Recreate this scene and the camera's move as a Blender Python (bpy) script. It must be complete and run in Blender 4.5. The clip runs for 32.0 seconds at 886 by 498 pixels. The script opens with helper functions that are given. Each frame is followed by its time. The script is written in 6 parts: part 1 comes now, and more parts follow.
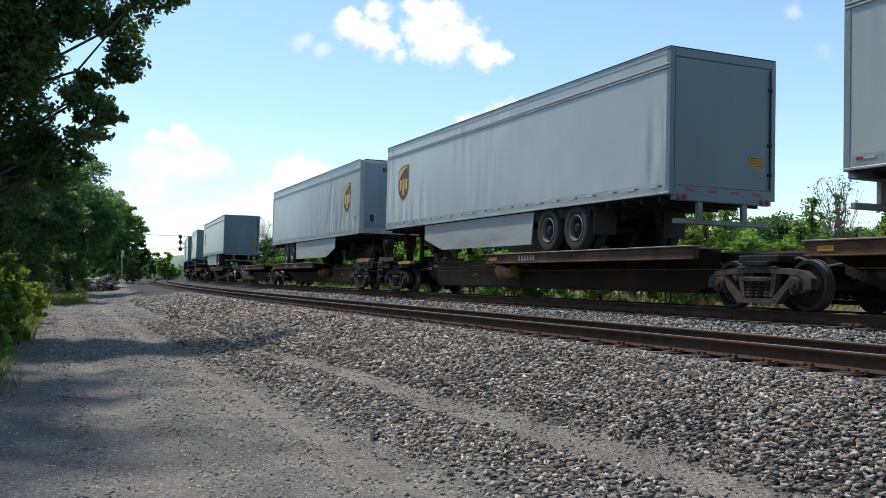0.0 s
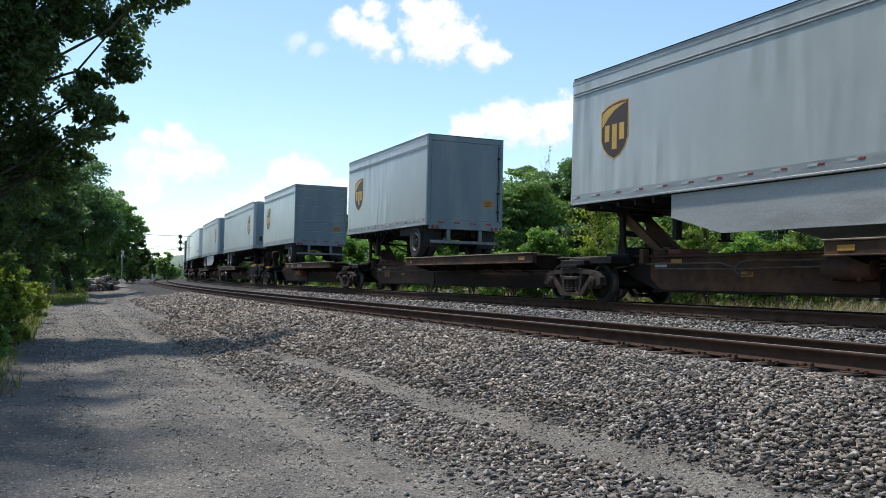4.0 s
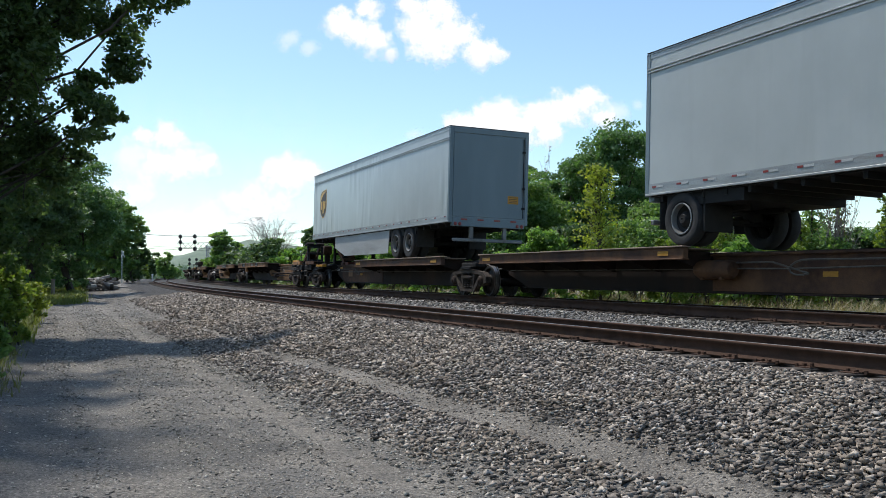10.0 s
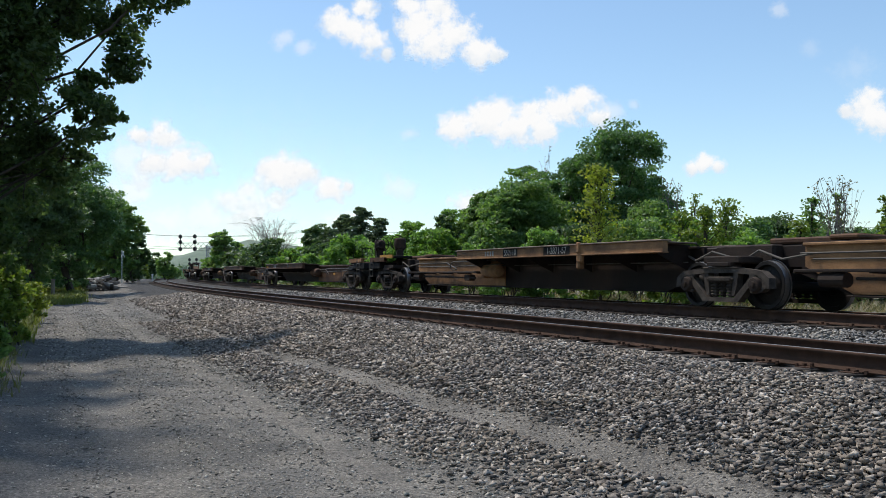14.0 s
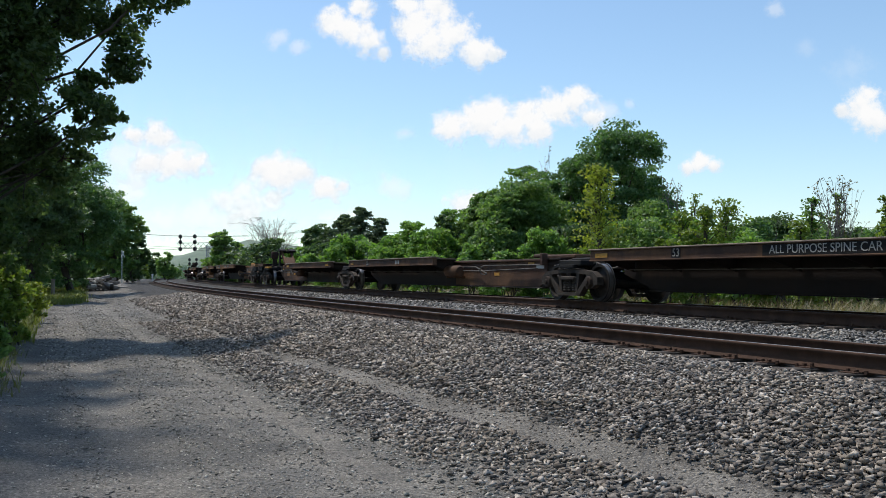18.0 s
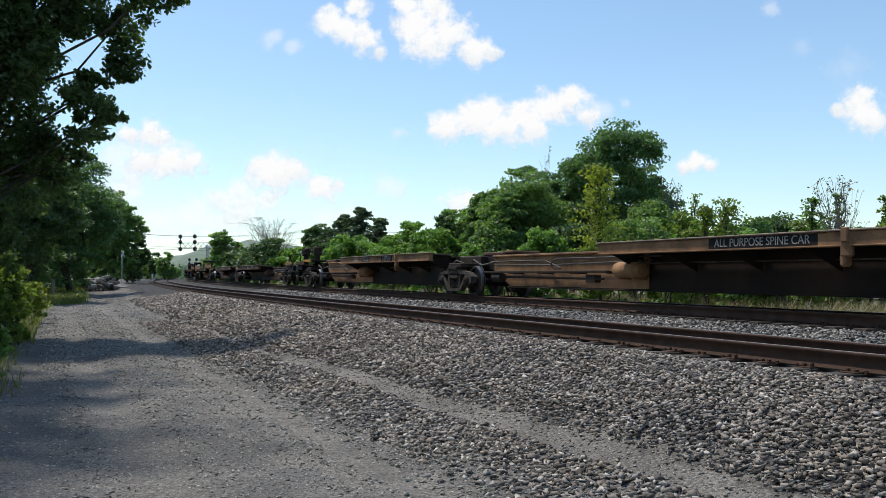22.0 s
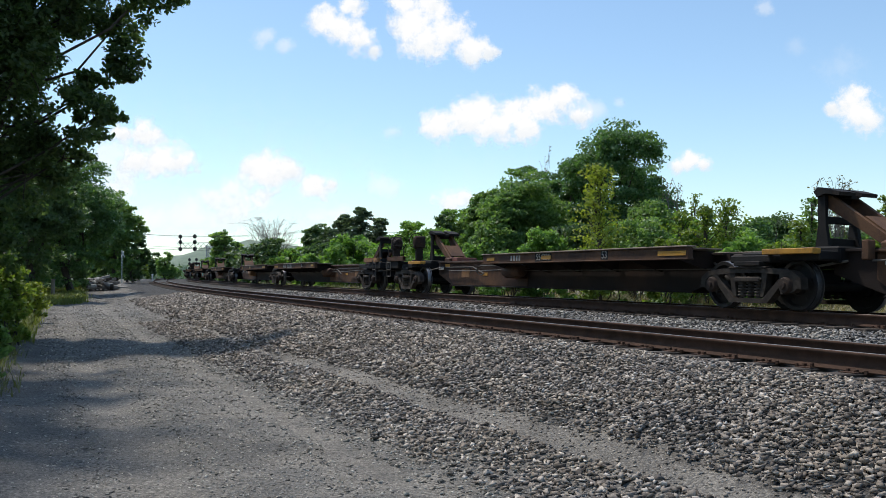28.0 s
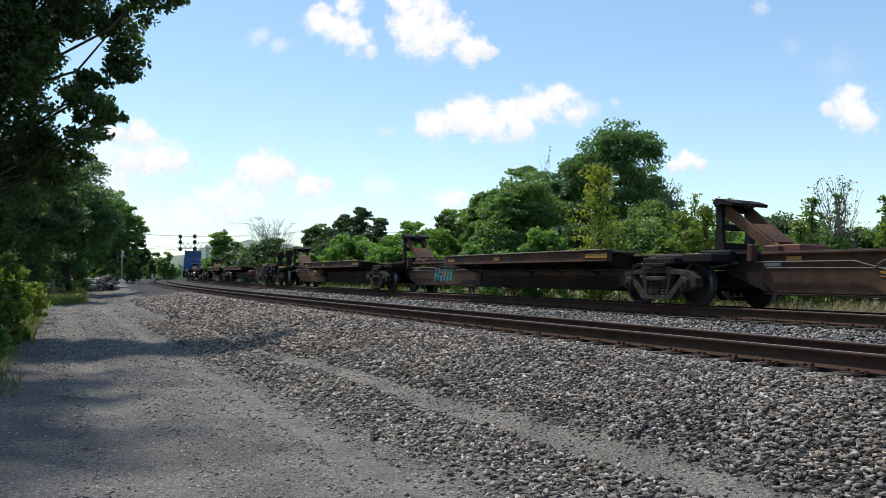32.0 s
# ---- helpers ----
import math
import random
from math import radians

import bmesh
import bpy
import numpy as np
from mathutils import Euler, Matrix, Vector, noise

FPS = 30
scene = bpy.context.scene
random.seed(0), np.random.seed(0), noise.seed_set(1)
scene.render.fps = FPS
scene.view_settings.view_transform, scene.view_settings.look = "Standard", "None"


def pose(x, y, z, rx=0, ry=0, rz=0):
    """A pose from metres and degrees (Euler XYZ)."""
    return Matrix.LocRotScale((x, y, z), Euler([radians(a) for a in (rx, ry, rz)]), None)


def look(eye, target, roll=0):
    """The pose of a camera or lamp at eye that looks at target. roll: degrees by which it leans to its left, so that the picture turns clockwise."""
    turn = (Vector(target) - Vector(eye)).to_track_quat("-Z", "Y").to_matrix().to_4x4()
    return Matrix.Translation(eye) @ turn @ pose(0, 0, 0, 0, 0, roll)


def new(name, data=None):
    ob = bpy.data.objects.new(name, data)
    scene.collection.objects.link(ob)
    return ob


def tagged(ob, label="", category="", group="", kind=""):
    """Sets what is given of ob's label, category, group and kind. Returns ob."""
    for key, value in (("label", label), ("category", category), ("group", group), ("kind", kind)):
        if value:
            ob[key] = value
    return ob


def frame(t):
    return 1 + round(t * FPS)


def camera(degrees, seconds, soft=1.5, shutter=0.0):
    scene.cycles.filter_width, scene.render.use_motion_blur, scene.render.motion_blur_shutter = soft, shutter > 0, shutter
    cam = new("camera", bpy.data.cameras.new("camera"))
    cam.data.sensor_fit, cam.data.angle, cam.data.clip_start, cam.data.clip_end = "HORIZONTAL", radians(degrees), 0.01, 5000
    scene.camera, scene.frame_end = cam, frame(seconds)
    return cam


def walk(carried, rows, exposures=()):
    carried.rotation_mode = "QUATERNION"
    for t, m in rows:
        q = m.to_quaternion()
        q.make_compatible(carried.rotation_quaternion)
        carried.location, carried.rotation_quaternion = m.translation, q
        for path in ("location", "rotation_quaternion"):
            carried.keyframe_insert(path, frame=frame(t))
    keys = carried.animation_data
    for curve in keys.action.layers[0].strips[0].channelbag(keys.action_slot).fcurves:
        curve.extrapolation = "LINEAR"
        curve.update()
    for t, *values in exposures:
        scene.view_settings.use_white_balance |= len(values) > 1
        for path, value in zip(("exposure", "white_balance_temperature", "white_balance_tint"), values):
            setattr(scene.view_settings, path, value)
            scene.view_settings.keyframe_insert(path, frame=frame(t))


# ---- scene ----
# ---- camera ----
EYE_H = 1.55                      # eye above the gravel road
cam = camera(51.41, 32.0, soft=0.6)
EYE = pose(0, 0, EYE_H, 90 + 2.358, 0, 0) @ pose(0, 0, 0, 0, 0, -0.609)
walk(cam, [(0.0, EYE), (32.0, EYE)], [(0.0, 0.27), (9.5, 0.26), (11.0, 0.22), (12.0, 0.06), (22.0, 0.08), (30.0, 0.12), (32.0, 0.12)])

# ---- light ----
SUN_LEFT, SUN_UP = 48.0, 63.0     # degrees left of the view, and above the horizon
world = bpy.data.worlds.new("sky")
scene.world = world
world.use_nodes = True
wn, wl = world.node_tree.nodes, world.node_tree.links
sky = wn.new("ShaderNodeTexSky")
sky.sky_type = "NISHITA"
sky.sun_disc = False
sky.sun_elevation, sky.sun_rotation = radians(SUN_UP), radians(-SUN_LEFT)
sky.air_density, sky.dust_density, sky.ozone_density = 1.0, 0.45, 2.0
hue = wn.new("ShaderNodeMix")
hue.data_type, hue.blend_type = "RGBA", "MULTIPLY"
hue.inputs[0].default_value, hue.inputs[7].default_value = 1.0, (0.93, 0.99, 0.98, 1)
wl.new(sky.outputs[0], hue.inputs[6])
wl.new(hue.outputs[2], wn["Background"].inputs[0])
wn["Background"].inputs[1].default_value = 0.16
sun = new("sun", bpy.data.lights.new("sun", "SUN"))
sun.data.energy, sun.data.angle, sun.data.color = 3.5, radians(3.5), (1.0, 0.95, 0.87)
sun_way = Vector((-math.sin(radians(SUN_LEFT)) * math.cos(radians(SUN_UP)),
                  math.cos(radians(SUN_LEFT)) * math.cos(radians(SUN_UP)), math.sin(radians(SUN_UP))))
sun.matrix_world = look(sun_way * 60, (0, 0, 0))
scene.view_settings.exposure = 0.0

# ---- the line of the railway: an arc, and heights along it ----
R, PSI, D, GRADE, CANT = 865.85, 0.43506, 12.456, 0.017, 0.031
NX, NY = math.cos(PSI), math.sin(PSI)
TX, TY = -NY, NX
FAR_RAIL, NEAR_RAIL = EYE_H - 0.68, EYE_H - 0.812   # rail tops of the two tracks
NEAR_W = -4.27                                       # centre of the near track


def rise(s):
    return GRADE * np.clip(s, -90, 170)


def plan(s, w):
    """Ground plan of a point s metres along the far track and w metres to its inside."""
    th = s / R
    a, b = (R - w) * np.sin(th), D + R - (R - w) * np.cos(th)
    return TX * a + NX * b, TY * a + NY * b


def along(x, y):
    qx, qy = x - (D + R) * NX, y - (D + R) * NY
    return R * np.arctan2(qx * TX + qy * TY, -(qx * NX + qy * NY)), R - np.hypot(qx, qy)


PROFILE_W = [-3000, -200, -60, -30, -16, -13.2, -12.4, -11, -9.3, -8.7, -7.4, -6.1, -5.6, -2.9, -2.2, -1.5, 1.5, 1.9, 3.2, 4.6, 9, 20, 60, 780]
PROFILE_Z = [4, 1.0, .6, .45, .3, .12, .0, .03, .02, .06, .32, .545, .542, .515, .56, .645, .62, .58, .15, .05, .1, .25, .4, .6]


def ground_z(s, w):
    z = np.interp(w, PROFILE_W, PROFILE_Z) + rise(s)
    k = np.clip((s - 42) / 34, 0, 1)
    k = k * k * (3 - 2 * k)
    return z + k * np.clip((-6.2 - w) / 2.5, 0, 1) * np.clip((w + 45) / 20, 0, 1) * 0.62


# ---- small mesh kit ----
class Kit:
    """Collects solid pieces of one part."""

    def __init__(self):
        self.v, self.f = [], []

    def add(self, verts, faces, m=None):
        n = len(self.v)
        self.v += [tuple(m @ Vector(p)) for p in verts] if m else [tuple(p) for p in verts]
        self.f += [tuple(n + i for i in q) for q in faces]
        return self

    def box(self, x0, x1, y0, y1, z0, z1, b=0.0, m=None):
        if b <= 0:
            v = [(x, y, z) for x in (x0, x1) for y in (y0, y1) for z in (z0, z1)]
            return self.add(v, [(0, 1, 3, 2), (4, 6, 7, 5), (0, 4, 5, 1), (2, 3, 7, 6), (0, 2, 6, 4), (1, 5, 7, 3)], m)
        b = min(b, (x1 - x0) * .45, (y1 - y0) * .45, (z1 - z0) * .45)
        v, at = [], {}
        for i, x in enumerate((x0, x1)):
            for j, y in enumerate((y0, y1)):
                for k, z in enumerate((z0, z1)):
                    dx, dy, dz = b * (1 - 2 * i), b * (1 - 2 * j), b * (1 - 2 * k)
                    for a, p in enumerate(((x, y + dy, z + dz), (x + dx, y, z + dz), (x + dx, y + dy, z))):
                        at[i, j, k, a] = len(v)
                        v.append(p)
        f = []
        for i in (0, 1):
            q = [at[i, 0, 0, 0], at[i, 0, 1, 0], at[i, 1, 1, 0], at[i, 1, 0, 0]]
            f.append(q if i == 0 else q[::-1])
            q = [at[0, i, 0, 1], at[1, i, 0, 1], at[1, i, 1, 1], at[0, i, 1, 1]]
            f.append(q if i == 0 else q[::-1])
            q = [at[0, 0, i, 2], at[0, 1, i, 2], at[1, 1, i, 2], at[1, 0, i, 2]]
            f.append(q if i == 0 else q[::-1])
        for p in (0, 1):
            for q in (0, 1):
                f.append([at[0, p, q, 1], at[1, p, q, 1], at[1, p, q, 2], at[0, p, q, 2]][::1 if p == q else -1])
                f.append([at[p, 0, q, 0], at[p, 1, q, 0], at[p, 1, q, 2], at[p, 0, q, 2]][::-1 if p == q else 1])
                f.append([at[p, q, 0, 0], at[p, q, 1, 0], at[p, q, 1, 1], at[p, q, 0, 1]][::1 if p == q else -1])
                for k in (0, 1):
                    f.append([at[p, q, k, 0], at[p, q, k, 1], at[p, q, k, 2]][::1 if (p + q + k) % 2 == 0 else -1])
        return self.add(v, f, m)

    def rod(self, a, b, r0, r1=None, n=8):
        a, b = Vector(a), Vector(b)
        r1 = r0 if r1 is None else r1
        q = (b - a).to_track_quat("Z", "Y")
        ring = [q @ Vector((math.cos(2 * math.pi * i / n), math.sin(2 * math.pi * i / n), 0)) for i in range(n)]
        v = [a + p * r0 for p in ring] + [b + p * r1 for p in ring]
        f = [(i, (i + 1) % n, n + (i + 1) % n, n + i) for i in range(n)] + [tuple(range(n))[::-1], tuple(range(n, 2 * n))]
        return self.add(v, f)

    def pipe(self, pts, r, n=6):
        for a, b in zip(pts, pts[1:]):
            self.rod(a, b, r, None, n)
        return self

    def lathe(self, prof, n=24, m=None, cap=True):
        """prof: rows of (radius, y); turned round the y axis."""
        v = [(r * math.sin(2 * math.pi * i / n), y, r * math.cos(2 * math.pi * i / n)) for r, y in prof for i in range(n)]
        f = [(j * n + i, (j + 1) * n + i, (j + 1) * n + (i + 1) % n, j * n + (i + 1) % n) for j in range(len(prof) - 1) for i in range(n)]
        if cap:
            f += [tuple(range(n)), tuple(range((len(prof) - 1) * n, len(prof) * n))[::-1]]
        return self.add(v, f, m)

    def slab(self, outline, y0, y1, m=None):
        """A flat shape with outline rows of (x, z), between two planes of y."""
        n = len(outline)
        v = [(x, y0, z) for x, z in outline] + [(x, y1, z) for x, z in outline]
        f = [tuple(range(n)), tuple(range(n, 2 * n))[::-1]]
        f += [(i, n + i, n + (i + 1) % n, (i + 1) % n) for i in range(n)]
        return self.add(v, f, m)

    def mesh(self, name, mat, smooth=False):
        me = bpy.data.meshes.new(name)
        me.from_pydata(self.v, [], self.f)
        if mat:
            me.materials.append(mat)
        bm = bmesh.new()
        bm.from_mesh(me)
        bmesh.ops.recalc_face_normals(bm, faces=bm.faces)
        bm.to_mesh(me)
        bm.free()
        if smooth:
            me.polygons.foreach_set("use_smooth", [True] * len(me.polygons))
            me.set_sharp_from_angle(angle=radians(38))
        return me


def part(name, kit, mat, parent, label="", smooth=False):
    ob = new(name, kit.mesh(name, mat, smooth) if isinstance(kit, Kit) else kit)
    ob.parent = parent
    if label:
        ob["label"] = label
    return ob


def thing(name, m, label, category, group="", kind=""):
    ob = new(name)
    ob.empty_display_size = 0.3
    ob.matrix_world = m
    return tagged(ob, label, category, group, kind)


def big_mesh(name, verts, faces, mat, smooth=False):
    """A mesh from arrays: verts (n, 3), faces (m, k)."""
    me = bpy.data.meshes.new(name)
    k = faces.shape[1]
    me.vertices.add(len(verts))
    me.vertices.foreach_set("co", np.ascontiguousarray(verts, dtype=np.float32).ravel())
    me.loops.add(faces.size)
    me.loops.foreach_set("vertex_index", np.ascontiguousarray(faces, dtype=np.int32).ravel())
    me.polygons.add(len(faces))
    me.polygons.foreach_set("loop_start", np.arange(0, faces.size, k, dtype=np.int32))
    me.polygons.foreach_set("loop_total", np.full(len(faces), k, dtype=np.int32))
    if smooth:
        me.polygons.foreach_set("use_smooth", np.ones(len(faces), dtype=bool))
    me.update(calc_edges=True)
    me.validate()
    me.materials.append(mat)
    return me


# ---- materials ----
def mat_nodes(name):
    m = bpy.data.materials.new(name)
    m.use_nodes = True
    n, l = m.node_tree.nodes, m.node_tree.links
    return m, n, l, n["Principled BSDF"]


def ramp(n, l, src, stops):
    r = n.new("ShaderNodeValToRGB")
    while len(r.color_ramp.elements) < len(stops):
        r.color_ramp.elements.new(0.5)
    for e, (p, c) in zip(r.color_ramp.elements, stops):
        e.position, e.color = p, (*c, 1)
    l.new(src, r.inputs[0])
    return r.outputs[0]


def noise_tex(n, l, co, scale, detail=5.0, rough=0.55, stretch=None):
    if stretch:
        mp = n.new("ShaderNodeMapping")
        mp.inputs["Scale"].default_value = stretch
        l.new(co, mp.inputs["Vector"])
        co = mp.outputs[0]
    t = n.new("ShaderNodeTexNoise")
    t.inputs["Scale"].default_value, t.inputs["Detail"].default_value, t.inputs["Roughness"].default_value = scale, detail, rough
    l.new(co, t.inputs["Vector"])
    return t.outputs["Fac"]


def mix(n, l, fac, a, b, mode="MIX"):
    x = n.new("ShaderNodeMix")
    x.data_type, x.blend_type = "RGBA", mode
    for src, i in ((fac, 0), (a, 6), (b, 7)):
        if isinstance(src, (int, float)):
            x.inputs[i].default_value = src
        elif isinstance(src, tuple):
            x.inputs[i].default_value = (*src, 1)
        else:
            l.new(src, x.inputs[i])
    return x.outputs[2]


def surface(name, a, b, scale=3.0, rough=0.7, metal=0.0, bump=0.15, grain=40.0, stain=None, stain_amount=0.5, stretch=None, vary=0.0, shine=0.5):
    """A worn surface: two tones at a large scale, grain at a small one, and stains."""
    m, n, l, p = mat_nodes(name)
    co = n.new("ShaderNodeTexCoord").outputs["Object"]
    big = noise_tex(n, l, co, scale, 6, 0.6, stretch)
    col = ramp(n, l, big, [(0.32, a), (0.68, b)])
    if stain:
        st = noise_tex(n, l, co, scale * 0.45, 8, 0.7, stretch)
        k = ramp(n, l, st, [(0.62 - 0.25 * stain_amount, (0, 0, 0)), (0.72, (1, 1, 1))])
        col = mix(n, l, k, col, stain)
    fine = noise_tex(n, l, co, grain, 3, 0.6)
    g = ramp(n, l, fine, [(0.3, (0.86, 0.86, 0.86)), (0.7, (1.1, 1.1, 1.1))])
    col = mix(n, l, 1.0, col, g, "MULTIPLY")
    if vary:
        inf = n.new("ShaderNodeObjectInfo").outputs["Random"]
        v = ramp(n, l, inf, [(0.0, (1 - vary,) * 3), (1.0, (1 + vary,) * 3)])
        col = mix(n, l, 1.0, col, v, "MULTIPLY")
    l.new(col, p.inputs["Base Color"])
    r = n.new("ShaderNodeMapRange")
    r.inputs[3].default_value, r.inputs[4].default_value = max(rough - 0.12, 0.05), min(rough + 0.12, 1)
    l.new(big, r.inputs[0])
    l.new(r.outputs[0], p.inputs["Roughness"])
    p.inputs["Metallic"].default_value = metal
    p.inputs["Specular IOR Level"].default_value = shine
    if bump:
        bp = n.new("ShaderNodeBump")
        bp.inputs["Strength"].default_value, bp.inputs["Distance"].default_value = bump, 0.02
        l.new(fine, bp.inputs["Height"])
        l.new(bp.outputs[0], p.inputs["Normal"])
    return m


def plain(name, c, rough=0.6, metal=0.0, vary=0.12):
    return surface(name, tuple(v * (1 - vary) for v in c), tuple(min(v * (1 + vary), 1) for v in c), 4.0, rough, metal, 0.05, 60.0)


def leaf_mat(name, dark, light, glow=0.35):
    m, n, l, p = mat_nodes(name)
    geo = n.new("ShaderNodeNewGeometry")
    co = n.new("ShaderNodeTexCoord").outputs["Object"]
    isl = ramp(n, l, geo.outputs["Random Per Island"], [(0.0, dark), (1.0, light)])
    big = noise_tex(n, l, co, 0.7, 3)
    col = mix(n, l, 1.0, isl, ramp(n, l, big, [(0.3, (0.75, 0.8, 0.75)), (0.7, (1.2, 1.15, 1.05))]), "MULTIPLY")
    l.new(col, p.inputs["Base Color"])
    p.inputs["Roughness"].default_value = 0.5
    tr = n.new("ShaderNodeBsdfTranslucent")
    l.new(mix(n, l, 1.0, col, (1.25, 1.35, 0.6), "MULTIPLY"), tr.inputs[0])
    sh = n.new("ShaderNodeMixShader")
    sh.inputs[0].default_value = glow
    l.new(p.outputs[0], sh.inputs[1])
    l.new(tr.outputs[0], sh.inputs[2])
    l.new(sh.outputs[0], n["Material Output"].inputs[0])
    return m


M_RUST = surface("rusty_steel", (0.018, 0.013, 0.011), (0.045, 0.029, 0.021), 2.2, 0.8, 0.0, 0.25, 55, (0.095, 0.046, 0.025), 0.3, shine=0.25)
M_BLACK = surface("sooty_steel", (0.007, 0.0065, 0.0065), (0.017, 0.015, 0.014), 2.5, 0.8, 0.0, 0.2, 50, (0.035, 0.024, 0.018), 0.2, shine=0.25)
M_ORANGE = surface("rusted_orange_paint", (0.26, 0.138, 0.068), (0.47, 0.25, 0.115), 1.4, 0.75, 0.0, 0.25, 45, (0.06, 0.036, 0.025), 0.85, shine=0.25)
M_BROWN = surface("brown_oxide_paint", (0.042, 0.022, 0.015), (0.090, 0.046, 0.029), 1.7, 0.75, 0.0, 0.2, 45, (0.17, 0.085, 0.040), 0.6, shine=0.25)
M_SILL = surface("black_sill_with_rust", (0.013, 0.008, 0.007), (0.027, 0.017, 0.013), 0.9, 0.75, 0.0, 0.2, 50, (0.055, 0.030, 0.020), 0.3, (1, 1, 0.5), shine=0.25)
M_DECKTOP = surface("scuffed_deck_steel", (0.15, 0.11, 0.085), (0.28, 0.21, 0.15), 3.0, 0.65, 0.2, 0.2, 40, (0.08, 0.05, 0.035), 0.4)
M_YELLOW = surface("safety_yellow", (0.40, 0.185, 0.018), (0.55, 0.265, 0.025), 5, 0.6, 0, 0.05, 60, (0.13, 0.07, 0.03), 0.5)
M_WHITE = plain("stencil_white", (0.62, 0.61, 0.57), 0.6)
M_TRUCK = surface("cast_steel_dusty", (0.030, 0.024, 0.020), (0.080, 0.064, 0.052), 5, 0.85, 0.0, 0.35, 70, (0.018, 0.014, 0.012), 0.45, vary=0.4, shine=0.2)
M_PIPE = surface("dusty_brake_pipe", (0.060, 0.050, 0.042), (0.13, 0.11, 0.09), 5, 0.75, 0.0, 0.15, 60, (0.05, 0.035, 0.025), 0.4)
M_WHEEL = surface("wheel_steel", (0.014, 0.012, 0.011), (0.032, 0.027, 0.024), 4, 0.6, 0.2, 0.1, 50, shine=0.25)
M_TREAD = plain("polished_tread", (0.22, 0.215, 0.21), 0.35, 0.8)
M_RUBBER = surface("tyre_rubber", (0.016, 0.016, 0.017), (0.034, 0.033, 0.032), 8, 0.85, 0, 0.1, 80)
M_RIM = plain("wheel_rim_grey", (0.20, 0.20, 0.195), 0.45, 0.3)
M_UNDER = surface("chassis_black", (0.010, 0.010, 0.011), (0.024, 0.023, 0.022), 3, 0.7, 0, 0.1, 40, shine=0.25)
M_ALU = surface("weathered_aluminium", (0.30, 0.31, 0.31), (0.44, 0.45, 0.44), 4, 0.42, 0.5, 0.08, 50, (0.28, 0.26, 0.23), 0.35, (0.3, 1, 3))
M_RED = plain("reflector_red", (0.24, 0.035, 0.03), 0.35)
M_REFL = plain("reflector_white", (0.72, 0.72, 0.70), 0.35)
M_TAPE = plain("dull_tape_white", (0.46, 0.46, 0.45), 0.4)
M_SHIELD = plain("badge_brown", (0.055, 0.026, 0.014), 0.45)
M_GOLD = plain("badge_gold", (0.66, 0.38, 0.07), 0.45)
M_DARK = plain("dark_print", (0.03, 0.03, 0.033), 0.5)
M_RAIL = surface("rail_steel", (0.044, 0.023, 0.014), (0.084, 0.044, 0.028), 4, 0.85, 0, 0.2, 60, (0.09, 0.05, 0.034), 0.35, shine=0.25)
M_HEAD = plain("rail_head", (0.17, 0.155, 0.145), 0.42, 0.6)
M_TIE = surface("creosoted_wood", (0.035, 0.026, 0.020), (0.085, 0.065, 0.05), 3, 0.9, 0, 0.4, 30, (0.14, 0.11, 0.09), 0.3, (6, 1, 1))
M_BARK = surface("bark", (0.035, 0.028, 0.022), (0.085, 0.07, 0.055), 4, 0.9, 0, 0.5, 25, None, 0.5, (1, 1, 0.2))
M_DEADWOOD = surface("grey_dead_wood", (0.16, 0.14, 0.125), (0.28, 0.25, 0.22), 4, 0.9, 0, 0.3, 30)
M_GALV = plain("galvanised_steel", (0.38, 0.39, 0.39), 0.5, 0.6)
M_SIGNAL = plain("signal_black", (0.012, 0.012, 0.013), 0.6)
M_CABLE = plain("cable_black", (0.02, 0.02, 0.02), 0.6)
M_LEAF = leaf_mat("leaf_mid", (0.105, 0.19, 0.070), (0.215, 0.325, 0.125), 0.55)
M_LEAF_YELLOW = leaf_mat("leaf_yellow_green", (0.20, 0.25, 0.035), (0.36, 0.40, 0.08), 0.5)
M_LEAF_DARK = leaf_mat("leaf_dark", (0.062, 0.112, 0.052), (0.128, 0.200, 0.090), 0.45)
M_LEAF_LIGHT = leaf_mat("leaf_light", (0.105, 0.17, 0.028), (0.22, 0.28, 0.06), 0.5)
M_SHADE_LEAF = leaf_mat("leaf_shade_tree", (0.060, 0.108, 0.050), (0.130, 0.190, 0.080), 0.52)
M_FRESH = leaf_mat("leaf_fresh_green", (0.115, 0.225, 0.058), (0.23, 0.365, 0.11), 0.55)
M_DEEP = leaf_mat("leaf_deep_green", (0.068, 0.142, 0.062), (0.148, 0.255, 0.105), 0.45)
M_PINE = leaf_mat("needle_dark", (0.078, 0.118, 0.080), (0.145, 0.20, 0.13), 0.35)
# distance haze is mixed into these paler, bluer leaves
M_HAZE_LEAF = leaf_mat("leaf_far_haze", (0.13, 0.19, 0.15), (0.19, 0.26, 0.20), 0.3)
# woodland green lightened to carry the haze of distance
M_HILL = surface("hazy_wooded_hill", (0.125, 0.17, 0.12), (0.19, 0.24, 0.17), 0.06, 0.95, 0, 0.3, 0.5)
M_FADED = plain("faded_stencil", (0.33, 0.31, 0.28), 0.7)
M_TEAL = plain("teal_spray_paint", (0.05, 0.26, 0.27), 0.5)
M_GRASS = leaf_mat("grass_blade", (0.075, 0.092, 0.030), (0.165, 0.17, 0.066), 0.3)
# brighter copy of the grass, with the sunlight put into its colour
M_VERGE = leaf_mat("sunlit_verge_grass", (0.11, 0.135, 0.028), (0.24, 0.26, 0.07), 0.4)
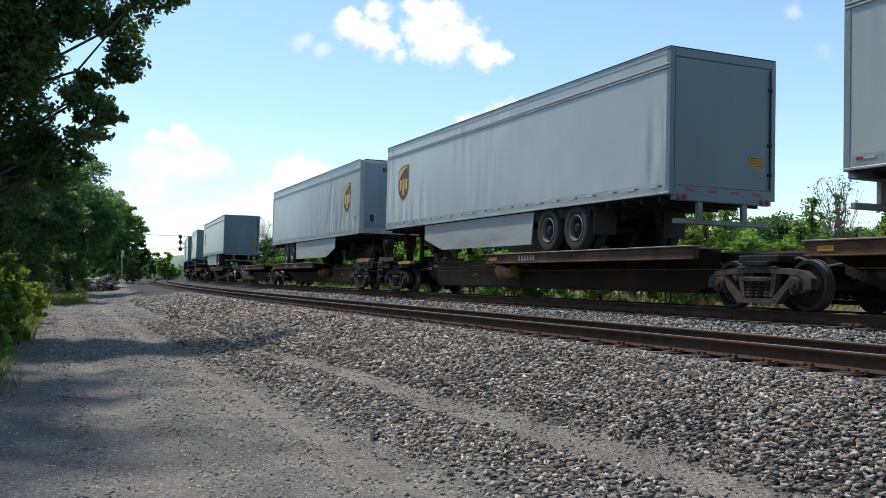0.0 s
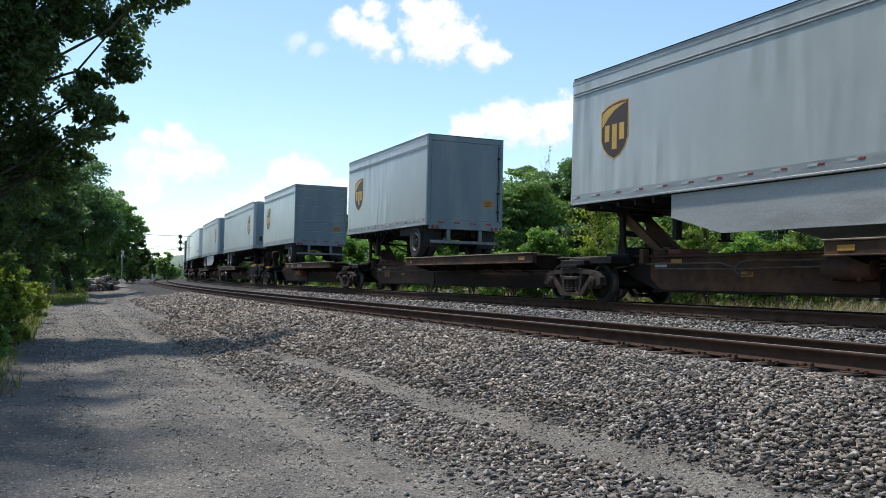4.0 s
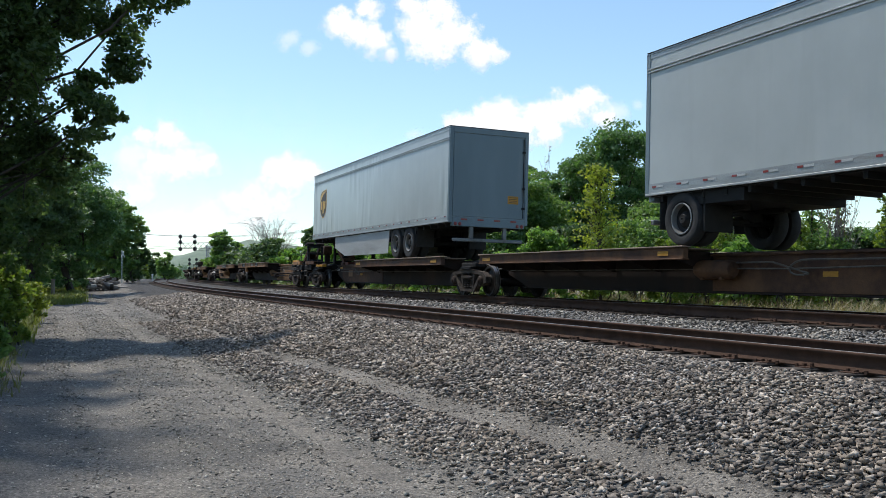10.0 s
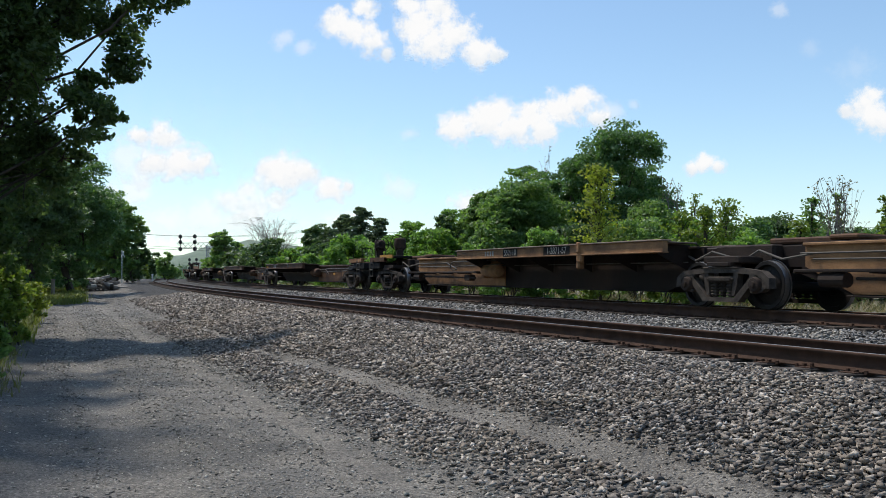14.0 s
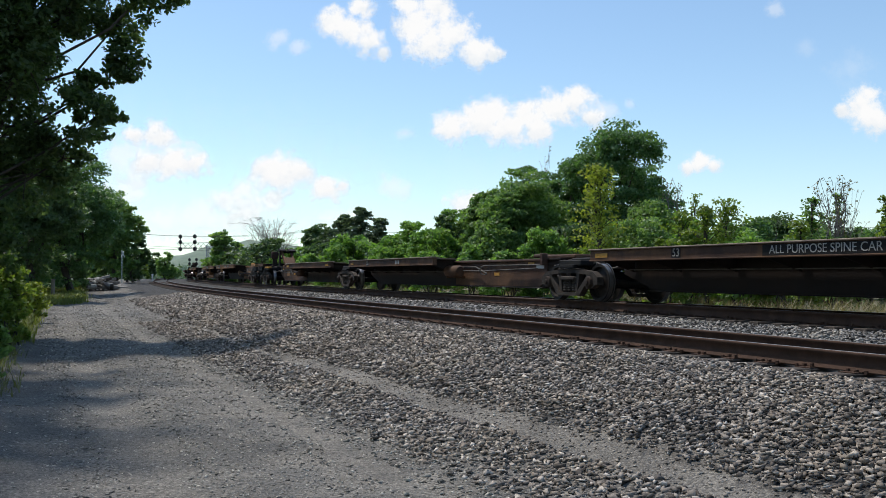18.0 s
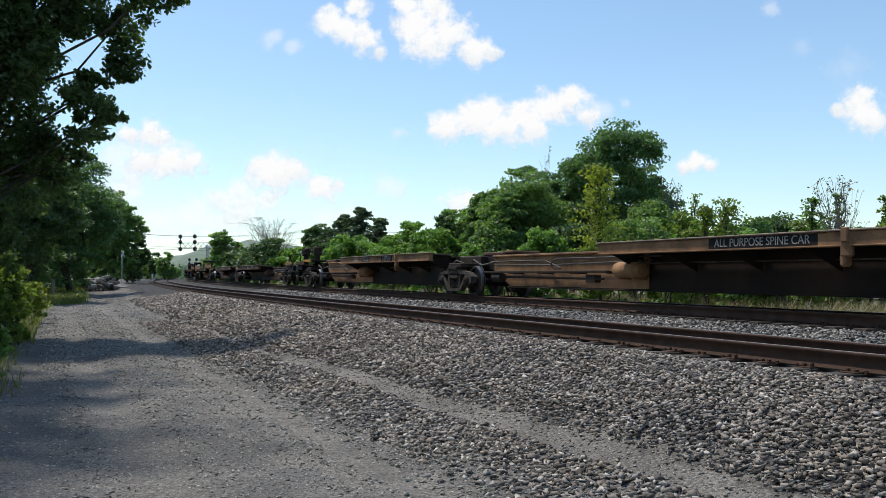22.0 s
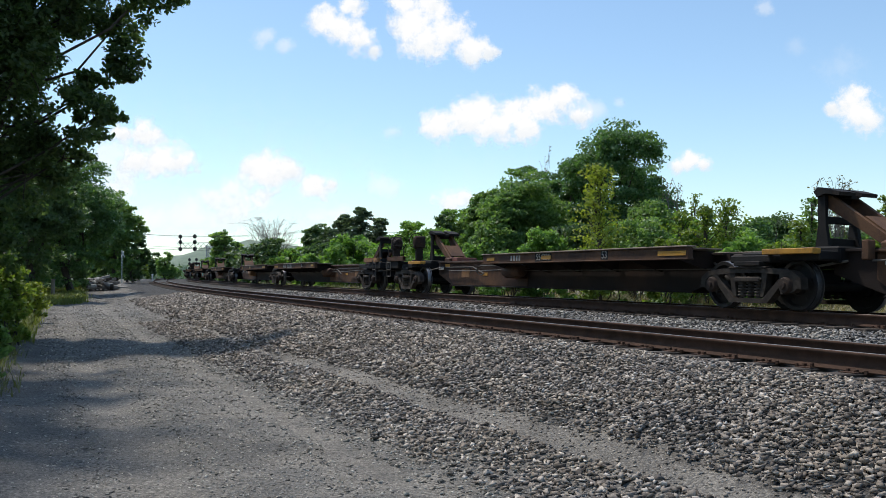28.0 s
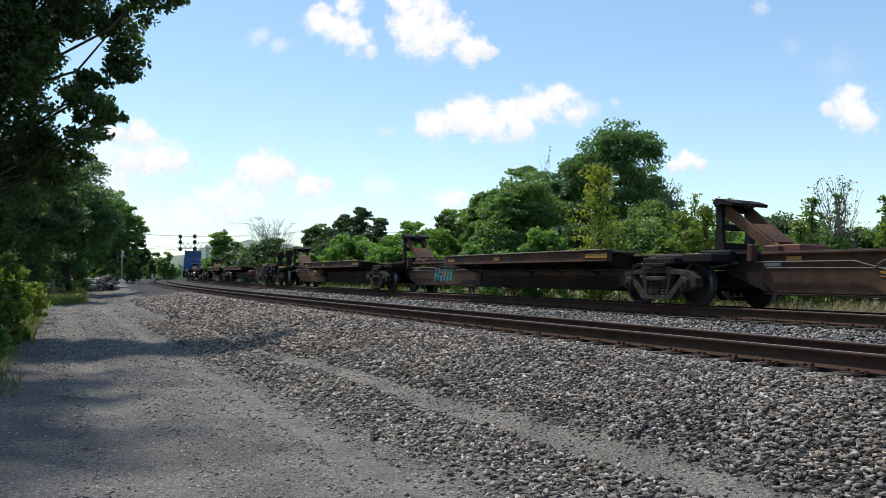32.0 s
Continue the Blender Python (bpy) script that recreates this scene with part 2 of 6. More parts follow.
M_STRAW = leaf_mat("dry_stalk", (0.17, 0.14, 0.085), (0.35, 0.29, 0.19), 0.3)


def trailer_skin(name, a, b, dirt, ripple=0.17, wide=2.2, calm=0.45):
    """Painted sheet with vertical ripples and rain streaks."""
    m, n, l, p = mat_nodes(name)
    co = n.new("ShaderNodeTexCoord").outputs["Object"]
    big = noise_tex(n, l, co, 0.7, 4, 0.6)
    col = ramp(n, l, big, [(0.3, a), (0.7, b)])
    streak = noise_tex(n, l, co, 2.4, 5, 0.6, (1.1, 1.1, 0.10))
    k = ramp(n, l, streak, [(0.50, (0, 0, 0)), (0.78, (0.28, 0.28, 0.28))])
    col = mix(n, l, k, col, dirt)
    l.new(col, p.inputs["Base Color"])
    p.inputs["Roughness"].default_value = 0.30
    wave = noise_tex(n, l, co, 1.0, 1.5, 0.4, (wide, wide, 0.40))
    bp = n.new("ShaderNodeBump")
    bp.inputs["Strength"].default_value, bp.inputs["Distance"].default_value = 0.9, ripple
    patch = ramp(n, l, noise_tex(n, l, co, 0.24, 2, 0.5), [(calm, (0.05, 0.05, 0.05)), (calm + .17, (1, 1, 1))])
    mid = n.new("ShaderNodeMath")
    mid.operation = "SUBTRACT"
    mid.inputs[1].default_value = 0.5
    l.new(wave, mid.inputs[0])
    amp = n.new("ShaderNodeMath")
    amp.operation = "MULTIPLY"
    l.new(mid.outputs[0], amp.inputs[0])
    l.new(patch, amp.inputs[1])
    l.new(amp.outputs[0], bp.inputs["Height"])
    l.new(bp.outputs[0], p.inputs["Normal"])
    return m


M_GREY_SKIN = trailer_skin("grey_trailer_paint", (0.36, 0.385, 0.375), (0.42, 0.445, 0.43), (0.30, 0.315, 0.30), 0.15)
M_LIGHT_SKIN = trailer_skin("pale_grey_trailer_paint", (0.42, 0.445, 0.43), (0.48, 0.505, 0.49), (0.35, 0.365, 0.345), 0.06)
M_CREASED_SKIN = trailer_skin("creased_grey_trailer_paint", (0.40, 0.43, 0.42), (0.46, 0.49, 0.48), (0.34, 0.36, 0.345), 0.15, 2.8, 0.36)
M_WHITE_SKIN = trailer_skin("white_trailer_paint", (0.74, 0.735, 0.71), (0.80, 0.795, 0.77), (0.64, 0.63, 0.60), 0.02)
# trailer ends: shade away from the sun is in these darker, bluer greys
M_SHADED_END = surface("shaded_door_paint", (0.125, 0.175, 0.20), (0.165, 0.22, 0.245), 1.2, 0.5, 0, 0.0, 40, (0.25, 0.27, 0.27), 0.3, (1, 1, 0.2))
M_SHADED_FRONT = surface("shaded_front_wall_paint", (0.205, 0.27, 0.31), (0.26, 0.335, 0.375), 1.2, 0.4, 0, 0.0, 40, (0.22, 0.24, 0.24), 0.25, (1, 1, 0.2))
M_SKIRT = surface("dull_white_skirt", (0.34, 0.345, 0.335), (0.42, 0.425, 0.415), 1.5, 0.6, 0, 0.05, 40, (0.25, 0.25, 0.235), 0.4, (0.4, 1, 2))
M_STEEL = surface("grey_bumper_steel", (0.13, 0.14, 0.145), (0.21, 0.22, 0.225), 3, 0.5, 0.3, 0.08, 40, (0.08, 0.07, 0.06), 0.4)
M_BLUE = surface("blue_container_paint", (0.025, 0.085, 0.22), (0.04, 0.12, 0.28), 1.5, 0.5, 0, 0.1, 30)

# ---- ground, road and ballast ----
def ground_material():
    m, n, l, p = mat_nodes("ground_gravel_and_grass")
    co = n.new("ShaderNodeTexCoord").outputs["Object"]
    at = n.new("ShaderNodeAttribute")
    at.attribute_name = "across"
    ragged = noise_tex(n, l, co, 1.3, 6, 0.65)
    mr = n.new("ShaderNodeMapRange")
    mr.inputs[1].default_value, mr.inputs[2].default_value, mr.inputs[3].default_value, mr.inputs[4].default_value = 0.3, 0.7, -0.6, 0.6
    l.new(ragged, mr.inputs[0])
    ad = n.new("ShaderNodeMath")
    l.new(at.outputs["Fac"], ad.inputs[0])
    l.new(mr.outputs[0], ad.inputs[1])

    def zone(lo, hi):
        r = n.new("ShaderNodeMapRange")
        r.inputs[1].default_value, r.inputs[2].default_value = lo, hi
        l.new(ad.outputs[0], r.inputs[0])
        return r.outputs[0]
    fine = noise_tex(n, l, co, 38, 4, 0.7)
    mid = noise_tex(n, l, co, 5, 5, 0.6)
    lane = noise_tex(n, l, co, 0.55, 5, 0.6)
    grass = ramp(n, l, mid, [(0.3, (0.035, 0.050, 0.014)), (0.7, (0.095, 0.115, 0.035))])
    dust = ramp(n, l, lane, [(0.32, (0.102, 0.095, 0.086)), (0.68, (0.188, 0.176, 0.160))])
    dust = mix(n, l, 1.0, dust, ramp(n, l, fine, [(0.3, (0.45, 0.45, 0.45)), (0.7, (1.5, 1.48, 1.45))]), "MULTIPLY")
    tracks = n.new("ShaderNodeMapRange")
    tracks.inputs[1].default_value, tracks.inputs[2].default_value = -13.0, -8.0
    l.new(ad.outputs[0], tracks.inputs[0])
    worn = ramp(n, l, tracks.outputs[0], [(0.0, (0.8, 0.8, 0.8)), (0.18, (0.82, 0.82, 0.82)), (0.30, (1.22, 1.2, 1.16)), (0.45, (0.86, 0.87, 0.88)), (0.60, (1.34, 1.31, 1.25)), (0.76, (0.84, 0.84, 0.84)), (0.90, (1.22, 1.19, 1.14))])
    dust = mix(n, l, 1.0, dust, worn, "MULTIPLY")
    vo = n.new("ShaderNodeTexVoronoi")
    vo.inputs["Scale"].default_value = 24
    l.new(co, vo.inputs["Vector"])
    sep = n.new("ShaderNodeSeparateColor")
    l.new(vo.outputs["Color"], sep.inputs[0])
    chips = n.new("ShaderNodeTexVoronoi")
    chips.inputs["Scale"].default_value = 58
    l.new(co, chips.inputs["Vector"])
    csep = n.new("ShaderNodeSeparateColor")
    l.new(chips.outputs["Color"], csep.inputs[0])
    dust = mix(n, l, 1.0, dust, ramp(n, l, csep.outputs[0], [(0.0, (0.62, 0.61, 0.60)), (0.5, (0.95, 0.94, 0.92)), (1.0, (1.45, 1.43, 1.40))]), "MULTIPLY")
    # ground below the ballast, darkened to paint the shade in the stones' gaps
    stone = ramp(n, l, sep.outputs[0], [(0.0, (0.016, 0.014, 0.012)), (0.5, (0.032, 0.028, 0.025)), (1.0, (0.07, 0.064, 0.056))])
    col = mix(n, l, zone(-13.6, -12.9), grass, dust)
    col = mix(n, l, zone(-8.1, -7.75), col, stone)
    brush = ramp(n, l, mid, [(0.3, (0.085, 0.078, 0.040)), (0.7, (0.21, 0.18, 0.105))])
    col = mix(n, l, zone(3.4, 4.4), col, brush)
    l.new(col, p.inputs["Base Color"])
    p.inputs["Roughness"].default_value = 0.95
    bp = n.new("ShaderNodeBump")
    bp.inputs["Strength"].default_value, bp.inputs["Distance"].default_value = 0.7, 0.02
    hgt = n.new("ShaderNodeMath")
    hgt.operation = "SUBTRACT"
    l.new(fine, hgt.inputs[0])
    l.new(chips.outputs["Distance"], hgt.inputs[1])
    l.new(hgt.outputs[0], bp.inputs["Height"])
    b2 = n.new("ShaderNodeBump")
    b2.inputs["Strength"].default_value, b2.inputs["Distance"].default_value = 0.6, 0.06
    l.new(mid, b2.inputs["Height"])
    l.new(bp.outputs[0], b2.inputs["Normal"])
    l.new(b2.outputs[0], p.inputs["Normal"])
    return m


def steps(*runs):
    out = []
    for a, b, d in runs:
        out += list(np.arange(a, b, d))
    return np.array(out + [runs[-1][1]])


def bumps(x, y, scale, seed):
    """Cheap rolling relief, in -1 to 1."""
    rg = np.random.RandomState(seed)
    z = np.zeros_like(x)
    for k in range(9):
        a, f, ph = rg.uniform(0, 6.28), scale * rg.uniform(0.6, 2.4), rg.uniform(0, 6.28)
        z += np.sin((x * math.cos(a) + y * math.sin(a)) * f + ph)
    return z / 4.5


def lie(s, w):
    """The height of the ground with its bumps and the road's wheel ruts."""
    z = ground_z(s, w)
    x, y = plan(s, w)
    road = np.clip((w + 13.2) / 0.8, 0, 1) * np.clip((-8.6 - w) / 0.6, 0, 1)
    off_track = np.clip((-5.7 - w) / 0.5, 0, 1) + np.clip((w - 2.2) / 1.0, 0, 1) + 0.35 * np.clip((w + 3.3) / 0.4, 0, 1) * np.clip((-1.3 - w) / 0.3, 0, 1)
    z = z + off_track * (0.022 * (1 - .6 * road) * bumps(x, y, 2.2, 4) + 0.035 * (1 - .7 * road) * bumps(x, y, 0.7, 5))
    z = z - road * 0.045 * (np.exp(-((w + 11.5) / 0.28) ** 2) + np.exp(-((w + 9.9) / 0.28) ** 2))
    return z


def build_ground():
    ss = steps((-900, -60, 40), (-60, 0, 4), (0, 36, 0.3), (36, 84, 1.0), (84, 200, 4), (200, 1920, 40))
    ww = steps((-3000, -300, 300), (-300, -60, 30), (-60, -16, 3), (-16, -5.4, 0.25), (-5.4, 4.8, 0.35), (4.8, 20, 1), (20, 60, 5), (60, 780, 60))
    S, W = np.meshgrid(ss, ww, indexing="ij")
    X, Y = plan(S, W)
    Z = lie(S, W)
    V = np.stack([X, Y, Z], -1).reshape(-1, 3)
    a, b = len(ss), len(ww)
    i = (np.arange(a - 1)[:, None] * b + np.arange(b - 1)[None]).ravel()
    F = np.stack([i, i + 1, i + b + 1, i + b], -1)
    me = big_mesh("ground", V, F, ground_material(), True)
    me.attributes.new("across", "FLOAT", "POINT").data.foreach_set("value", (W - 2.2 * np.clip((S - 47) / 9, 0, 1) * (W < -9)).ravel().astype(np.float32))
    tagged(new("ground", me), "grey gravel road and ballast banks between grassy verges", "ground", kind="structure")


build_ground()


def stone_mat(name, stops, vary=0.25):
    m, n, l, p = mat_nodes(name)
    geo = n.new("ShaderNodeNewGeometry")
    col = ramp(n, l, geo.outputs["Random Per Island"], stops)
    co = n.new("ShaderNodeTexCoord").outputs["Object"]
    fine = noise_tex(n, l, co, 60, 4, 0.65)
    patch = noise_tex(n, l, co, 0.8, 4, 0.6)
    col = mix(n, l, 1.0, col, ramp(n, l, fine, [(0.3, (1 - vary,) * 3), (0.7, (1 + vary,) * 3)]), "MULTIPLY")
    col = mix(n, l, 1.0, col, ramp(n, l, patch, [(0.35, (0.86, 0.86, 0.88)), (0.66, (1.12, 1.08, 1.02))]), "MULTIPLY")
    l.new(col, p.inputs["Base Color"])
    p.inputs["Roughness"].default_value = 0.9
    return m


M_STONE = stone_mat("ballast_stone", [(0.0, (0.058, 0.048, 0.041)), (0.30, (0.152, 0.128, 0.106)), (0.62, (0.252, 0.215, 0.180)), (0.88, (0.365, 0.322, 0.275)), (1.0, (0.57, 0.515, 0.452))])
M_STONE_GREY = stone_mat("grey_ballast_stone", [(0.0, (0.045, 0.042, 0.039)), (0.3, (0.145, 0.137, 0.128)), (0.62, (0.26, 0.248, 0.232)), (0.9, (0.38, 0.36, 0.335)), (1.0, (0.52, 0.50, 0.47))])
M_PEBBLE = stone_mat("road_pebble", [(0.0, (0.075, 0.069, 0.058)), (0.5, (0.20, 0.185, 0.157)), (1.0, (0.46, 0.43, 0.37))])


def rocks(name, zones, mat, label, seed, sink=0.25):
    """Loose angular stones, each of real geometry, joined. zones: s0, s1, w0, w1, stones a square metre, least and greatest radius, heap."""
    rg = np.random.RandomState(seed)
    cube = np.array([(x, y, z) for x in (-.62, .62) for y in (-.62, .62) for z in (-.62, .62)])
    tri = np.array([(0, 1, 3), (0, 3, 2), (4, 6, 7), (4, 7, 5), (0, 4, 5), (0, 5, 1), (2, 3, 7), (2, 7, 6), (0, 2, 6), (0, 6, 4), (1, 5, 7), (1, 7, 3)])
    shapes = []
    for _ in range(60):
        v = cube * rg.uniform(.55, 1.35, (8, 3))
        for axis in range(3):
            side = v[:, axis] > 0
            other = [a for a in range(3) if a != axis]
            v[side] = v[side] * np.where(np.isin(range(3), other), rg.uniform(.35, 1.05), 1.0)
            v[side] += np.where(np.isin(range(3), other), rg.uniform(-.32, .32, 3), 0)
        shapes.append(v / np.sqrt((v ** 2).sum(1)).mean() * 1.16)
    VV, count = [], 0
    for s0, s1, w0, w1, dens, r0, r1, heap in zones:
        n = int((s1 - s0) * (w1 - w0) * dens)
        s, w = rg.uniform(s0, s1, n), rg.uniform(w0, w1, n)
        edge = np.clip((w - w0) / 0.7, 0, 1)
        keep = rg.uniform(0, 1, n) < 0.25 + 0.75 * edge
        s, w = s[keep], w[keep]
        n = len(s)
        x, y = plan(s, w)
        r = r0 + (r1 - r0) * rg.uniform(0, 1, n) ** 1.2
        z = lie(s, w) + r * (0.5 - sink) + heap * rg.uniform(-0.4, 1, n) * r1
        q = rg.normal(size=(n, 4))
        q /= np.linalg.norm(q, axis=1, keepdims=True)
        a, b, c, d = q.T
        rot = np.stack([1 - 2 * (c * c + d * d), 2 * (b * c - a * d), 2 * (b * d + a * c), 2 * (b * c + a * d), 1 - 2 * (b * b + d * d), 2 * (c * d - a * b),
                        2 * (b * d - a * c), 2 * (c * d + a * b), 1 - 2 * (b * b + c * c)], -1).reshape(n, 3, 3)
        sh = np.stack(shapes)[rg.randint(0, 60, n)] * (r[:, None] * np.array([1.35, .95, .60]) * rg.uniform(0.7, 1.3, (n, 3)))[:, None, :]
        v = np.einsum("nij,nkj->nki", rot, sh)
        v[:, :, 2] *= 0.62
        VV.append((v + np.stack([x, y, z], -1)[:, None, :]).reshape(-1, 3))
        count += n
    F = (np.arange(count)[:, None, None] * 8 + tri[None]).reshape(-1, 3)
    ob = new(name, big_mesh(name, np.concatenate(VV), F, mat))
    return tagged(ob, label, "ballast", kind="stuff")


rocks("ballast_stones", [
    (3.2, 9, -8.15, -5.5, 1250, 0.014, 0.032, 0.9), (9, 16, -8.2, -5.5, 900, 0.018, 0.036, 0.9), (16, 27, -8.4, -5.5, 420, 0.022, 0.048, 0.6), (27, 50, -8.5, -5.5, 150, 0.032, 0.060, 0.4),
    (3.5, 12, -9.5, -8.5, 640, 0.014, 0.034, 0.5), (12, 30, -9.5, -8.5, 400, 0.014, 0.040, 0.5), (3.5, 12, -8.75, -7.9, 330, 0.006, 0.018, 0.1), (12, 24, -8.75, -7.9, 130, 0.008, 0.022, 0.1),
], M_STONE, "grey and brown crushed stone ballast on the track bank", 11)
rocks("ballast_stones", [
    (5, 16, -3.45, -0.8, 430, 0.018, 0.036, 0.5), (16, 28, -3.45, -0.8, 210, 0.024, 0.044, 0.4), (28, 50, -3.45, -0.8, 70, 0.034, 0.058, 0.3),
    (5, 26, -4.95, -3.6, 110, 0.022, 0.042, 0.1), (8, 34, -0.65, 3.2, 70, 0.026, 0.05, 0.2),
], M_STONE_GREY, "grey crushed stone ballast between the tracks", 13)
rocks("road_pebbles", [(4.5, 9, -12.7, -8.6, 400, 0.005, 0.016, 0.0), (9, 16, -12.7, -8.6, 180, 0.008, 0.021, 0.0), (16, 34, -12.7, -8.6, 80, 0.012, 0.030, 0.0), (34, 58, -12.4, -8.3, 16, 0.018, 0.045, 0.1), (4.5, 20, -10.2, -8.6, 130, 0.009, 0.032, 0.15)],
      M_PEBBLE, "loose small gravel on the road", 12, 0.52)


# ---- the two tracks ----
def sweep(outline, w0, top, s_list):
    """A profile of (across, height under the top) swept along the arc."""
    V = []
    for s in s_list:
        for dw, dz in outline:
            w = w0 + dw
            x, y = plan(s, w)
            V.append((x, y, top + rise(s) + dz))
    n, m = len(outline), len(s_list)
    F = [(i * n + j, i * n + (j + 1) % n, (i + 1) * n + (j + 1) % n, (i + 1) * n + j) for i in range(m - 1) for j in range(n)]
    return np.array(V, dtype=np.float32), np.array(F)


RAIL_OUT = [(-.036, -.012), (-.030, -.002), (.030, -.002), (.036, -.012), (.036, -.036), (.012, -.050), (.010, -.148), (.074, -.174), (.074, -.186), (-.074, -.186), (-.074, -.174), (-.010, -.148), (-.012, -.050), (-.036, -.036)]
HEAD_OUT = [(-.020, -.004), (-.018, 0), (.018, 0), (.020, -.004)]
S_LINE = np.concatenate([np.arange(-640, -40, 12), np.arange(-40, 170, 2.0), np.arange(170, 760, 12)])


def build_track(name, centre, top, label):
    track = thing(name, Matrix.Identity(4), label, "railway track", kind="structure")
    plates, anchors = Kit(), Kit()
    for side in (-1, 1):
        w, z = centre + side * 0.753, top - side * 0.753 * CANT
        V, F = sweep(RAIL_OUT, w, z, S_LINE)
        part("rail", big_mesh("rail", V, F, M_RAIL), None, track)
        V, F = sweep(HEAD_OUT, w, z, S_LINE)
        part("rail_head", big_mesh("rail_head", V, F, M_HEAD), None, track, "bright worn running surface")
    rg = random.Random(int(-centre * 10))
    tie = Kit().box(-0.115, 0.115, -1.3, 1.3, -0.18, 0, 0.012).mesh("tie", M_TIE)
    for i in range(210):
        s = 0.5 + i * 0.54 + rg.uniform(-.03, .03)
        x, y = plan(s, centre)
        m = Matrix.Translation((x, y, top + float(rise(s)) - 0.197)) @ Matrix.Rotation(PSI - s / R * 1.0 + rg.uniform(-.01, .01), 4, "Z") @ Matrix.Rotation(CANT, 4, "Y")
        m = m @ Matrix.Rotation(radians(90), 4, "Z")
        ob = new("tie", tie)
        ob.parent = track
        ob.matrix_basis = m @ Matrix.Rotation(0, 4, "Z")
        if i < 95:
            for side in (-1, 1):
                w = centre + side * 0.753
                px, py = plan(s, w)
                pm = Matrix.Translation((px, py, top - side * 0.753 * CANT + float(rise(s)) - 0.188)) @ Matrix.Rotation(PSI - s / R, 4, "Z")
                plates.box(-.18, .18, -.095, .095, -.02, .006, 0, pm)
                for dx in (-.1, .1):
                    for dy in (-.05, .05):
                        plates.box(dx - .018, dx + .018, dy - .012, dy + .012, .006, .022 + rg.uniform(0, .022), 0, pm)
                for dy in (-.16, .16):
                    if rg.random() < .55:
                        anchors.box(-.10, .10, dy - .014, dy + .014, -.014, .006, 0, pm)
                        anchors.box(-.11, -.085, dy - .016, dy + .016, -.012, .026, 0, pm)
    part("tie_plates", plates, M_RAIL, track)["kind"] = "stuff"
    part("rail_anchors", anchors, M_RAIL, track)["kind"] = "stuff"
    return track


build_track("railway_track", NEAR_W, NEAR_RAIL, "empty railway track of brown steel rails on wooden ties")
build_track("railway_track", 0.0, FAR_RAIL, "curved railway track under the freight train on stone ballast")

# ---- the train ----
V0, ACC = 16.628, 0.0194          # metres a second, and its gain
MOVING = []                       # (object, train coordinate of its middle, half its wheelbase, extra lift)


def run(t):
    return V0 * t + 0.5 * ACC * t * t


def rail_point(s, h=0.0):
    x, y = plan(s, 0.0)
    return Vector((float(x), float(y), FAR_RAIL + float(rise(s)) + h))


def ride(u, half, t, lift=0.0):
    """The pose of a thing of the train whose middle has the train coordinate u. Its x axis points the way the train goes."""
    s = u - run(t)
    a, b = rail_point(s - half), rail_point(s + half)
    fx = (a - b).normalized()
    fy = Vector((0, 0, 1)).cross(fx).normalized()
    fy = (fy - Vector((0, 0, CANT))).normalized()
    fz = fx.cross(fy)
    m = Matrix((fx, fz.cross(fx), fz)).transposed().to_4x4()
    m.translation = (a + b) / 2 + fz * lift
    return m


def on_train(ob, u, half, lift=0.0):
    ob.matrix_world = ride(u, half, 0, lift)
    MOVING.append((ob, u, half, lift))
    return ob


def text_mesh(body, size, mat, depth=0.002):
    cu = bpy.data.curves.new("writing", "FONT")
    cu.body, cu.size, cu.extrude, cu.align_x, cu.align_y = body, size, depth, "CENTER", "CENTER"
    ob = new("writing", cu)
    bpy.context.view_layer.update()
    me = bpy.data.meshes.new_from_object(ob.evaluated_get(bpy.context.evaluated_depsgraph_get()))
    bpy.data.objects.remove(ob)
    me.materials.clear()
    me.materials.append(mat)
    me.name = "writing"
    return me


TEXTS = {}


def writing(body, size, mat, parent, x, y, z, face="side"):
    """Writing on the face that looks to -y (side) or +x (front)."""
    key = (body, size, mat.name)
    if key not in TEXTS:
        TEXTS[key] = text_mesh(body, size, mat)
    ob = new("writing", TEXTS[key])
    ob.parent = parent
    ob.matrix_basis = pose(x, y, z, 90, 0, 0 if face == "side" else 90)
    ob["label"] = "stencilled writing " + body.lower()
    return ob


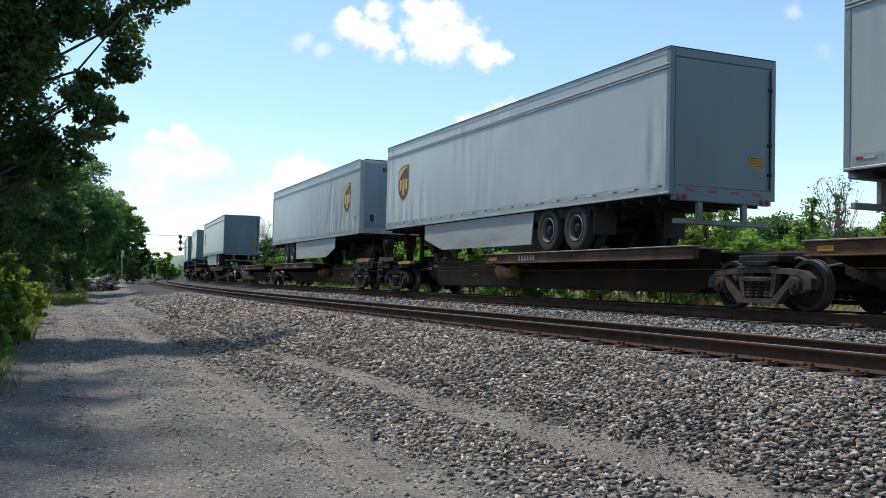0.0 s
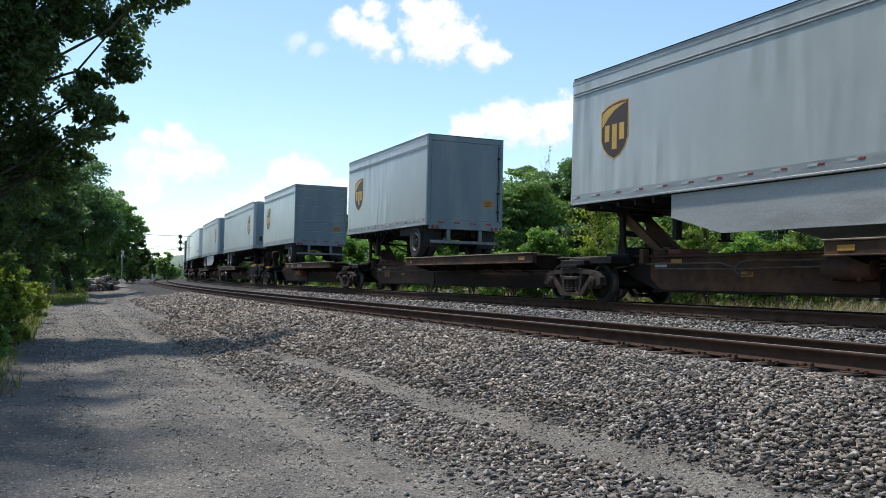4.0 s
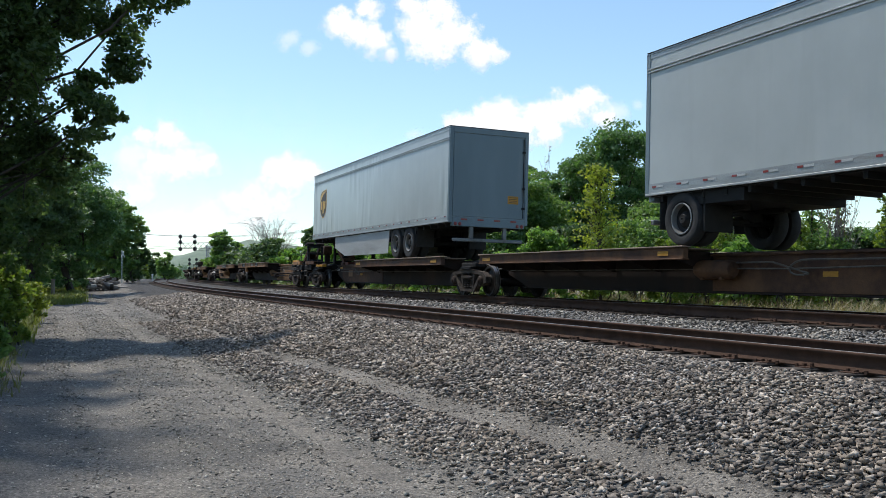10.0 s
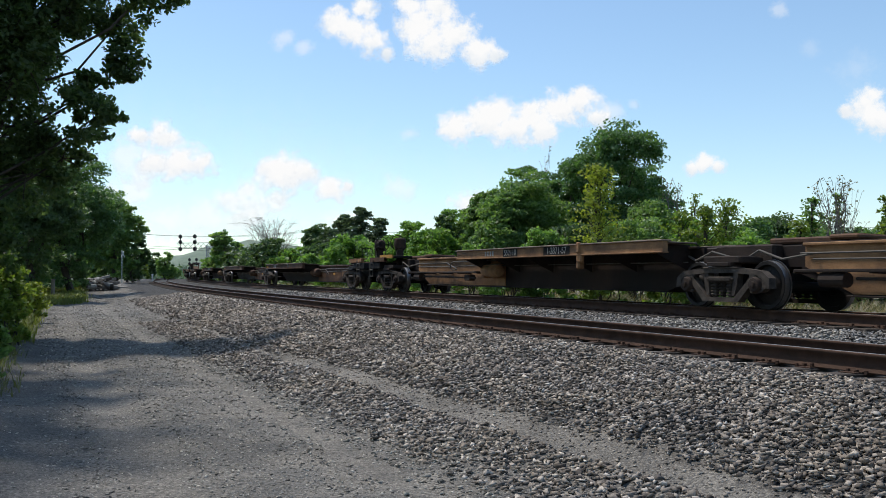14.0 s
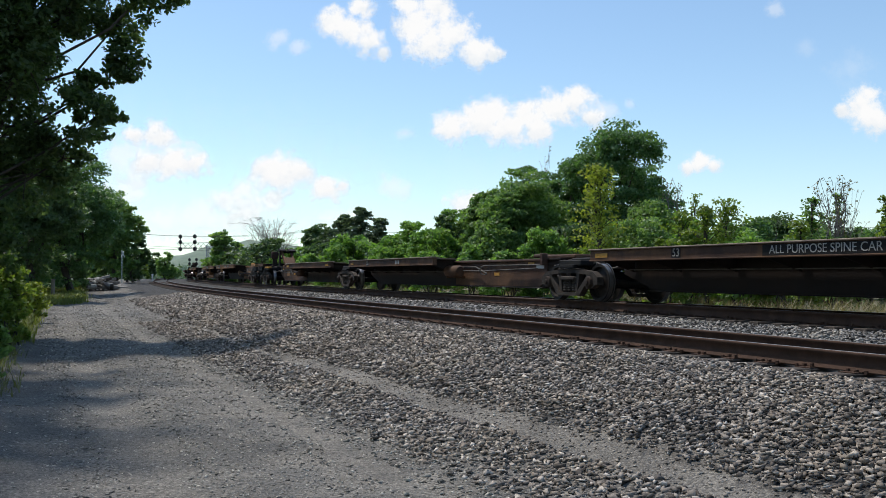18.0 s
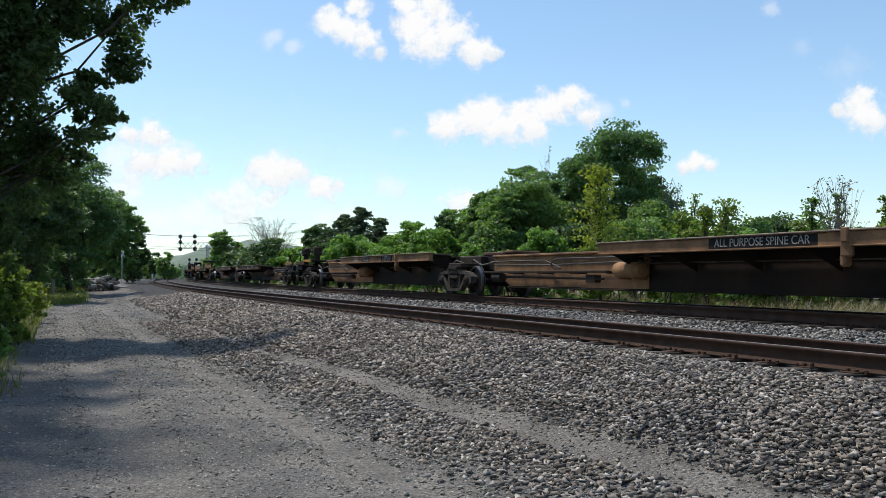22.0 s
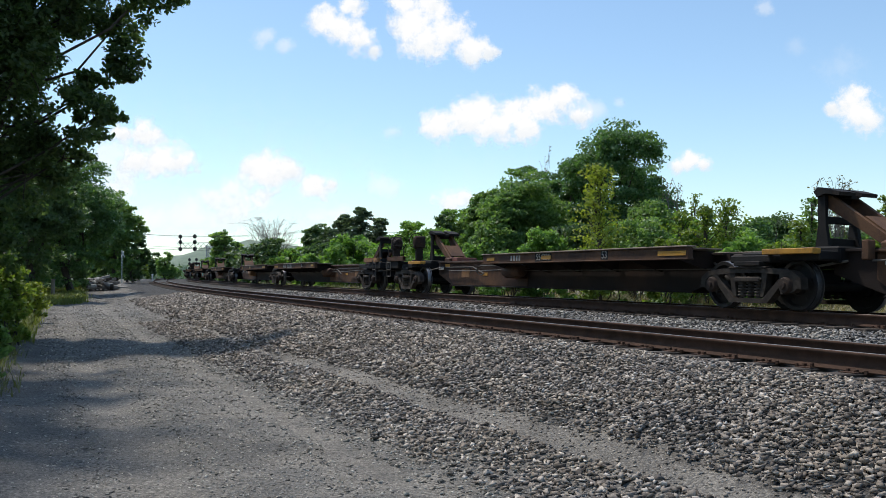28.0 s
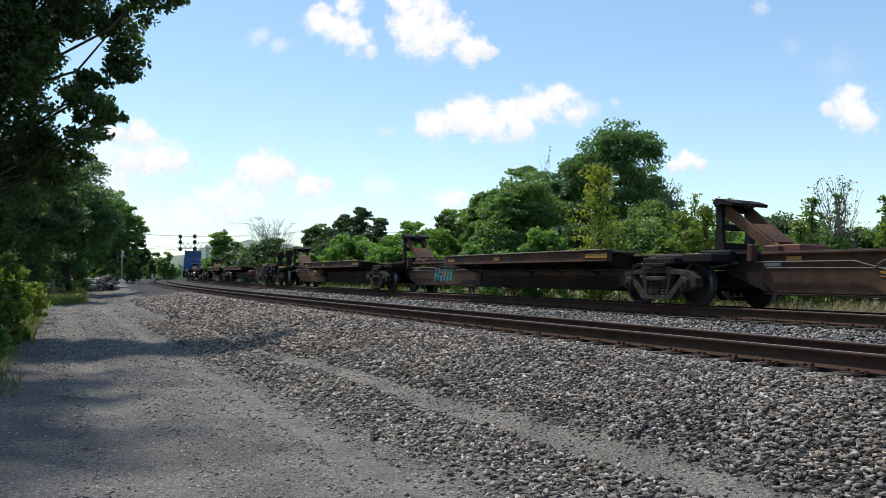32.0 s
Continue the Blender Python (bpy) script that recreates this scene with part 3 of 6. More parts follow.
# trucks: two side frames, a bolster with springs, two wheelsets
def truck_meshes():
    r = 0.42
    k = Kit()
    # the frame's arms round three openings, cut as separate pieces that butt
    k.slab([(-1.22, .36), (-1.20, .54), (-1.02, .66), (-.60, .705), (.60, .705), (1.02, .66), (1.20, .54), (1.22, .36), (1.10, .36), (1.07, .50), (.94, .585), (.30, .625), (-.30, .625), (-.94, .585), (-1.07, .50), (-1.10, .36)], -1.09, -.93)
    k.slab([(-.33, .625), (-.45, .625), (-.42, .40), (-.36, .22), (-.29, .22), (-.31, .40)], -1.075, -.945)
    k.slab([(.33, .625), (.45, .625), (.42, .40), (.36, .22), (.29, .22), (.31, .40)], -1.075, -.945)
    k.slab([(-.36, .19), (-.60, .41), (-.80, .60), (-.94, .60), (-.70, .35), (-.46, .11), (.46, .11), (.70, .35), (.94, .60), (.80, .60), (.60, .41), (.36, .19)], -1.085, -.935)
    k.box(-.34, .34, -1.10, -.92, .50, .535, .01)
    for q in (-1, 1):
        k.slab([(q * 1.11, .36), (q * 1.08, .60), (q * .72, .63), (q * .76, .46), (q * .80, .34), (q * .74, .30), (q * .78, .27), (q * 1.02, .30)], -1.078, -.942)
    k.box(-.46, .46, -1.11, -.91, .70, .735, .012)
    side = k.mesh("side_frame", M_TRUCK)
    cap = Kit()
    cap.lathe([(.135, 0), (.135, -.06), (.115, -.085), (.06, -.09), (.055, -.12), (.03, -.125)], 14, Matrix.Translation((0, -1.06, r)))
    cap.box(-.15, .15, -1.085, -.92, r - .10, r + .13, .02)
    sp = Kit()
    for x in (-.2, 0, .2):
        for j in range(5):
            sp.lathe([(.078, -.018), (.09, 0), (.078, .018)], 8, Matrix.Translation((x, -1.0, .24 + j * .054)) @ Matrix.Rotation(radians(90), 4, "X"))
        sp.rod((x, -1.0, .20), (x, -1.0, .50), .05)
    sp.box(-.30, .30, -1.12, -.90, .47, .56, .02)
    bol = Kit().box(-.20, .20, -.92, .92, .40, .70, .03)
    bol.lathe([(.30, 0), (.30, .08), (.2, .1)], 16, Matrix.Translation((0, 0, .66)) @ Matrix.Rotation(radians(90), 4, "X"))
    for x in (-.42, .42):
        bol.box(x - .05, x + .05, -.80, .80, .30, .40, .015)
        for y in (-.745, .745):
            bol.box(x - (.0 if x < 0 else .06), x + (.06 if x < 0 else .0), y - .05, y + .05, .32, .56, .01)
    ax = Kit().rod((0, -.98, 0), (0, .98, 0), .082, None, 12)
    wh = []
    for sd in (-1, 1):
        prof = [(.09, -.09), (.15, -.085), (.17, -.03), (.34, .02), (.355, -.06), (.415, -.062), (.4225, -.05), (.4225, .05), (.445, .06), (.445, .085), (.36, .085), (.345, .05), (.17, .03), (.15, .075), (.09, .08)]
        if sd > 0:
            prof = [(q, -y) for q, y in prof]
        w = Kit().lathe(prof, 26)
        for i in range(5):
            w.box(-.022, .022, -.005, .012, -.022, .022, 0, Matrix.Rotation(i * 2 * math.pi / 5, 4, "Y") @ Matrix.Translation((0, sd * .012, .26)))
        me = w.mesh("wheel", M_WHEEL, True)
        me.materials.append(M_TREAD)
        for f in me.polygons:
            if all(math.hypot(me.vertices[i].co.x, me.vertices[i].co.z) > .41 for i in f.vertices) and abs(f.normal.y) < .5:
                f.material_index = 1
        wh.append(me)
    return side, cap.mesh("bearing_cap", M_RUST, True), sp.mesh("spring_nest", M_TRUCK, True), bol.mesh("bolster", M_BLACK), ax.mesh("axle", M_BLACK, True), wh


M_REDFOOT = surface("faded_red_paint", (0.12, 0.035, 0.025), (0.20, 0.06, 0.04), 3, 0.7, 0, 0.1, 50, (0.09, 0.05, 0.035), 0.5)
TRUCK = truck_meshes()
WHEELSETS = []


def truck(u, label):
    side, cap, sp, bol, ax, wh = TRUCK
    th = thing("railcar_truck", Matrix.Identity(4), label, "railcar truck", "trucks of the train")
    for turn in (0, 180):
        sf = part("side_frame", side, None, th, "dusty cast steel side frame")
        sf.matrix_basis = pose(0, 0, 0, 0, 0, turn)
        for x in (-.89, .89):
            part("bearing_cap", cap, None, sf, "rusty bearing cap").matrix_basis = pose(x, 0, 0)
        part("spring_nest", sp, None, sf, "coil springs in the side frame")
    part("bolster", bol, None, th)
    for x in (-.89, .89):
        w = part("wheelset", ax, None, th, "steel axle with two turning wheels")
        w.matrix_basis = pose(x, 0, .4225)
        for me, y in zip(wh, (-.775, .775)):
            part("wheel", me, None, w, "steel wheel with a polished tread").matrix_basis = pose(0, y, 0)
        WHEELSETS.append((w, x, u))
    return on_train(th, u, 0.89)


MESHES = {}


def shared(key, make):
    if key not in MESHES:
        MESHES[key] = make()
    return MESHES[key]


def spine_car(u0, u1, kind, hitch, raised, marks="", ends=()):
    """One platform between the trucks at u0 (leading) and u1. kind: 'five' or 'three'; hitch: 'lead' or 'trail' end."""
    half, um = (u1 - u0) / 2, (u0 + u1) / 2
    three = kind == "three"
    deck_h = 1.27 if three else 1.13
    rg = random.Random(int(u0 * 7))
    paint = M_ORANGE if three else M_BROWN
    th = thing("spine_car", Matrix.Identity(4), ("rust-stained orange spine car" if three else "dark brown rusty spine car")
               + (" with a raised hitch stand" if raised else " with a bare folded hitch"), "railcar", "platforms of the train")
    d = 1 if hitch == "lead" else -1          # the hitch end's way along x
    key = (kind, round(half, 1), d, raised, tuple(ends))
    last_end = d in ends                      # the hitch stands over the car's outer truck

    # the deep centre sill
    def sill():
        k = Kit()
        z0, z1 = .27, deck_h - .13
        x = half - 1.35
        k.slab([(-x - .1, .62), (-x + 1.0, z0), (x - 1.0, z0), (x + .1, .62), (x + .1, z1), (-x - .1, z1)], -.42, .42)
        k.box(-half + .25, -x, -.36, .36, .72, z1, .03)
        k.box(x, half - .25, -.36, .36, .72, z1, .03)
        k.box(-x, x, -.50, .50, z1 - .02, z1 + .025, .006)
        k.box(-x + .9, x - .9, -.50, .50, z0 - .02, z0 + .01, .006)
        return k.mesh("centre_sill", M_SILL)
    part("centre_sill", shared(key + ("sill",), sill), None, th, "deep black box sill")
    # painted web plates on the hitch half
    web_end = half - (1.35 if three else 2.1)
    a0, a1 = (0.9, web_end) if d > 0 else (-web_end, -0.9)

    def web():
        k = Kit()
        z0, z1 = .30, deck_h - .17
        xa, xb = (a0, a1)
        cut, up = (1.0, .45) if three else (.35, .24)
        o = [(xa, z0), (xb - cut, z0), (xb, z0 + up), (xb, z1), (xa, z1)] if d > 0 else [(xa + cut, z0), (xb, z0), (xb, z1), (xa, z1), (xa, z0 + up)]
        k.slab(o, -.446, -.424)
        k.slab(o, .424, .446)
        k.box(xa, xb, -.52, .52, z1, z1 + .05, .01)
        return k.mesh("web_plate", paint)
    part("web_plate", shared(key + ("web",), web), None, th, "rusty painted web plate")
    # wheel deck on the other half
    b0, b1 = (-(half - 1.3), -(half - 1.3) + (9.6 if three else 8.6)) if d > 0 else ((half - 1.3) - (9.6 if three else 8.6), half - 1.3)
    for sd in (-1, 1):
        def curb():
            k = Kit()
            y0, y1 = (-1.36, -1.24) if sd < 0 else (1.24, 1.36)
            k.box(b0, b1, y0, y1, deck_h - .25, deck_h - .03, .012)
            k.box(b0, b1, min(y0, y0 * 1.02) if sd < 0 else y0 - .02, y1 + (.02 if sd < 0 else .02), deck_h - .26, deck_h - .235, .006)
            return k.mesh("deck_side", paint)
        part("deck_side", shared(key + ("curb", sd), curb), None, th, "painted channel along the wheel deck")

        def cap():
            k = Kit()
            y0, y1 = (-1.40, -1.18) if sd < 0 else (1.18, 1.40)
            k.box(b0 - .02, b1 + .02, y0, y1, deck_h - .03, deck_h, .008)
            return k.mesh("deck_edge", M_DECKTOP)
        part("deck_edge", shared(key + ("cap", sd), cap), None, th, "scuffed bare metal deck edge")

    def deck():
        k = Kit()
        for sd in (-1, 1):
            y0, y1 = (-1.24, -.54) if sd < 0 else (.54, 1.24)
            k.box(b0, b1, y0, y1, deck_h - .06, deck_h - .035, .004)
        return k.mesh("deck_plate", M_DECKTOP)
    part("deck_plate", shared(key + ("deck",), deck), None, th, "worn steel tread plate")

    for sd in (-1, 1):
        def rib():
            o = [(.44, .66), (.44, deck_h - .07), (1.25, deck_h - .07), (1.25, deck_h - .26)]
            v = [(dx, sd * y, z) for dx in (-.012, .012) for y, z in o]
            return Kit().add(v, [(0, 1, 2, 3), (7, 6, 5, 4), (0, 4, 5, 1), (1, 5, 6, 2), (2, 6, 7, 3), (3, 7, 4, 0)]).mesh("deck_bracket", M_SILL)
        for i in range(6):
            ob = part("deck_bracket", shared((kind, "rib", sd), rib), None, th)
            ob.matrix_basis = pose(b0 + .35 + (b1 - b0 - .7) * i / 5, 0, 0)

    # buffers and end castings over the trucks
    for e in (-1, 1):
        def endp():
            k = Kit()
            k.box(e * half - .75, e * half + .75, -.55, .55, .80, deck_h - .12, .03)
            k.box(e * half - .48, e * half + .48, -1.06, 1.06, .80, .93, .02)
            for y in (-1.0, 1.0):
                k.box(e * half - .30, e * half + .30, y - .14, y + .14, .745, .82, .01)
            return k.mesh("end_casting", M_RUST if three else M_BLACK)
        part("end_casting", shared(key + ("end", e), endp), None, th, "dark cast end over the truck")
        if not three and ((e in ends and e < 0) or (416 < u0 < 500 and e == d < 0)):
            def ylw():
                x = e * (half - .98)
                return Kit().box(x - .55, x + .55, -1.20, -1.02, .93, 1.02, .008).mesh("end_panel", M_YELLOW)
            part("end_panel", shared(key + ("ylw", e), ylw), None, th, "yellow painted end panel")
    if three:
        for e in ends:
            def band():
                x = e * (half + .15)
                return Kit().box(x - .62, x + .62, -1.06, 1.06, deck_h - .08, deck_h - .01, .01).mesh("end_plate", M_BLACK)
            part("end_plate", shared(key + ("band", e), band), None, th, "sooty plate over the car's end")
            for sd in (-1, 1):
                strip = shared(("end strip",), lambda: Kit().box(-.64, .64, -.025, .025, -.06, .06, .006).mesh("end_strip", M_YELLOW))
                part("end_strip", strip, None, th, "dirty yellow edge of the end plate").matrix_basis = pose(e * (half + .15), sd * 1.09, deck_h - .05)
    # yellow reflectors along the deck side and the sill
    fr = [] if three else ([.05] if marks else [.05, .93])
    if u0 > 416 and not three:
        fr = [.06, .95] if u0 == 505.9 else [.06, .40, .95]
    for q in fr:
        L = .85 if u0 > 416 and q == (.95 if d < 0 else .06) else rg.choice((.18, .32, .45))
        me = shared(("refl", L), lambda: Kit().box(-L / 2, L / 2, -.004, .004, -.045, .045, .002).mesh("reflector", M_YELLOW))
        part("reflector", me, None, th, "yellow reflective strip").matrix_basis = pose(b0 + (b1 - b0) * q, -1.3655, deck_h - .14)
    if not three:
        me = shared(("refl", .32), lambda: Kit().box(-.16, .16, -.004, .004, -.045, .045, .002).mesh("reflector", M_YELLOW))
        part("reflector", me, None, th, "yellow reflective strip").matrix_basis = pose((a0 + a1) / 2, -.452, .62)
    if not three:
        for q, wide, tall, z, mt, words in ((1.95, .34, .08, deck_h - .24, M_YELLOW, "yellow reflective strip"), (1.45, .40, .09, deck_h - .32, M_TAPE, "faded white board")):
            me = shared(("board", words), lambda: Kit().box(-wide / 2, wide / 2, -.004, .004, -tall / 2, tall / 2, .002).mesh("reflector", mt))
            part("reflector", me, None, th, words).matrix_basis = pose(d * (half - q - (1.0 if not last_end else 0)), -.452, z)
    if three:
        def bracket():
            bx = b0 + 3.0 if d > 0 else b1 - 3.0
            k = Kit()
            k.box(bx - .11, bx + .11, -1.385, -1.28, deck_h - .42, deck_h - .02, .03)
            k.box(bx - .06, bx + .08, -1.43, -1.36, deck_h - .20, deck_h + .03, .02, None)
            k.box(bx - .13, bx - .01, -1.37, -1.20, deck_h - .56, deck_h - .38, .03)
            return k.mesh("deck_hinge", paint)
        part("deck_hinge", shared(key + ("bracket",), bracket), None, th, "rusty bracket where the deck folds")
    # hitch
    hx = d * (half - (.72 if three or last_end else 1.18))

    def hitch_mesh():
        k = Kit()
        z = deck_h - .12
        if raised:
            for y in (-.26, .26):
                k.slab([(hx - d * 1.30, z), (hx - d * 1.02, z), (hx + d * .22, z + .74), (hx + d * .22, z + .94), (hx + d * .10, z + .92)], y - .04, y + .04)
            k.box(min(hx - d * 1.35, hx - d * .95), max(hx - d * 1.35, hx - d * .95), -.42, .42, z, z + .12, .02)
            p0 = Matrix.Translation((hx - d * .78, 0, z + .36)) @ Matrix.Rotation(-d * radians(33), 4, "Y")
            k.box(-.34, .30, -.23, .23, -.012, .012, 0, p0)
        else:
            v0, v1 = sorted((hx - d * 1.3, hx + d * .3))
            k.box(v0, v1, -.36, .36, z, z + .11, .03)
            v0, v1 = sorted((hx - d * 1.7, hx - d * 1.1))
            k.box(v0, v1, -.44, .44, z + .04, z + .13, .03)
        return k.mesh("hitch", M_BROWN)
    part("hitch", shared(key + ("hitch",), hitch_mesh), None, th, "rusty raised trailer hitch stand" if raised else "folded trailer hitch")

    def post():
        k = Kit()
        x = d * (half - 2.05)
        k.box(x - .07, x + .07, -.66, -.50, .84, deck_h + .02, .015)
        return k.mesh("hitch_bracket", paint)
    if not three and not last_end:
        part("hitch_bracket", shared(key + ("post",), post), None, th)
    # brake gear: reservoir, pipes and hoses
    z, y = deck_h - .30, -.55
    x0, x1 = (a0 - .6, a1) if d > 0 else (a0, a1 + .6)
    xm = (x0 + x1) / 2
    loop = [(xm + .30 * math.cos(a * .5) - .1, y - .10 - .04 * math.sin(a * .5), z - .10 + .13 * math.sin(a * .5 + .4)) for a in range(2, 11)]
    runs = [([(x0, y, z), (xm - .9, y, z)] + loop[::-1] + [(xm + .9, y - .02, z + .03), (x1, y, z + .03)], .018),
            ([(x0 + .3, y - .03, z - .10), (xm - .4, y - .03, z - .12), (x1 - .3, y - .02, z - .06)], .016),
            ([(b0 + .2, -.60, deck_h - .42), (b1 - .2, -.60, deck_h - .42)], .014)]
    for e in (-1, 1):
        runs.append(([(e * (half - 1.6), -.50, z), (e * (half - 1.1), -.72, z - .10), (e * (half - .6), -.75, z + .06), (e * (half - .2), -.62, z - .05)], .022))
    for i, (pts, rr) in enumerate(runs):
        part("brake_pipe", shared(key + ("pipe", i), lambda: Kit().pipe(pts, rr).mesh("brake_pipe", M_PIPE)), None, th, "grey brake pipe")
    if rg.random() < .9 or three:
        def tank():
            x = (a0 if d > 0 else a1) + d * .35
            k = Kit()
            k.lathe([(.02, -.50), (.14, -.48), (.18, -.40), (.18, .40), (.14, .48), (.02, .50)], 16, Matrix.Translation((x, -.68, .70)) @ Matrix.Rotation(radians(90), 4, "Z"))
            k.box(x - .3, x - .24, -.80, -.44, .50, .56)
            k.box(x + .24, x + .3, -.80, -.44, .50, .56)
            return k.mesh("air_reservoir", paint if three else M_ORANGE if int(u0) % 3 == 0 else M_BROWN, True)
        part("air_reservoir", shared(key + ("tank", int(u0) % 3 == 0), tank), None, th, "round brake air tank")
    if three:
        def gear():
            k = Kit()
            x0, x1 = (a0 + .9, a1 - .2) if d > 0 else (a0 + .2, a1 - .9)
            k.box(x0, x1, -.92, -.80, .64, .69, .008)
            for i in range(5):
                x = x0 + (x1 - x0) * i / 4
                k.box(x - .03, x + .03, -.90, -.44, .62, .68, .004)
            k.rod((x0 + .5, -.80, .52), (x0 + 1.0, -.80, .52), .12, None, 12)
            k.rod((x0 + 1.2, -.84, .54), (x1 - .2, -.84, .50), .025)
            k.box(x1 - .9, x1 - .5, -.88, -.7, .42, .60, .02)
            return k.mesh("brake_gear", M_RUST)
        part("brake_gear", shared(key + ("gear",), gear), None, th, "rusty brake cylinder and levers")
    if raised:
        def head():
            z = deck_h - .12
            k = Kit()
            for a, b in ((-.44, -.07), (.07, .44)):
                o = [(-.16, .90), (.12, .95), (.30, .90), (.36, 1.00), (.28, 1.07), (.06, 1.03), (-.18, .96)]
                k.slab([(hx + d * x, z + h) for x, h in (o if d > 0 else o[::-1])], a, b)
            o = [(-.10, .86), (.26, .90), (.28, .96), (-.10, .92)]
            k.slab([(hx + d * x, z + h) for x, h in (o if d > 0 else o[::-1])], -.08, .08)
            return k.mesh("hitch_head", M_BLACK)

        def post_pair():
            z, k = deck_h - .12, Kit()
            for y in (-.36, .36):
                o = [(.36, 0), (.06, 0), (.14, .40), (.16, .92), (.32, .94), (.30, .45)]
                k.slab([(hx + d * x, z + h) for x, h in (o if d > 0 else o[::-1])], y - .035, y + .035)
            v0, v1 = sorted((hx + d * .18, hx + d * .27))
            for h0, h1 in ((0, .22), (.46, .58), (.80, .92)):
                k.box(v0, v1, -.33, .33, z + h0, z + h1, .01)
            v0, v1 = sorted((hx - d * .35, hx + d * .50))
            k.box(v0, v1, -.62, .62, z - .22, z + .06, .03)
            k.box(v0, v1, -1.05, -.62, z - .18, z - .02, .02)
            return k.mesh("hitch_post", M_BLACK)
        part("hitch_post", shared(key + ("posts",), post_pair), None, th, "sooty upright hitch post")
        part("hitch_head", shared(key + ("head",), head), None, th, "dark bent hitch plate")

        def foot():
            x = hx - d * 1.35
            return Kit().box(x - .42, x + .42, -.34, .34, deck_h - .12, deck_h + .02, .02).mesh("hitch_foot", M_REDFOOT)
        part("hitch_foot", shared(key + ("foot",), foot), None, th, "faded red hitch foot plate")
    if not three and rg.random() < .3:
        def patch():
            x = d * (half - 3.3)
            return Kit().box(x - .28, x + .28, -.4545, -.4475, .52, .78, .002).mesh("sill_patch", M_ORANGE)
        part("sill_patch", shared(key + ("patch",), patch), None, th, "faded orange paint patch on the web")
    if u0 in (33.5, 122.6, 211.5, 269.3, 358.7, 416.95, 505.9):
        def frame_mark():
            x, k = d * (half - 2.5), Kit()
            for q in (-.16, .16):
                k.box(x + q - .012, x + q + .012, -.4545, -.4475, .44, .76)
            for q in (.44, .74):
                k.box(x - .16, x + .16, -.4545, -.4475, q, q + .02)
            k.box(x - .10, x + .10, -.4545, -.4475, .58, .62)
            return k.mesh("data_panel", M_WHITE)
        part("data_panel", shared(key + ("panel",), frame_mark), None, th, "white stencilled data panel")
    for tag_u, tag_x, tag_mat, tag_n in ((556.8, -4.3, M_TEAL, 6), (303.4, 2.6, M_WHITE, 3), (228.9, -5.6, M_WHITE, 3)):
        if tag_u == u0:
            k = Kit()
            for i in range(tag_n):
                w = .20 if tag_n > 3 else .24
                m = Matrix.Translation((tag_x + i * w * 1.25, 0, .58 + .04 * (i % 2))) @ Matrix.Rotation(radians(12), 4, "Y")
                k.box(-w * .42, w * .42, -.4545, -.4475, -.20 if tag_n > 3 else -.09, .20 if tag_n > 3 else .09, 0, m)
            part("painted_tag", k, tag_mat, th, "spray-painted shapes on the web")
    # writing on the deck side
    ty = -1.3662
    if marks:
        mid = (b0 + b1) / 2
        for j, (body, dx, size) in enumerate(marks):
            if body.startswith("#"):
                n = int(body[1:])
                for i in range(n):
                    def bar(size=size):
                        return Kit().box(-size * .20, size * .20, -.003, .003, -size * .32, size * .32).mesh("stencil_bar", M_FADED)
                    ob = part("stencil_bar", shared(("bar", size), bar), None, th)
                    ob.matrix_basis = pose(mid + dx + i * size * .72, ty, deck_h - .135)
            else:
                hw = .30 * size * len(body)
                back = shared(("back", len(body), size), lambda: Kit().box(-hw, hw, -.0015, .0015, -size * .46, size * .46).mesh("stencil_ground", M_BLACK))
                part("stencil_ground", back, None, th, "black painted ground of the writing").matrix_basis = pose(mid + dx, -1.3622, deck_h - .135)
                writing(body, size, M_FADED, th, mid + dx, ty, deck_h - .135)
    return on_train(th, um, half)


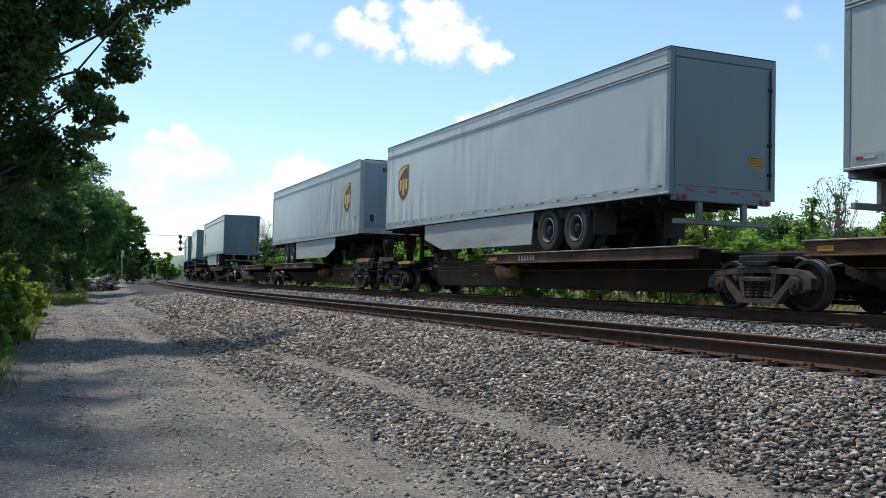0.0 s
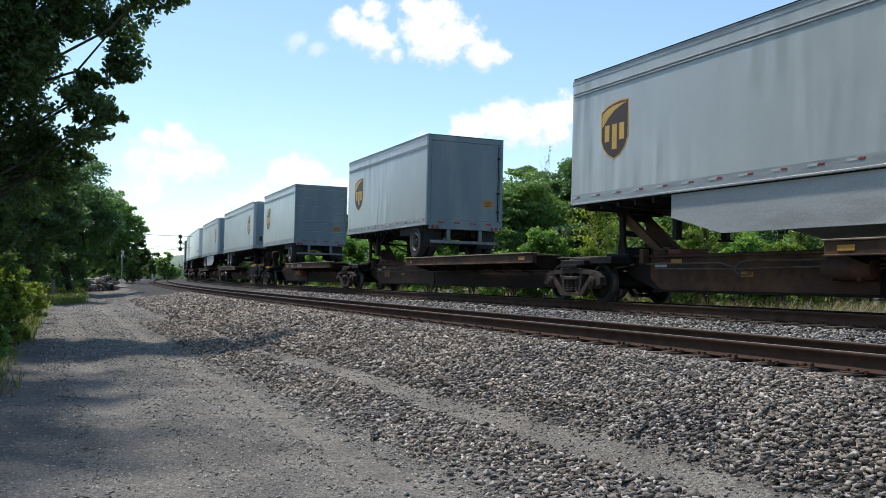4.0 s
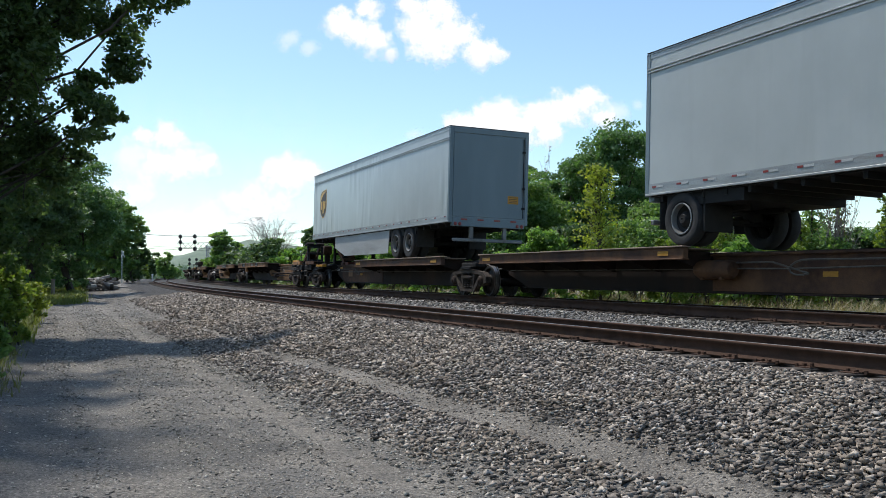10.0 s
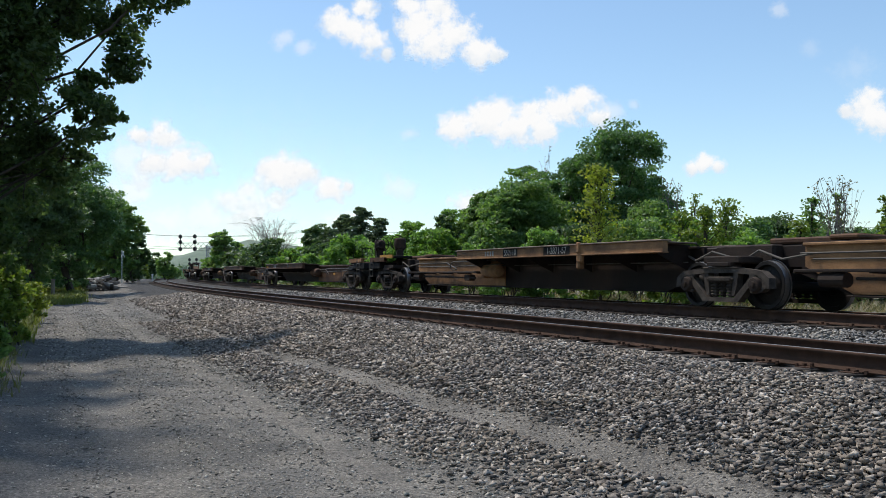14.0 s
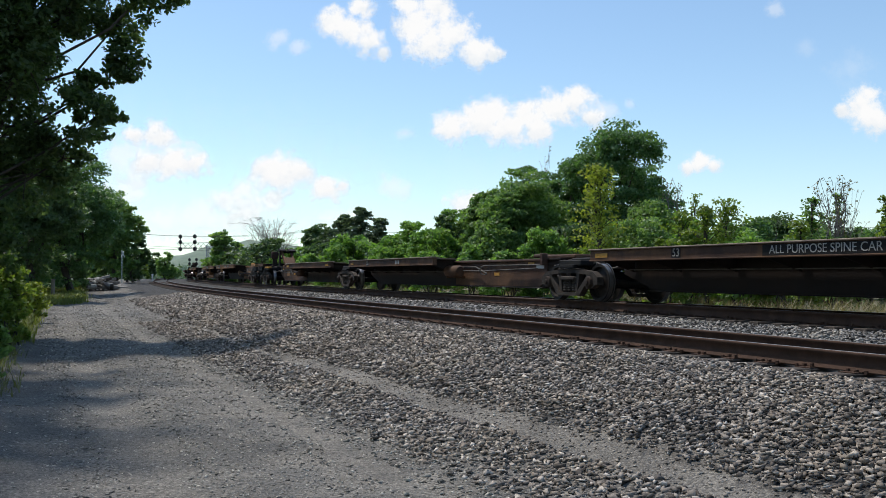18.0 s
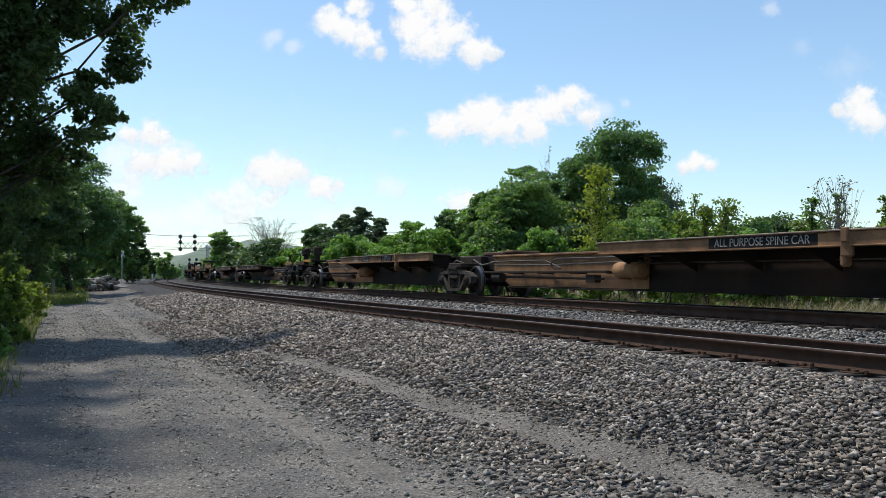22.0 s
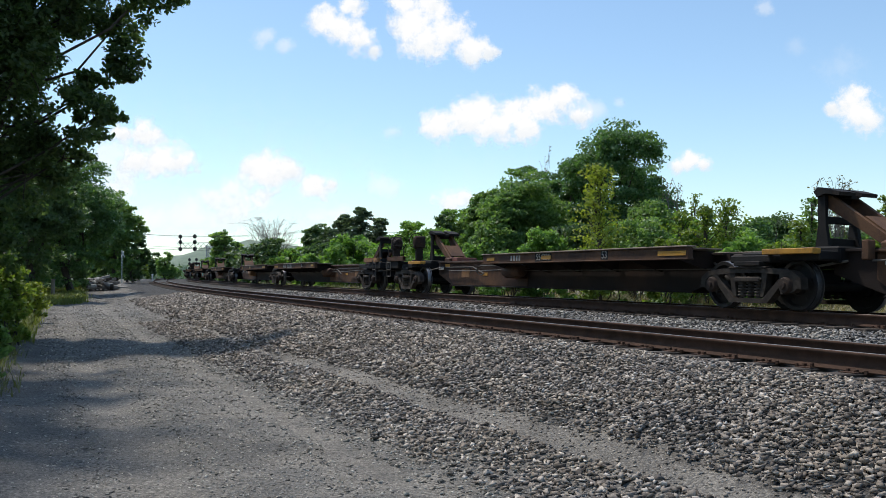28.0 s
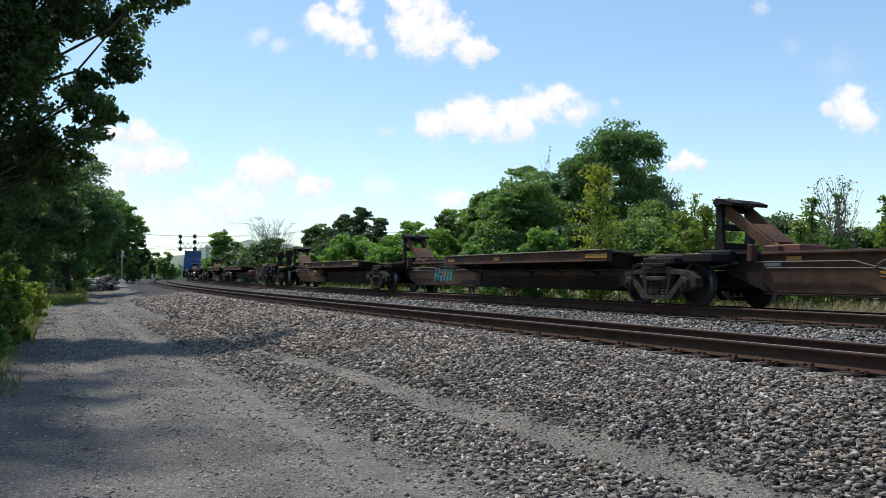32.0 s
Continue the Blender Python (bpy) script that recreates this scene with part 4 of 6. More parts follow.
def coupler_gear(u0, u1, stands=(-1, 1)):
    """Ladders, brake stand and coupler where two cars meet."""
    um = (u0 + u1) / 2
    th = thing("coupler", Matrix.Identity(4), "rusty coupler with hoses and end ladders between two cars", "coupler", "couplers of the train")
    k = Kit()
    L = u1 - u0
    k.box(-L / 2 + .5, L / 2 - .5, -.12, .12, .76, .98, .03)
    k.box(-.30, .30, -.20, .20, .72, 1.02, .05)
    part("coupler_bar", k, M_BLACK, th)
    for e in (-1, 1):
        a, b = sorted((e * .28, e * 1.55))
        part("end_platform", Kit().box(a, b, -1.18, 1.18, .80, 1.035, .02).box(a + .1, b - .1, -.85, .85, .52, .80, .03), M_BLACK, th, "sooty end platform")
        a, b = sorted((e * .55, e * 2.1))
        k = Kit().box(a, b, -1.22, -1.19, 1.04, 1.19, .006).box(a, b, -1.22, -1.02, 1.165, 1.195, .006).box(a, b, -1.22, -1.02, 1.04, 1.06, .006)
        for q in range(4):
            k.box(a + .2 + q * (b - a - .45) / 3, a + .25 + q * (b - a - .45) / 3, -1.19, -1.04, 1.06, 1.165)
        part("end_beam", k, M_ORANGE if e < 0 else M_BROWN, th, "rusty channel along the platform edge")
        x = e * .80
        k = Kit()
        for dx in (-.19, .19):
            k.rod((x + dx, -1.24, .50), (x + dx, -1.24, 1.10), .015)
        for z in (.52, .76, 1.0):
            k.rod((x - .19, -1.24, z), (x + .19, -1.24, z), .015)
        part("ladder", k, M_PIPE, th, "dull grey step ladder")
        k = Kit().pipe([(x, -1.10, 1.035), (x, -1.10, 1.56), (x, -1.06, 1.60), (x, -.74, 1.60), (x, -.70, 1.56), (x, -.70, 1.035)], .016)
        part("handrail", k, M_TRUCK, th, "thin bent handrail")
        part("uncoupling_lever", Kit().pipe([(e * .34, -1.24, .72), (e * .34, -.5, .74), (e * .20, -.1, .80)], .014), M_PIPE, th, "bent uncoupling rod")
        if e in stands:
            x = -.55 if e < 0 else 1.72
            k = Kit()
            k.box(x - .07, x + .07, -.60, -.36, 1.03, 1.62, .02)
            k.box(x - .16, x + .16, -.70, -.26, 1.03, 1.10, .02)
            k.box(x - .10, x + .10, -.68, -.28, 1.50, 1.92, .05)
            turn = Matrix.Translation((x - e * .08, -.48, 1.74)) @ Matrix.Rotation(radians(90), 4, "Z")
            k.lathe([(.05, -.16), (.14, -.15), (.18, -.08), (.18, .08), (.14, .12), (.05, .13)], 16, turn)
            stand = part("brake_stand", k, M_RUST, th, "rusty hand brake housing", True)
            k = Kit()
            xw, r = x - e * .27, .265
            k.pipe([(xw, -.48 + r * math.cos(q * math.pi / 12), 1.76 + r * math.sin(q * math.pi / 12)) for q in range(25)], .014, 6)
            for q in range(5):
                k.rod((xw, -.48, 1.76), (xw, -.48 + r * math.cos(q * 1.2566), 1.76 + r * math.sin(q * 1.2566)), .010)
            k.rod((x, -.48, 1.76), (xw, -.48, 1.76), .03)
            part("hand_wheel", k, M_RUST, stand, "spoked hand brake wheel")
    for y in (-.45, .32):
        k = Kit()
        k.pipe([(-.5, y, .85), (-.25, y - .05, .55), (0, y - .05, .45), (.25, y - .05, .55), (.5, y, .85)], .025)
        part("air_hose", k, M_RUBBER, th, "black sagging air hose")
    return on_train(th, um, L / 2)


CARS = [  # leading truck, trailing trucks; kind; hitch end of each platform; which hitches stand up
    ([-22.3, -5.2, 12.0, 29.4], "five", "tlt", "111"),
    ([33.5, 49.85, 67.1, 84.6, 102.2, 118.5], "five", "ltttt", "10111"),
    ([122.6, 138.7, 156.2, 173.3, 190.8, 207.45], "five", "llllt", "11111"),
    ([211.5, 228.9, 247.6, 265.0], "three", "ltt", "100"),
    ([269.3, 286.4, 303.4, 320.5, 337.9, 354.5], "five", "llllt", "00001"),
    ([358.7, 376.1, 395.0, 412.15], "three", "ltt", "000"),
    ([416.95, 433.3, 450.2, 467.2, 485.4, 501.6], "five", "ltttt", "00111"),
    ([505.9, 522.6, 539.7, 556.8, 573.6, 590.3], "five", "ltttt", "11111"),
    ([594.4, 611.4, 628.4, 647.5, 666.4], "five", "lttt", "0101"),
]
MARKS = {269.3: [("#4", -2.2, .2), ("53", 1.2, .22)], 303.4: [("53", -1.4, .22), ("ALL PURPOSE SPINE CAR", 2.1, .2)], 320.5: [("53", -2.0, .22), ("#3", 1.0, .2)],
         211.5: [("1-2871-57", -2.6, .22), ("#4", .2, .2), ("552110", 1.9, .22)], 228.9: [("ALL PURPOSE SPINE CAR", 0, .2)], 247.6: [("#4", -2.9, .2), ("552110", -1.5, .22), ("1-2871-57", .8, .22)],
         358.7: [("1-2871-57", -2.6, .22), ("#4", .2, .2), ("552436", 1.9, .22)], 376.1: [("ALL PURPOSE SPINE CAR", 0, .2)], 395.0: [("#4", -2.9, .2), ("552436", -1.5, .22), ("1-2871-57", .8, .22)],
         416.95: [("53", -1.6, .22), ("#4", .4, .2), ("554336", 2.2, .22)], 485.4: [("#4", -2.6, .2), ("554336", -1.0, .22), ("53", 1.6, .22)],
         505.9: [("#4", -2.1, .26), ("653286", -.7, .32), ("53", 1.9, .22)], 33.5: [("#4", -1.2, .2), ("#6", .6, .2)], 12.0: [("#6", -2.4, .2)], 102.2: [("#4", -3, .2), ("#6", -1.6, .2)],
         49.85: [("#4", -1.8, .2)], 138.7: [("#3", 1.2, .2)], 467.2: [("53", 2.0, .22)], 522.6: [("#3", -1.0, .2)], 433.3: [("#4", 0, .2)]}
last = None
for us, kind, ends, up in CARS:
    for i, u in enumerate(us):
        truck(u, "railcar truck with dusty cast side frames and steel wheels")
    for i, (p, q) in enumerate(zip(us, us[1:])):
        spine_car(p, q, kind, "lead" if ends[i] == "l" else "trail", up[i] == "1", MARKS.get(p, ""), ([1] if i == 0 else []) + ([-1] if i == len(us) - 2 else []))
    if last is not None:
        coupler_gear(last, us[0], (1,) if kind == "three" else (-1, 1))
    last = us[-1]


# ---- trailers ----
def trailer(u0, u1, front, skin="grey", axles=2, skirt=True, door="swing", badge=True):
    """A road trailer over the train coordinates u0 (leading end) to u1. front: 'lead' or 'trail'. In its space x points to its own front."""
    L = abs(u1 - u0)
    white = skin == "white"
    words = ("white" if white else "pale" if skin == "pale" else "creased grey" if skin == "creased" else "grey") + (" short" if L < 10 else "") + " road trailer" + (" with a brown badge" if badge else " with plain sides") + " on a spine car"
    th = thing("semi_trailer", Matrix.Identity(4), words, "trailer", "trailers on the train")
    M_S = M_WHITE_SKIN if white else M_LIGHT_SKIN if skin == "pale" else M_CREASED_SKIN if skin == "creased" else M_GREY_SKIN
    W, z0, z1 = 1.295, 1.02, 3.84
    xf, xr = L / 2, -L / 2
    c = .16
    # body shell with rounded front corners and wall thickness
    def ring(o, z):
        return [(x, y, z) for x, y in o]
    out = [(xr, -W), (xf - c, -W), (xf - c * .45, -W + c * .13), (xf - c * .13, -W + c * .45), (xf, -W + c), (xf, W - c), (xf - c * .13, W - c * .45), (xf - c * .45, W - c * .13), (xf - c, W), (xr, W)]
    n = len(out)
    k = Kit()
    k.add(ring(out, z0 + .22) + ring(out, z1 - .10), [(i, (i + 1) % n, n + (i + 1) % n, n + i) for i in range(n)] + [tuple(range(n))[::-1], tuple(range(n, 2 * n))])
    part("body", k, M_S, th, "rippled sheet metal side walls", True)
    # front panel, a thin skin proud of the shell
    k = Kit().box(xf - .002, xf + .006, -W + c, W - c, z0 + .2, z1 - .1, .003)
    part("front_wall", k, M_WHITE_SKIN if white else M_SHADED_FRONT, th, "flat front wall")
    # rails
    o2 = [(x + (.012 if x > 0 else 0) * (abs(y) < W - .01), y * 1.006) for x, y in out]
    for nm, a, b, mt in (("bottom_rail", z0 + .02, z0 + .22, M_ALU), ("top_rail", z1 - .10, z1, M_ALU)):
        k = Kit()
        k.add(ring(o2, a) + ring(o2, b), [(i, (i + 1) % n, n + (i + 1) % n, n + i) for i in range(n)] + [tuple(range(n))[::-1], tuple(range(n, 2 * n))])
        if nm == "bottom_rail":
            for y in (-1, 1):
                k.box(xr, xf - c, y * W - .022, y * W + .022, z0 - .01, z0 + .03, .006)
        else:
            k.box(xr, xf - c, -W - .02, -W + .02, z1 - .015, z1 + .015, .004)
            k.box(xr, xf - c, W - .02, W + .02, z1 - .015, z1 + .015, .004)
        part(nm, k, mt, th, "aluminium rail")
    if not white:
        k = Kit()
        for z in (z1 - .37, z1 - .31):
            k.box(xr, xf - c, -W - .024, -W + .002, z - .013, z + .013, .003)
            k.box(xr, xf - c, W - .002, W + .024, z - .013, z + .013, .003)
        part("side_moulding", k, M_ALU, th, "twin raised mouldings below the roof")
    k = Kit()
    for y in (-1, 1):
        k.box(xr, xf - c, y * W - .028, y * W + .028, z1 + .016, z1 + .034, .004)
    k.box(xr - .02, xr + .12, -W, W, z1 + .012, z1 + .034, .004)
    k.box(xf - .05, xf + .02, -W + c, W - c, z1 + .002, z1 + .034, .004)
    part("roof_edge", k, M_UNDER, th, "dark trim along the roof edge")
    # reflective tape on the bottom rail
    nt = int(L / .74)
    tape = shared(("tape",), lambda: Kit().box(-.06, .06, -.004, .003, -.019, .019, .001).mesh("reflector", M_RED))
    tapw = shared(("tapw",), lambda: Kit().box(-.10, .10, -.004, .003, -.019, .019, .001).mesh("reflector", M_TAPE))
    for i in range(nt):
        x = xr + .35 + i * (L - .7) / max(nt - 1, 1)
        for dx, me in ((-.08, tape), (.10, tapw)):
            for y in (-1, 1):
                ob = part("reflector", me, None, th)
                ob.matrix_basis = pose(x + dx, y * (W + .0125), z0 + .155, 0, 0, 0 if y < 0 else 180)
    # floor and chassis
    k = Kit().box(xr + .05, xf - .05, -W + .05, W - .05, z0 - .03, z0 + .04)
    cross = shared(("cross",), lambda: Kit().box(-.04, .04, -W + .08, W - .08, -.11, 0).mesh("crossmember", M_UNDER))
    for x in np.arange(xr + .4, xf - .3, .6):
        part("crossmember", cross, None, th).matrix_basis = pose(float(x), 0, z0 - .03)
    k.box(xf - 1.5, xf - .3, -.55, .55, z0 - .10, z0 - .02, .02)
    k.rod((xf - .9, 0, z0 - .20), (xf - .9, 0, z0), .045)
    part("underframe", k, M_UNDER, th, "black underframe")
    # bogie: axles, tyres and rims
    wx = [xr + (2.6 if axles == 1 else 3.4) + i * 1.25 for i in range(axles)] if L > 10 else [xr + 1.05]
    if L > 10 and axles == 2 and L < 14:
        wx = [xr + 2.45, xr + 3.7]
    k = Kit()
    k.box(wx[0] - .7, wx[-1] + .9, -.55, -.40, z0 - .35, z0 - .03)
    k.box(wx[0] - .7, wx[-1] + .9, .40, .55, z0 - .35, z0 - .03)
    k.box(wx[0] - .5, wx[-1] + 1.6, -1.2, 1.2, z0 - .26, z0 - .03)
    for x in wx:
        k.rod((x, -.95, .51), (x, .95, .51), .075)
        k.box(x - .15, x + .15, -.62, -.34, .50, .72, .03)
        k.box(x - .15, x + .15, .34, .62, .50, .72, .03)
    k.box(wx[-1] + .55, wx[-1] + .60, -1.2, -.55, .25, .95)
    part("bogie", k, M_UNDER, th, "black axle bogie")
    tyre = shared(("tyre",), lambda: Kit().lathe([(.26, -.01), (.29, -.05), (.33, -.11), (.42, -.135), (.48, -.12), (.508, -.08), (.512, 0), (.508, .08), (.48, .12), (.42, .135), (.33, .11), (.29, .05)], 32, None, False).mesh("tyre", M_RUBBER, True))
    rim = shared(("rim",), lambda: Kit().lathe([(.305, -.115), (.29, -.125), (.272, -.12), (.262, -.08), (.255, .0)], 28, None, False).mesh("rim", M_RIM, True))
    hub = shared(("hub",), lambda: Kit().lathe([(.257, -.02), (.16, .03), (.14, -.04), (.10, -.07), (.085, -.10), (.02, -.10)], 20, None, False).mesh("hub", M_UNDER, True))
    for x in wx:
        for y, turn in ((-1.14, 0), (-.82, 0), (1.14, 180), (.82, 180)):
            w = part("wheel", tyre, None, th, "black rubber tyre")
            w.matrix_basis = pose(x, y, .512, 0, 0, turn)
            if abs(y) > 1:
                part("rim", rim, None, w, "grey steel rim")
                part("hub", hub, None, w, "dark hub in the rim")
    flap = shared(("flap",), lambda: Kit().box(-.012, .012, -.30, .30, -.62, 0, .006).mesh("mud_flap", M_RUBBER))
    for y in (-.93, .93):
        part("mud_flap", flap, None, th, "black rubber mud flap").matrix_basis = pose(wx[0] - .68, y, z0 - .06)
    # landing gear
    gx = xf - 3.0 if L > 10 else xf - 2.0
    for y in (-.62, .62):
        k = Kit()
        k.box(gx - .07, gx + .07, y - .07, y + .07, .22, z0 - .03, .01)
        k.box(gx - .12, gx + .12, y - .12, y + .12, .18, .22, .01)
        k.rod((gx - .9, y, z0 - .05), (gx - .05, y, .55), .035)
        part("landing_leg", k, M_UNDER, th, "black landing leg folded up")
    k = Kit()
    k.rod((gx, -.62, .62), (gx, .62, .62), .03)
    k.rod((gx, -.62, .32), (gx, .62, .85), .022)
    k.rod((gx, -1.1, .72), (gx, -.62, .72), .016)
    part("landing_brace", k, M_UNDER, th)
    if skirt:
        k = Kit()
        sx0, sx1 = wx[-1] + .72, gx - (.6 if L > 14 else .2)
        for y in (-1, 1):
            o = [(sx0 + .12, .20), (sx1 - 1.4, .20), (sx1, .55), (sx1, z0 - .01), (sx0, z0 - .01)]
            k.slab(o, y * 1.23 - .012, y * 1.23 + .012)
        part("side_skirt", k, M_SKIRT, th, "white side skirt below the floor")
    # rear end
    k = Kit()
    k.box(xr - .03, xr + .10, -W - .012, -W + .10, z0 - .02, z1 + .01, .01)
    k.box(xr - .03, xr + .10, W - .10, W + .012, z0 - .02, z1 + .01, .01)
    k.box(xr - .03, xr + .10, -W + .10, W - .10, z1 - .16, z1 + .01, .01)
    k.box(xr - .04, xr + .10, -W + .10, W - .10, z0 - .12, z0 + .16, .01)
    part("rear_frame", k, M_ALU if white else M_SHADED_END, th, "steel rear door frame")
    if door == "roll":
        for i in range(6):
            a = z0 + .17 + i * (z1 - .17 - z0 - .17) / 6
            b = z0 + .17 + (i + 1) * (z1 - .17 - z0 - .17) / 6 - .015
            part("door_panel", Kit().box(xr - .022, xr + .02, -W + .11, W - .11, a, b, .008), M_SHADED_END, th, "roll-up door slat")
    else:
        part("door", Kit().box(xr - .024, xr + .02, -W + .11, W - .11, z0 + .17, z1 - .17, .008), M_SHADED_END, th, "grey rear door")
        k = Kit()
        k.rod((xr - .05, .16 - W, z0 + .2), (xr - .05, .16 - W, z1 - .2), .014)
        for z in (z0 + .5, z0 + 1.1, z1 - .6):
            k.box(xr - .06, xr - .02, .10 - W, .20 - W, z - .03, z + .03, .005)
        part("lock_rod", k, M_UNDER, th, "dark lock rod")
    k = Kit().box(xr - .030, xr - .024, -.98, -.62, z0 + .62, z0 + .86, .002)
    part("warning_plate", k, M_YELLOW, th, "yellow warning sign on the rear door")
    line = shared(("sign",), lambda: Kit().box(-.0025, 0, -.14, .14, -.0075, .0075).mesh("sign_line", M_DARK))
    for i in range(4):
        part("sign_line", line, None, th).matrix_basis = pose(xr - .0305, -.8, z0 + .6675 + i * .05)
    k = Kit()
    for i in range(9):
        y = -W + .2 + i * (2 * W - .4) / 8
        if i % 2:
            k.box(xr - .046, xr - .040, y - .1, y + .1, z0 + .06, z0 + .11)
    part("rear_tape", k, M_RED, th, "red reflective tape")
    lamp = shared(("lamp",), lambda: Kit().lathe([(.05, 0), (.055, -.015), (.03, -.03)], 12, Matrix.Rotation(radians(-90), 4, "Z")).mesh("tail_lamp", M_RED))
    for y in (-1.1, -.95, .95, 1.1):
        part("tail_lamp", lamp, None, th, "round red tail lamp").matrix_basis = pose(xr - .04, y, z0 - .05)
    k = Kit()
    for y in (-.55, .55):
        k.box(xr - .02, xr + .07, y - .06, y + .06, .55, z0 - .10, .008)
    k.box(xr - .03, xr + .07, -1.15, 1.15, .45, .55, .012)
    part("bumper_guard", k, M_STEEL, th, "steel underride bumper")
    # front end: number print, document box and gladhands
    k = Kit()
    for i in range(6):
        k.box(xf + .006, xf + .011, -.42 + i * .13, -.33 + i * .13, z1 - .42, z1 - .26)
    part("number_print", k, M_DARK, th, "dark number print")
    k = Kit().box(xf + .006, xf + .05, -.98, -.68, z0 + .42, z0 + .80, .01)
    part("document_box", k, M_ALU, th, "document box on the front wall")
    k = Kit().box(xf + .05, xf + .054, -.92, -.74, z0 + .47, z0 + .74)
    part("box_window", k, M_DARK, th)
    k = Kit().box(xf + .006, xf + .035, .52, .92, z0 + .30, z0 + .66, .01)
    for y in (.60, .80):
        k.lathe([(.05, 0), (.05, -.05), (.02, -.06)], 10, Matrix.Translation((xf + .035, y, z0 + .5)) @ Matrix.Rotation(radians(90), 4, "Z"))
    part("air_couplings", k, M_UNDER, th, "black air couplings")
    # side badge, both sides
    if badge:
        bx, bz, bw, bh = xf - (1.75 if L > 10 else 1.5), z1 - 1.34, .50, .62
        for y, d in ((-1, 1), (1, -1)):
            def shield(w, h, top=1.0):
                return [(-w, h * .72), (-w * .5, h * .90), (0, h * .97), (w * .5, h), (w, h * .98), (w, -h * .30), (w * .8, -h * .62), (w * .45, -h * .85), (0, -h), (-w * .45, -h * .85), (-w * .8, -h * .62), (-w, -h * .30)]
            bm = Matrix.Translation((bx, y * (W + .001), bz)) @ (Matrix.Identity(4) if y < 0 else Matrix.Rotation(math.pi, 4, "Z"))
            b = part("badge", Kit().slab(shield(bw, bh), -.003, .002, bm), M_GOLD, th, "brown shield badge with a gold rim")
            part("badge_field", Kit().slab(shield(bw * .93, bh * .945), -.006, -.003, bm), M_SHIELD, b, "dark brown field")
            arc = [(-bw * .88, bh * .62), (-bw * .45, bh * .78), (0, bh * .85), (bw * .5, bh * .88), (bw * .88, bh * .87), (bw * .5, bh * .80), (0, bh * .68), (-bw * .45, bh * .46), (-bw * .88, bh * .16)]
            kk = Kit().slab(arc, -.009, -.006, bm)
            for x, lo in ((-.26, -.22), (.01, -.40), (.27, -.22)):
                kk.box(x - .085, x + .085, -.009, -.006, lo, .13, 0, bm)
            part("badge_trim", kk, M_GOLD, b, "gold shapes on the badge")
    if L > 14 and badge:
        writing("53'", .2, M_DARK, th, xf - .55, -W - .004, z0 + .62)
    if white:
        for i in range(4):
            part("mark_bar", Kit().box(xf + .006, xf + .011, -.30 + i * .16, -.20 + i * .16, z1 - .98, z1 - .78), M_DARK, th)
        writing("802081", .26, M_DARK, th, xf + .009, 0, z1 - 1.22, "front")
        for i in range(10):
            part("mark_bar", Kit().box(xf - 1.5 + i * .11, xf - 1.43 + i * .11, -W - .004, -W + .001, z0 + .60, z0 + .74), M_DARK, th)
    spin = 0 if front == "lead" else 180
    um, deck = (u0 + u1) / 2, (1.13)
    MOVING_TURNED.append((th, um, L * .35, deck - .0, spin))
    th.matrix_world = ride(um, L * .35, 0, deck) @ pose(0, 0, 0, 0, 0, spin)
    return th


MOVING_TURNED = []
trailer(-6.1, 9.95, "lead")
trailer(14.1, 30.1, "trail")
trailer(33.0, 49.0, "lead")
trailer(68.4, 84.4, "trail")
trailer(92.86, 101.4, "trail", axles=1, skirt=False)
trailer(110.4, 118.6, "trail", axles=1, skirt=False, door="roll")
trailer(121.8, 135.1, "lead", "pale", skirt=False)
trailer(139.0, 152.45, "lead", "creased")
trailer(156.6, 172.65, "lead", "white", skirt=False, badge=False)
trailer(173.9, 182.1, "lead", "pale", axles=1, skirt=False)
trailer(191.7, 207.4, "trail")


def container(u0, u1, lift, tall):
    L, g = u1 - u0, tall / 2.6
    th = thing("shipping_container", Matrix.Identity(4), "blue corrugated steel container in a well car", "container", "containers on the train")
    k = Kit()
    pts = []
    x = -L / 2 + .2
    while x < L / 2 - .3:
        pts += [(x, 0), (x + .07, .035), (x + .14, .035), (x + .21, 0)]
        x += .28
    for y in (-1, 1):
        v = [(px, y * (1.20 - q), z) for px, q in pts for z in (.16 * g, 2.48 * g)]
        f = [(2 * i, 2 * i + 2, 2 * i + 3, 2 * i + 1) for i in range(len(pts) - 1)]
        k.add(v, f)
    k.box(-L / 2 + .1, L / 2 - .1, -1.15, 1.15, .12 * g, 2.5 * g)
    part("corrugated_wall", k, M_BLUE, th, "corrugated blue side walls")
    k = Kit()
    for y in (-1.22, 1.22):
        for z in (.08, tall - .08):
            k.box(-L / 2, L / 2, y - .05, y + .05, z - .08, z + .08, .01)
    for x in (-L / 2 + .08, L / 2 - .08):
        for y in (-1.2, 1.2):
            k.box(x - .08, x + .08, y - .08, y + .08, 0, tall, .01)
    part("frame", k, M_BLUE, th)
    k = Kit()
    for y in (-.6, .6):
        k.box(L / 2 - .06, L / 2 + .02, y - .58, y + .58, .14, 2.44 * g, .01)
        k.rod((L / 2 + .04, y * .5, .2), (L / 2 + .04, y * .5, 2.4 * g), .02)
    part("end_door", k, M_BLUE, th, "blue end doors with lock rods")
    return on_train(th, (u0 + u1) / 2, L * .4, lift)


